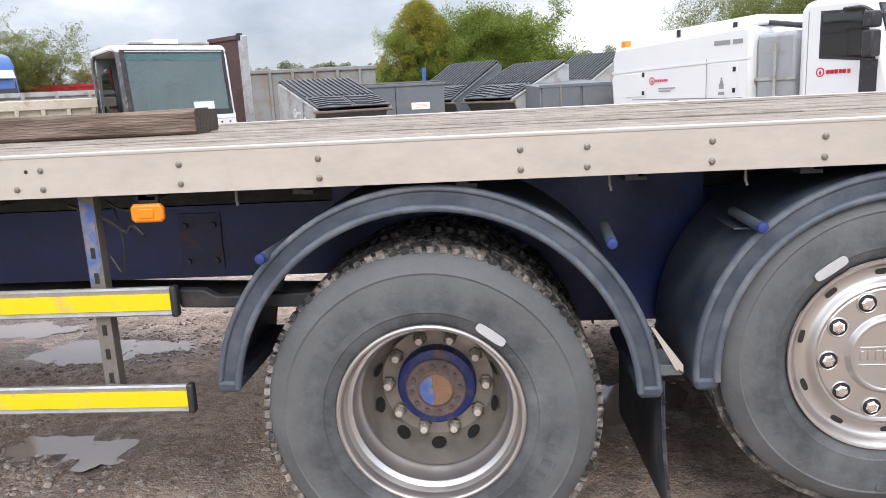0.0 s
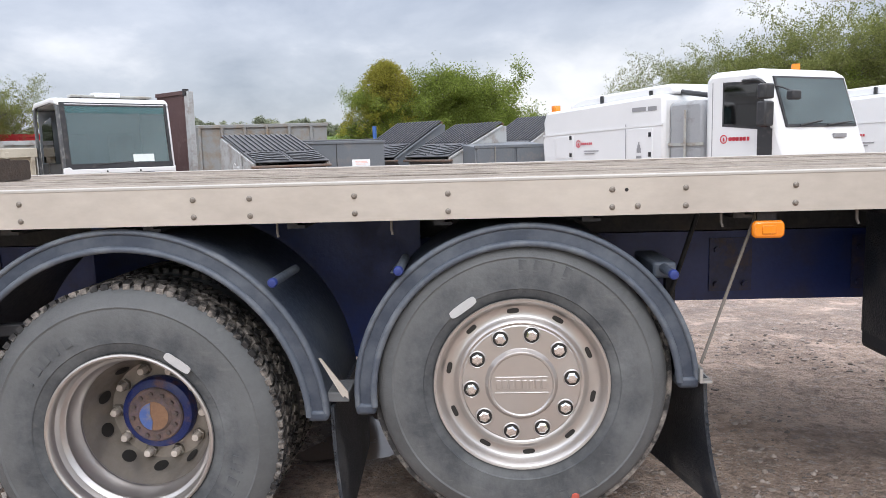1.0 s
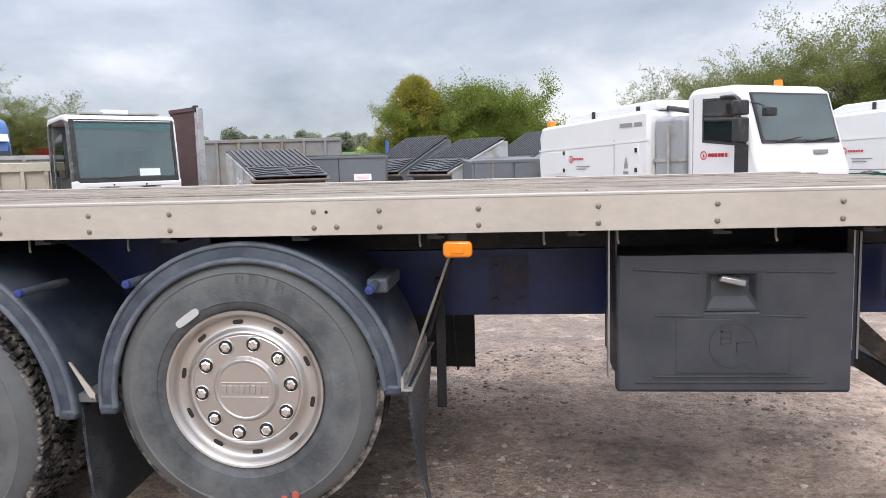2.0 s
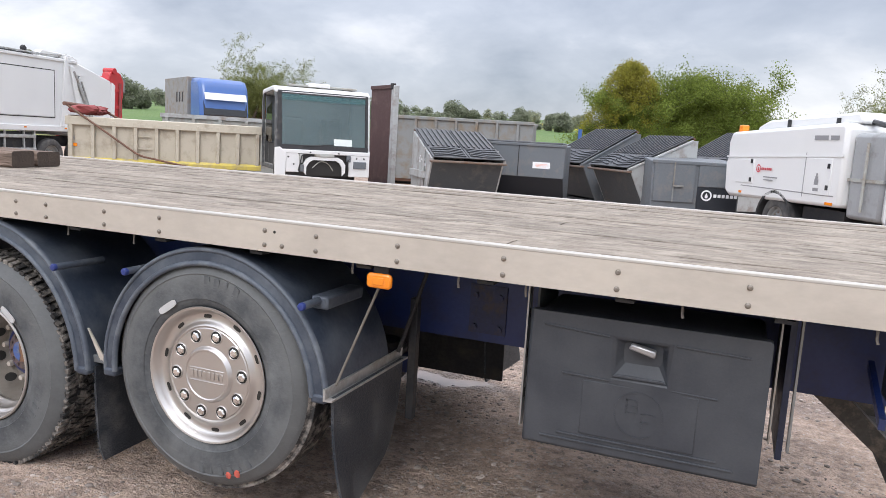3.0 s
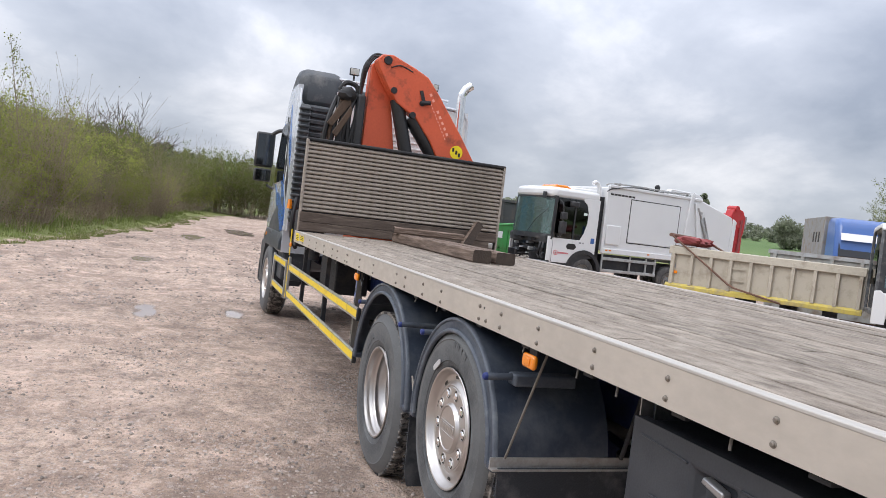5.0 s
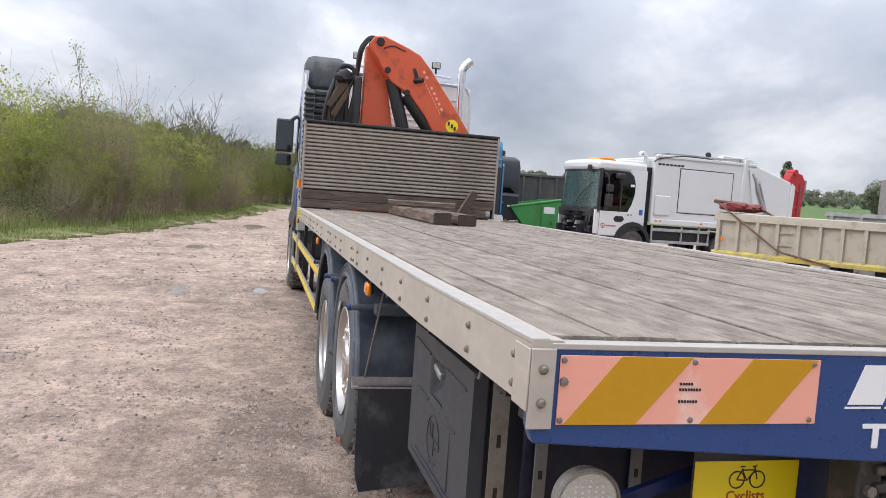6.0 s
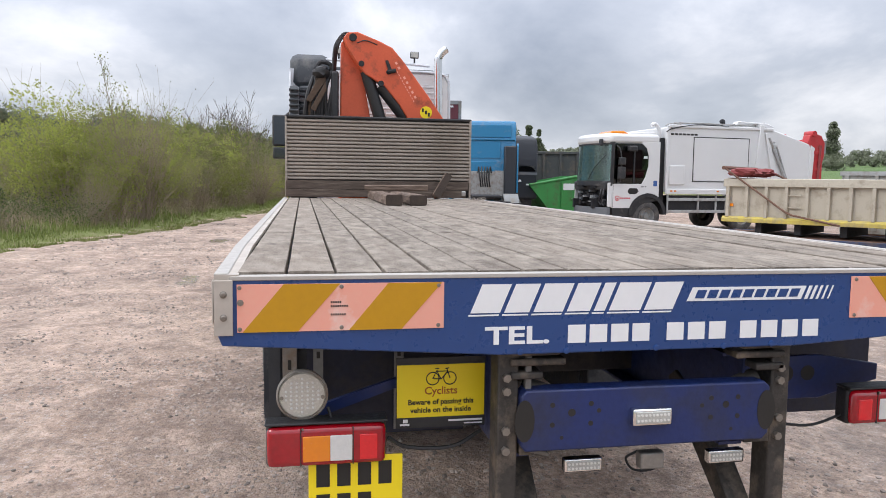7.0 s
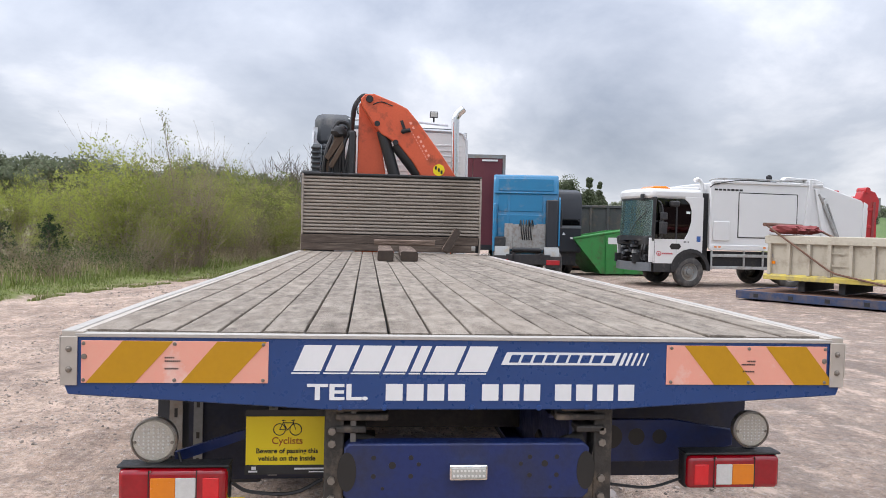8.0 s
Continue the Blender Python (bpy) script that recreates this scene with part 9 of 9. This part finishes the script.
def plant(name, seed, high, kind):
    """Returns the two meshes of a plant: wood and leaves."""
    r = random.Random(seed)
    out, tips = [], []
    if kind in ("shrub", "hawthorn"):
        for k in range(20):
            a, rad = r.uniform(0, 6.28), r.uniform(0, .8)
            lean = r.uniform(.0, .40)
            grow(r, (rad * math.cos(a), rad * math.sin(a), 0), (lean * math.cos(a), lean * math.sin(a), 1), high * r.uniform(.5, .88), .016, 1, out, tips, .38, (6, 8))
        clump = [(r.gauss(0, .8), r.gauss(0, .8), r.uniform(.18, 1) * high) for _ in range(10)]
        tips = [q for q in tips if q[0].z > high * .10 and min(math.dist(q[0], c) for c in clump) < 1.0 * high / 4 + .3]
        per, size, mat_, scatter = 13, .095, M_leaf_spring if kind == "shrub" else M_leaf_haw, .10
    elif kind == "low":
        for k in range(22):
            a, rad = r.uniform(0, 6.28), r.uniform(0, .8)
            grow(r, (rad * math.cos(a), rad * math.sin(a), 0), (.8 * math.cos(a), .8 * math.sin(a), .8), high * r.uniform(.5, 1.0), .010, 1, out, tips, .5, (3, 5))
        per, size, mat_, scatter = 6, .05, M_leaf_bramble, .10
    elif kind == "dead":
        for k in range(40):
            a, rad = r.uniform(0, 6.28), r.uniform(0, .9)
            grow(r, (rad * math.cos(a), rad * math.sin(a), 0), (.5 * math.cos(a), .5 * math.sin(a), .9), high * r.uniform(.4, 1.0), .009, 1, out, tips, .5, (3, 5))
        per, size, mat_, scatter = 2, .04, M_leaf_brown, .08
    elif kind == "shoot":
        grow(r, (0, 0, 0), (.02, -.16, 1), high, .028, 0, out, tips)
        for k in range(18):
            q = out[0][-1][0] * (.58 + .022 * k)
            a = r.uniform(0, 6.28)
            grow(r, q, (.5 * math.cos(a), .5 * math.sin(a), .8), .75 - .03 * k, .008, 0, out, tips)
        per, size, mat_, scatter = 7, .06, M_leaf_spring, .07
    elif kind == "spruce":
        out.append([(Vector((0, 0, 0)), .04), (Vector((0, 0, high * .5)), .025), (Vector((.02, 0, high)), .006)])
        for k in range(110):
            t = r.random()
            a = r.uniform(0, 6.28)
            grow(r, (0, 0, high * (.05 + .92 * t)), (math.cos(a), math.sin(a), -.05 + .5 * t), (1 - t) ** .8 * high * .42 + .06, .010, 0, out, tips, .3)
        per, size, mat_, scatter = 12, .05, M_leaf_spruce, .035
    elif kind == "bare":
        for k in range(11):
            a, lean = k * .571 + r.uniform(-.3, .3), r.uniform(.12, .75)
            grow(r, (.15 * math.cos(a), .15 * math.sin(a), 0), (lean * math.cos(a), lean * math.sin(a), 1), high * .66, .06, 3, out, tips, .36, (4, 5))
        per, size, mat_, scatter = 0, .05, M_leaf_olive, .1
    elif kind == "stems":
        for k in range(46):
            a, lean = r.uniform(0, 6.28), r.uniform(.03, .50)
            grow(r, (.25 * r.random() * math.cos(a), .25 * r.random() * math.sin(a), 0), (lean * math.cos(a), lean * math.sin(a), 1), high * r.uniform(.55, .85), .013, 1, out, tips, .32, (4, 7))
        per, size, mat_, scatter = 1, .05, M_leaf_olive, .06
    elif kind == "conifer":
        out.append([(Vector((0, 0, 0)), .22), (Vector((0, 0, high * .5)), .14), (Vector((.1, 0, high * .97)), .02)])
        for k in range(620):
            t = r.random() ** .8
            a = r.uniform(0, 6.28)
            reach = (1 - t) ** .7 * high * .50 + .25
            grow(r, (0, 0, high * (.06 + .9 * t)), (math.cos(a), math.sin(a), .55), reach, .025, 0, out, tips, .4)
        extra = []
        for p, d in list(tips):
            extra.extend([(p + Vector((r.gauss(0, .12), r.gauss(0, .12), r.gauss(.05, .12))), d) for _ in range(2)])
        tips.extend(extra)
        per, size, mat_, scatter = 14, .115, M_leaf_gold, .15
    else:
        grow(r, (0, 0, 0), (r.gauss(0, .05), r.gauss(0, .05), 1), high * (.34 if kind == "tree" else .42), high * .028, 4, out, tips, .62, (4, 5))
        per, size, mat_, scatter = {"tree": 34, "airy": 24}[kind], .056, {"tree": M_leaf_green, "airy": M_leaf_olive}[kind], .12 if kind == "tree" else .085
    wood = limbs_mesh("branchwork" if kind in ("shrub", "hawthorn", "low", "dead") else "trunk", out, M_bark if kind in ("tree", "airy", "conifer", "bare", "spruce") else M_twig, 3 if kind in ("shrub", "hawthorn", "low", "dead") else 4, .020 if kind == "bare" else .003)
    if not per:
        return wood, None
    cs = [p + Vector((r.gauss(0, scatter), r.gauss(0, scatter), r.gauss(0, scatter))) for p, _ in tips for _ in range(per)]
    cs = [c for c in cs if c.z > .03]
    return wood, leaves_mesh("foliage" if kind in ("shrub", "hawthorn", "low", "dead") else "crown", cs, size, seed, mat_)


def put_plant(name, meshes, m, label, category, group, scale=1.0):
    t = thing(name, m @ Matrix.Scale(scale, 4), label, category, group)
    wood, crown = meshes
    piece(wood.name.split(".")[0], wood, t, Matrix())
    if crown:
        piece(crown.name.split(".")[0], crown, t, Matrix())
    return t


def on_ground(x, y, rz=0.0):
    return Matrix.Translation((x, y, ground_z(x, y) - .03)) @ Matrix.Rotation(rz, 4, "Z")


rp = random.Random(21)
SHRUBS = [plant("shrub", s, 4.0, "shrub") for s in (1, 2, 3, 4)] + [plant("shrub", s, 4.0, "hawthorn") for s in (9, 10)]
SHRUB_HIGH = [sorted(v.co.z for v in leaf.vertices)[int(len(leaf.vertices) * .97)] for _, leaf in SHRUBS]
LOWS = [plant("low", s, h, "low") for s, h in ((5, 1.1), (6, .8))]
DEAD = [plant("dead", s, 1.3, "dead") for s in (7, 8)]


def hedge_shrub(x, y, high, label, group, dark=False):
    k = 4 + rp.randrange(2) if dark else rp.randrange(4)
    put_plant("shrub", SHRUBS[k], on_ground(x, y, rp.uniform(0, 6.28)), label, "shrub", group, high / SHRUB_HIGH[k])


# hedge of young willow and birch along the verge, taller towards the track's end
x = -13.0
while x > -59:
    tall = min(4.6, 4.05 + max(0, -x - 30) * .035)
    for row, (off, part_) in enumerate(((1.9, .58), (3.4, .92), (5.2, 1.0), (7.6, 1.0))):
        xx = x + rp.uniform(-.7, .7)
        yy = edge_y(xx) - off - rp.uniform(-.3, .6)
        if (yy - .93) / (6.5 - xx) < -.335 or (row == 0 and rp.random() < .35):
            continue
        hedge_shrub(xx, yy, tall * part_ * rp.uniform(.74, 1.04), "low twiggy spring shrub in the hedge" if row == 0 else "tall spring shrub with thin stems and fresh leaves", "hedge along the verge", row > 0 and (xx < -44 or rp.random() < .15))
    x -= rp.uniform(1.5, 2.2) if x > -40 else rp.uniform(2.2, 3.0)
for k in range(9):
    xx = -8.5 - 1.5 * k + rp.uniform(-.5, .5)
    put_plant("bramble", LOWS[k % 2], on_ground(xx, edge_y(xx) - rp.uniform(1.6, 4.8), rp.uniform(0, 6.28)), "low dark green bramble at the verge", "bramble", "brambles on the verge", rp.uniform(.6, 1.1))
for k in range(14):
    xx = -14.5 - 2.8 * k + rp.uniform(-.8, .8)
    put_plant("dead_bramble", DEAD[k % 2], on_ground(xx, edge_y(xx) - rp.uniform(1.0, 1.9), rp.uniform(0, 6.28)), "brown dead bramble under the hedge", "bramble", "dead brambles on the verge", rp.uniform(.5, .85))
for k in range(9):
    xx, yy = -15 - rp.uniform(0, 12), -9.4 - rp.uniform(0, 6)
    put_plant("dead_bramble", DEAD[k % 2], on_ground(xx, yy, rp.uniform(0, 6.28)), "brown dead bramble in rough grass", "bramble", "dead brambles on the verge", rp.uniform(.5, .9))
# shrubs standing in the clearing and beyond it
for k in range(17):
    d, s = rp.uniform(44, 58), -.345 - .0145 * k
    hedge_shrub(6.5 - d, .93 + s * d, rp.uniform(2.9, 4.0), "leafy shrub beyond the rough grass", "shrubs beyond the clearing")
for k in range(7):
    d, s = rp.uniform(26, 38), -.36 - .022 * k
    hedge_shrub(6.5 - d, .93 + s * d, rp.uniform(1.0, 1.7), "small spring shrub in rough grass", "shrubs in the clearing")
SPRUCE = plant("spruce", 34, 1.7, "spruce")
for x, y, s in ((-20.0, -9.8, 1.0), (-18.6, -10.9, 1.05), (-23.5, -11.2, .8)):
    put_plant("young_spruce", SPRUCE, on_ground(x, y, x), "small dark green spruce in rough grass", "spruce", "young spruces", s)
# the tallest shoot
put_plant("sapling", plant("sapling", 31, 5.6, "shoot"), on_ground(-21.5, -5.55), "thin tall sapling above the hedge", "sapling", "", 1.0)
BARE, STEMS = plant("bare", 33, 6.8, "bare"), plant("stems", 35, 3.9, "stems")
BARE_TALL = 9.6 / max(v.co.z for v in BARE[0].vertices)
put_plant("bare_tree", BARE, on_ground(-75, -6.9, 1.6), "leafless spreading grey tree behind the hedge", "tree", "bare trees", BARE_TALL)
for x, y, s in ((-20.6, -5.0, 1.0), (-22.4, -5.9, .9), (-36.5, edge_y(-36.5) - 1.2, .95), (-26.5, edge_y(-26.5) - 1.3, .62), (-17.5, edge_y(-17.5) - 1.5, .45)):
    put_plant("bare_shrub", STEMS, on_ground(x, y, x), "leafless brown many-stemmed shrub in the hedge", "shrub", "bare shrubs in the hedge", s)
# bushes closing the end of the track
for k in range(18):
    hedge_shrub(-57.0 - rp.uniform(0, 5), -1.8 + .5 * k + rp.uniform(-.4, .4), rp.uniform(3.2, 4.8), "dark green leafy shrub at the end of the track", "shrubs at the track's end", True)
for k in range(9):
    hedge_shrub(-76 - rp.uniform(0, 8), 10 + 4.0 * k + rp.uniform(-1, 1), rp.uniform(2.4, 3.4), "dark green leafy shrub past the end of the track", "shrubs past the track", True)

TREE_A, TREE_B, TREE_C = plant("tree", 41, 6.4, "tree"), plant("tree", 42, 6.0, "tree"), plant("airy", 43, 6.8, "airy")
CONIFER = plant("conifer", 44, 8.4, "conifer")
put_plant("golden_conifer", CONIFER, on_ground(-5.2, 55.6), "bushy golden green conifer behind the bins", "conifer", "", .94)
for x, y, k, q in ((-4.6, 55.0, 1, 1.75), (-3.9, 57.0, 0, 2.15), (-2.0, 56.2, 1, 2.1), (-.2, 56.8, 0, 2.25), (1.6, 56.4, 1, 2.2), (3.2, 56.0, 0, 1.75), (4.9, 56.4, 1, 1.15), (6.4, 56.8, 0, .95), (8.2, 57.5, 1, 1.05)):
    put_plant("tree", (TREE_A, TREE_B)[k], on_ground(x, y, x), "yellowish green spring tree behind the bins", "tree", "trees behind the bins", q)
for x, y, s in ((7.0, 25.0, .80), (8.3, 24.6, .98), (9.6, 25.2, 1.08), (10.8, 24.3, 1.12), (12.1, 24.9, 1.22), (13.4, 24, 1.28), (14.6, 25.1, 1.32), (15.9, 24.3, 1.36), (17.3, 24.8, 1.4), (18.8, 24, 1.42), (20.4, 24.5, 1.45), (23, 25, 1.5), (26, 24, 1.5), (12.4, 27, 1.2), (9.4, 27.2, 1.0), (17, 27, 1.4), (29, 22, 1.5), (21.5, 27.5, 1.5)):
    put_plant("tree", TREE_C if rp.random() < .6 else TREE_B, on_ground(x, y, rp.uniform(0, 6.28)), "olive green hedgerow tree behind the sweepers", "tree", "hedgerow behind the sweepers", s * .83)
for x, y, s, kind_ in ((-23.4, 34.2, 1.10, TREE_C), (-22.4, 35.4, .92, TREE_C), (-24.4, 35.6, .90, TREE_C)):
    put_plant("tree", kind_, on_ground(x, y, x), "spring green tree behind parked lorries", "tree", "trees behind the lorries", s)
put_plant("bare_tree", BARE, on_ground(-18.5, 42, 1.0), "leafless tree behind the stripped cab", "tree", "bare trees", BARE_TALL * .38)


# far woods along the horizon: crowns of many lobes with a loose leafy outline
def far_woods():
    r = np.random.RandomState(9)
    b = bmesh.new()
    bmesh.ops.create_icosphere(b, subdivisions=2, radius=1)
    ball, tri = np.array([v.co[:] for v in b.verts]), np.array([[v.index for v in f.verts] for f in b.faces])
    b.free()
    far, rise = [[], [], 0], [[], [], 0]

    def add(wood, v, f):
        wood[0].append(v)
        wood[1].append(f + wood[2])
        wood[2] += len(v)

    def crown(wood, x, y, h, w, lobes, leaves, size, cone=False):
        z = ground_z(x, y) - .2
        for k in range(lobes):
            p = r.normal(size=3)
            p /= np.linalg.norm(p)
            t = r.uniform(.12, .95) if cone else 0
            spread = (1 - t) * .5 if cone else r.uniform(.25, .68)
            c = np.array((x + p[0] * w * spread, y + p[1] * w * spread, z + (h * t if cone else h * (.50 + .30 * p[2]))))
            q = w * ((1 - t) * .5 + .08 if cone else r.uniform(.30, .46))
            core = ball * q * .58 * (1 + r.uniform(-.18, .18, (len(ball), 1))) * np.array((1, 1, .9)) + c
            add(wood, core, tri)
            d = r.normal(size=(leaves, 3))
            d /= np.linalg.norm(d, axis=1)[:, None]
            at_ = c + d * q * r.uniform(.72, 1.10, (leaves, 1))
            add(wood, (at_[:, None, :] + r.uniform(-size, size, (leaves, 3, 3))).reshape(-1, 3), np.arange(3 * leaves).reshape(leaves, 3))

    for az in np.arange(-62, 140, .5):
        west = az > 66
        for layer in range(2):
            if r.rand() < (.10 if not west else .05):
                continue
            a = math.radians(az + r.uniform(-.4, .4))
            dist = (r.uniform(190, 235) if az < 90 else r.uniform(150, 190)) + layer * 40
            h = (r.uniform(2.4, 4.6) if not west else r.uniform(5.5, 9) * min(1, .45 + (az - 90) * .055) if az > 90 else r.uniform(2.2, 4.0)) * (1 + .25 * layer)
            crown(rise if az > 90 else far, -dist * math.sin(a), dist * math.cos(a), h, h * r.uniform(.55, .85), 4, 170, .34 if not west else .50)
    # taller trees that stand out of the line: bearing, distance, height, pointed or round
    for az, dist, h, cone in ((20.8, 195, 7.0, 0), (20.0, 200, 5.6, 0), (19.2, 198, 4.8, 0), (15.5, 190, 6.0, 0), (12.4, 195, 5.4, 0), (13.2, 205, 5.0, 0), (25.6, 140, 6.4, 0), (27.6, 146, 5.2, 0), (44.6, 150, 6.4, 0), (43.6, 155, 5.0, 0), (50.6, 165, 10.5, 1), (73.8, 165, 9.5, 0), (74.8, 170, 8.5, 0), (72.2, 168, 10.0, 1), (71.4, 172, 8.5, 1)):
        a = math.radians(az)
        crown(rise if az > 66 else far, -dist * math.sin(a), dist * math.cos(a), h, h * (.34 if cone else .55), 14, 320, .30, cone)
    return far, rise


for wood, m_, lab in zip(far_woods(), (M_leaf_far, M_leaf_wood), ("green woods along the horizon with haze in their leaf colour", "dark green wood on the rise")):
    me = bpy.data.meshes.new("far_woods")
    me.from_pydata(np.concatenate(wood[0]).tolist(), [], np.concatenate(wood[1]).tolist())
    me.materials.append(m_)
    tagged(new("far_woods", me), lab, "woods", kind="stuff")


# grass blades and dead stalks on the verge
def verge_blades():
    r = np.random.RandomState(17)
    vs, fs, ds, dfs = [], [], [], []
    for k in range(90000):
        x = -6 - 46 * r.rand() ** 1.4
        g = r.rand() ** 1.7 * 9
        y = edge_y(x) - g + .5 + noise.noise((x * .7, 0, 3)) * .6
        if noise.noise((x * 1.2, y * 1.2, 4)) < -.25 and g < 1.2:
            continue
        z = ground_z(x, y)
        dead = r.rand() < (.015 if g < 1.6 else min(.5, .05 + (g - 1.6) * .14))
        h = (r.uniform(.015, .07) if g < 1.3 else r.uniform(.05, .20)) * (1.8 if dead else 1.0)
        a, lean = r.uniform(0, 6.28), r.uniform(0, .5) * h
        w = .006 + .009 * r.rand()
        t = ds if dead else vs
        q = dfs if dead else fs
        i = len(t)
        t.extend([(x - w * math.sin(a), y + w * math.cos(a), z - .01), (x + w * math.sin(a), y - w * math.cos(a), z - .01), (x + lean * math.cos(a), y + lean * math.sin(a), z + h)])
        q.append((i, i + 1, i + 2))
    return vs, fs, ds, dfs


vs, fs, ds, dfs = verge_blades()
for nm, v, f, m_, lab in (("verge_grass", vs, fs, M_blade, "uneven green grass on the verge"), ("dead_stalks", ds, dfs, M_straw, "pale dead stalks among the verge grass")):
    me = bpy.data.meshes.new(nm)
    me.from_pydata(v, [], f)
    me.materials.append(m_)
    tagged(new(nm, me), lab, "grass", kind="stuff")
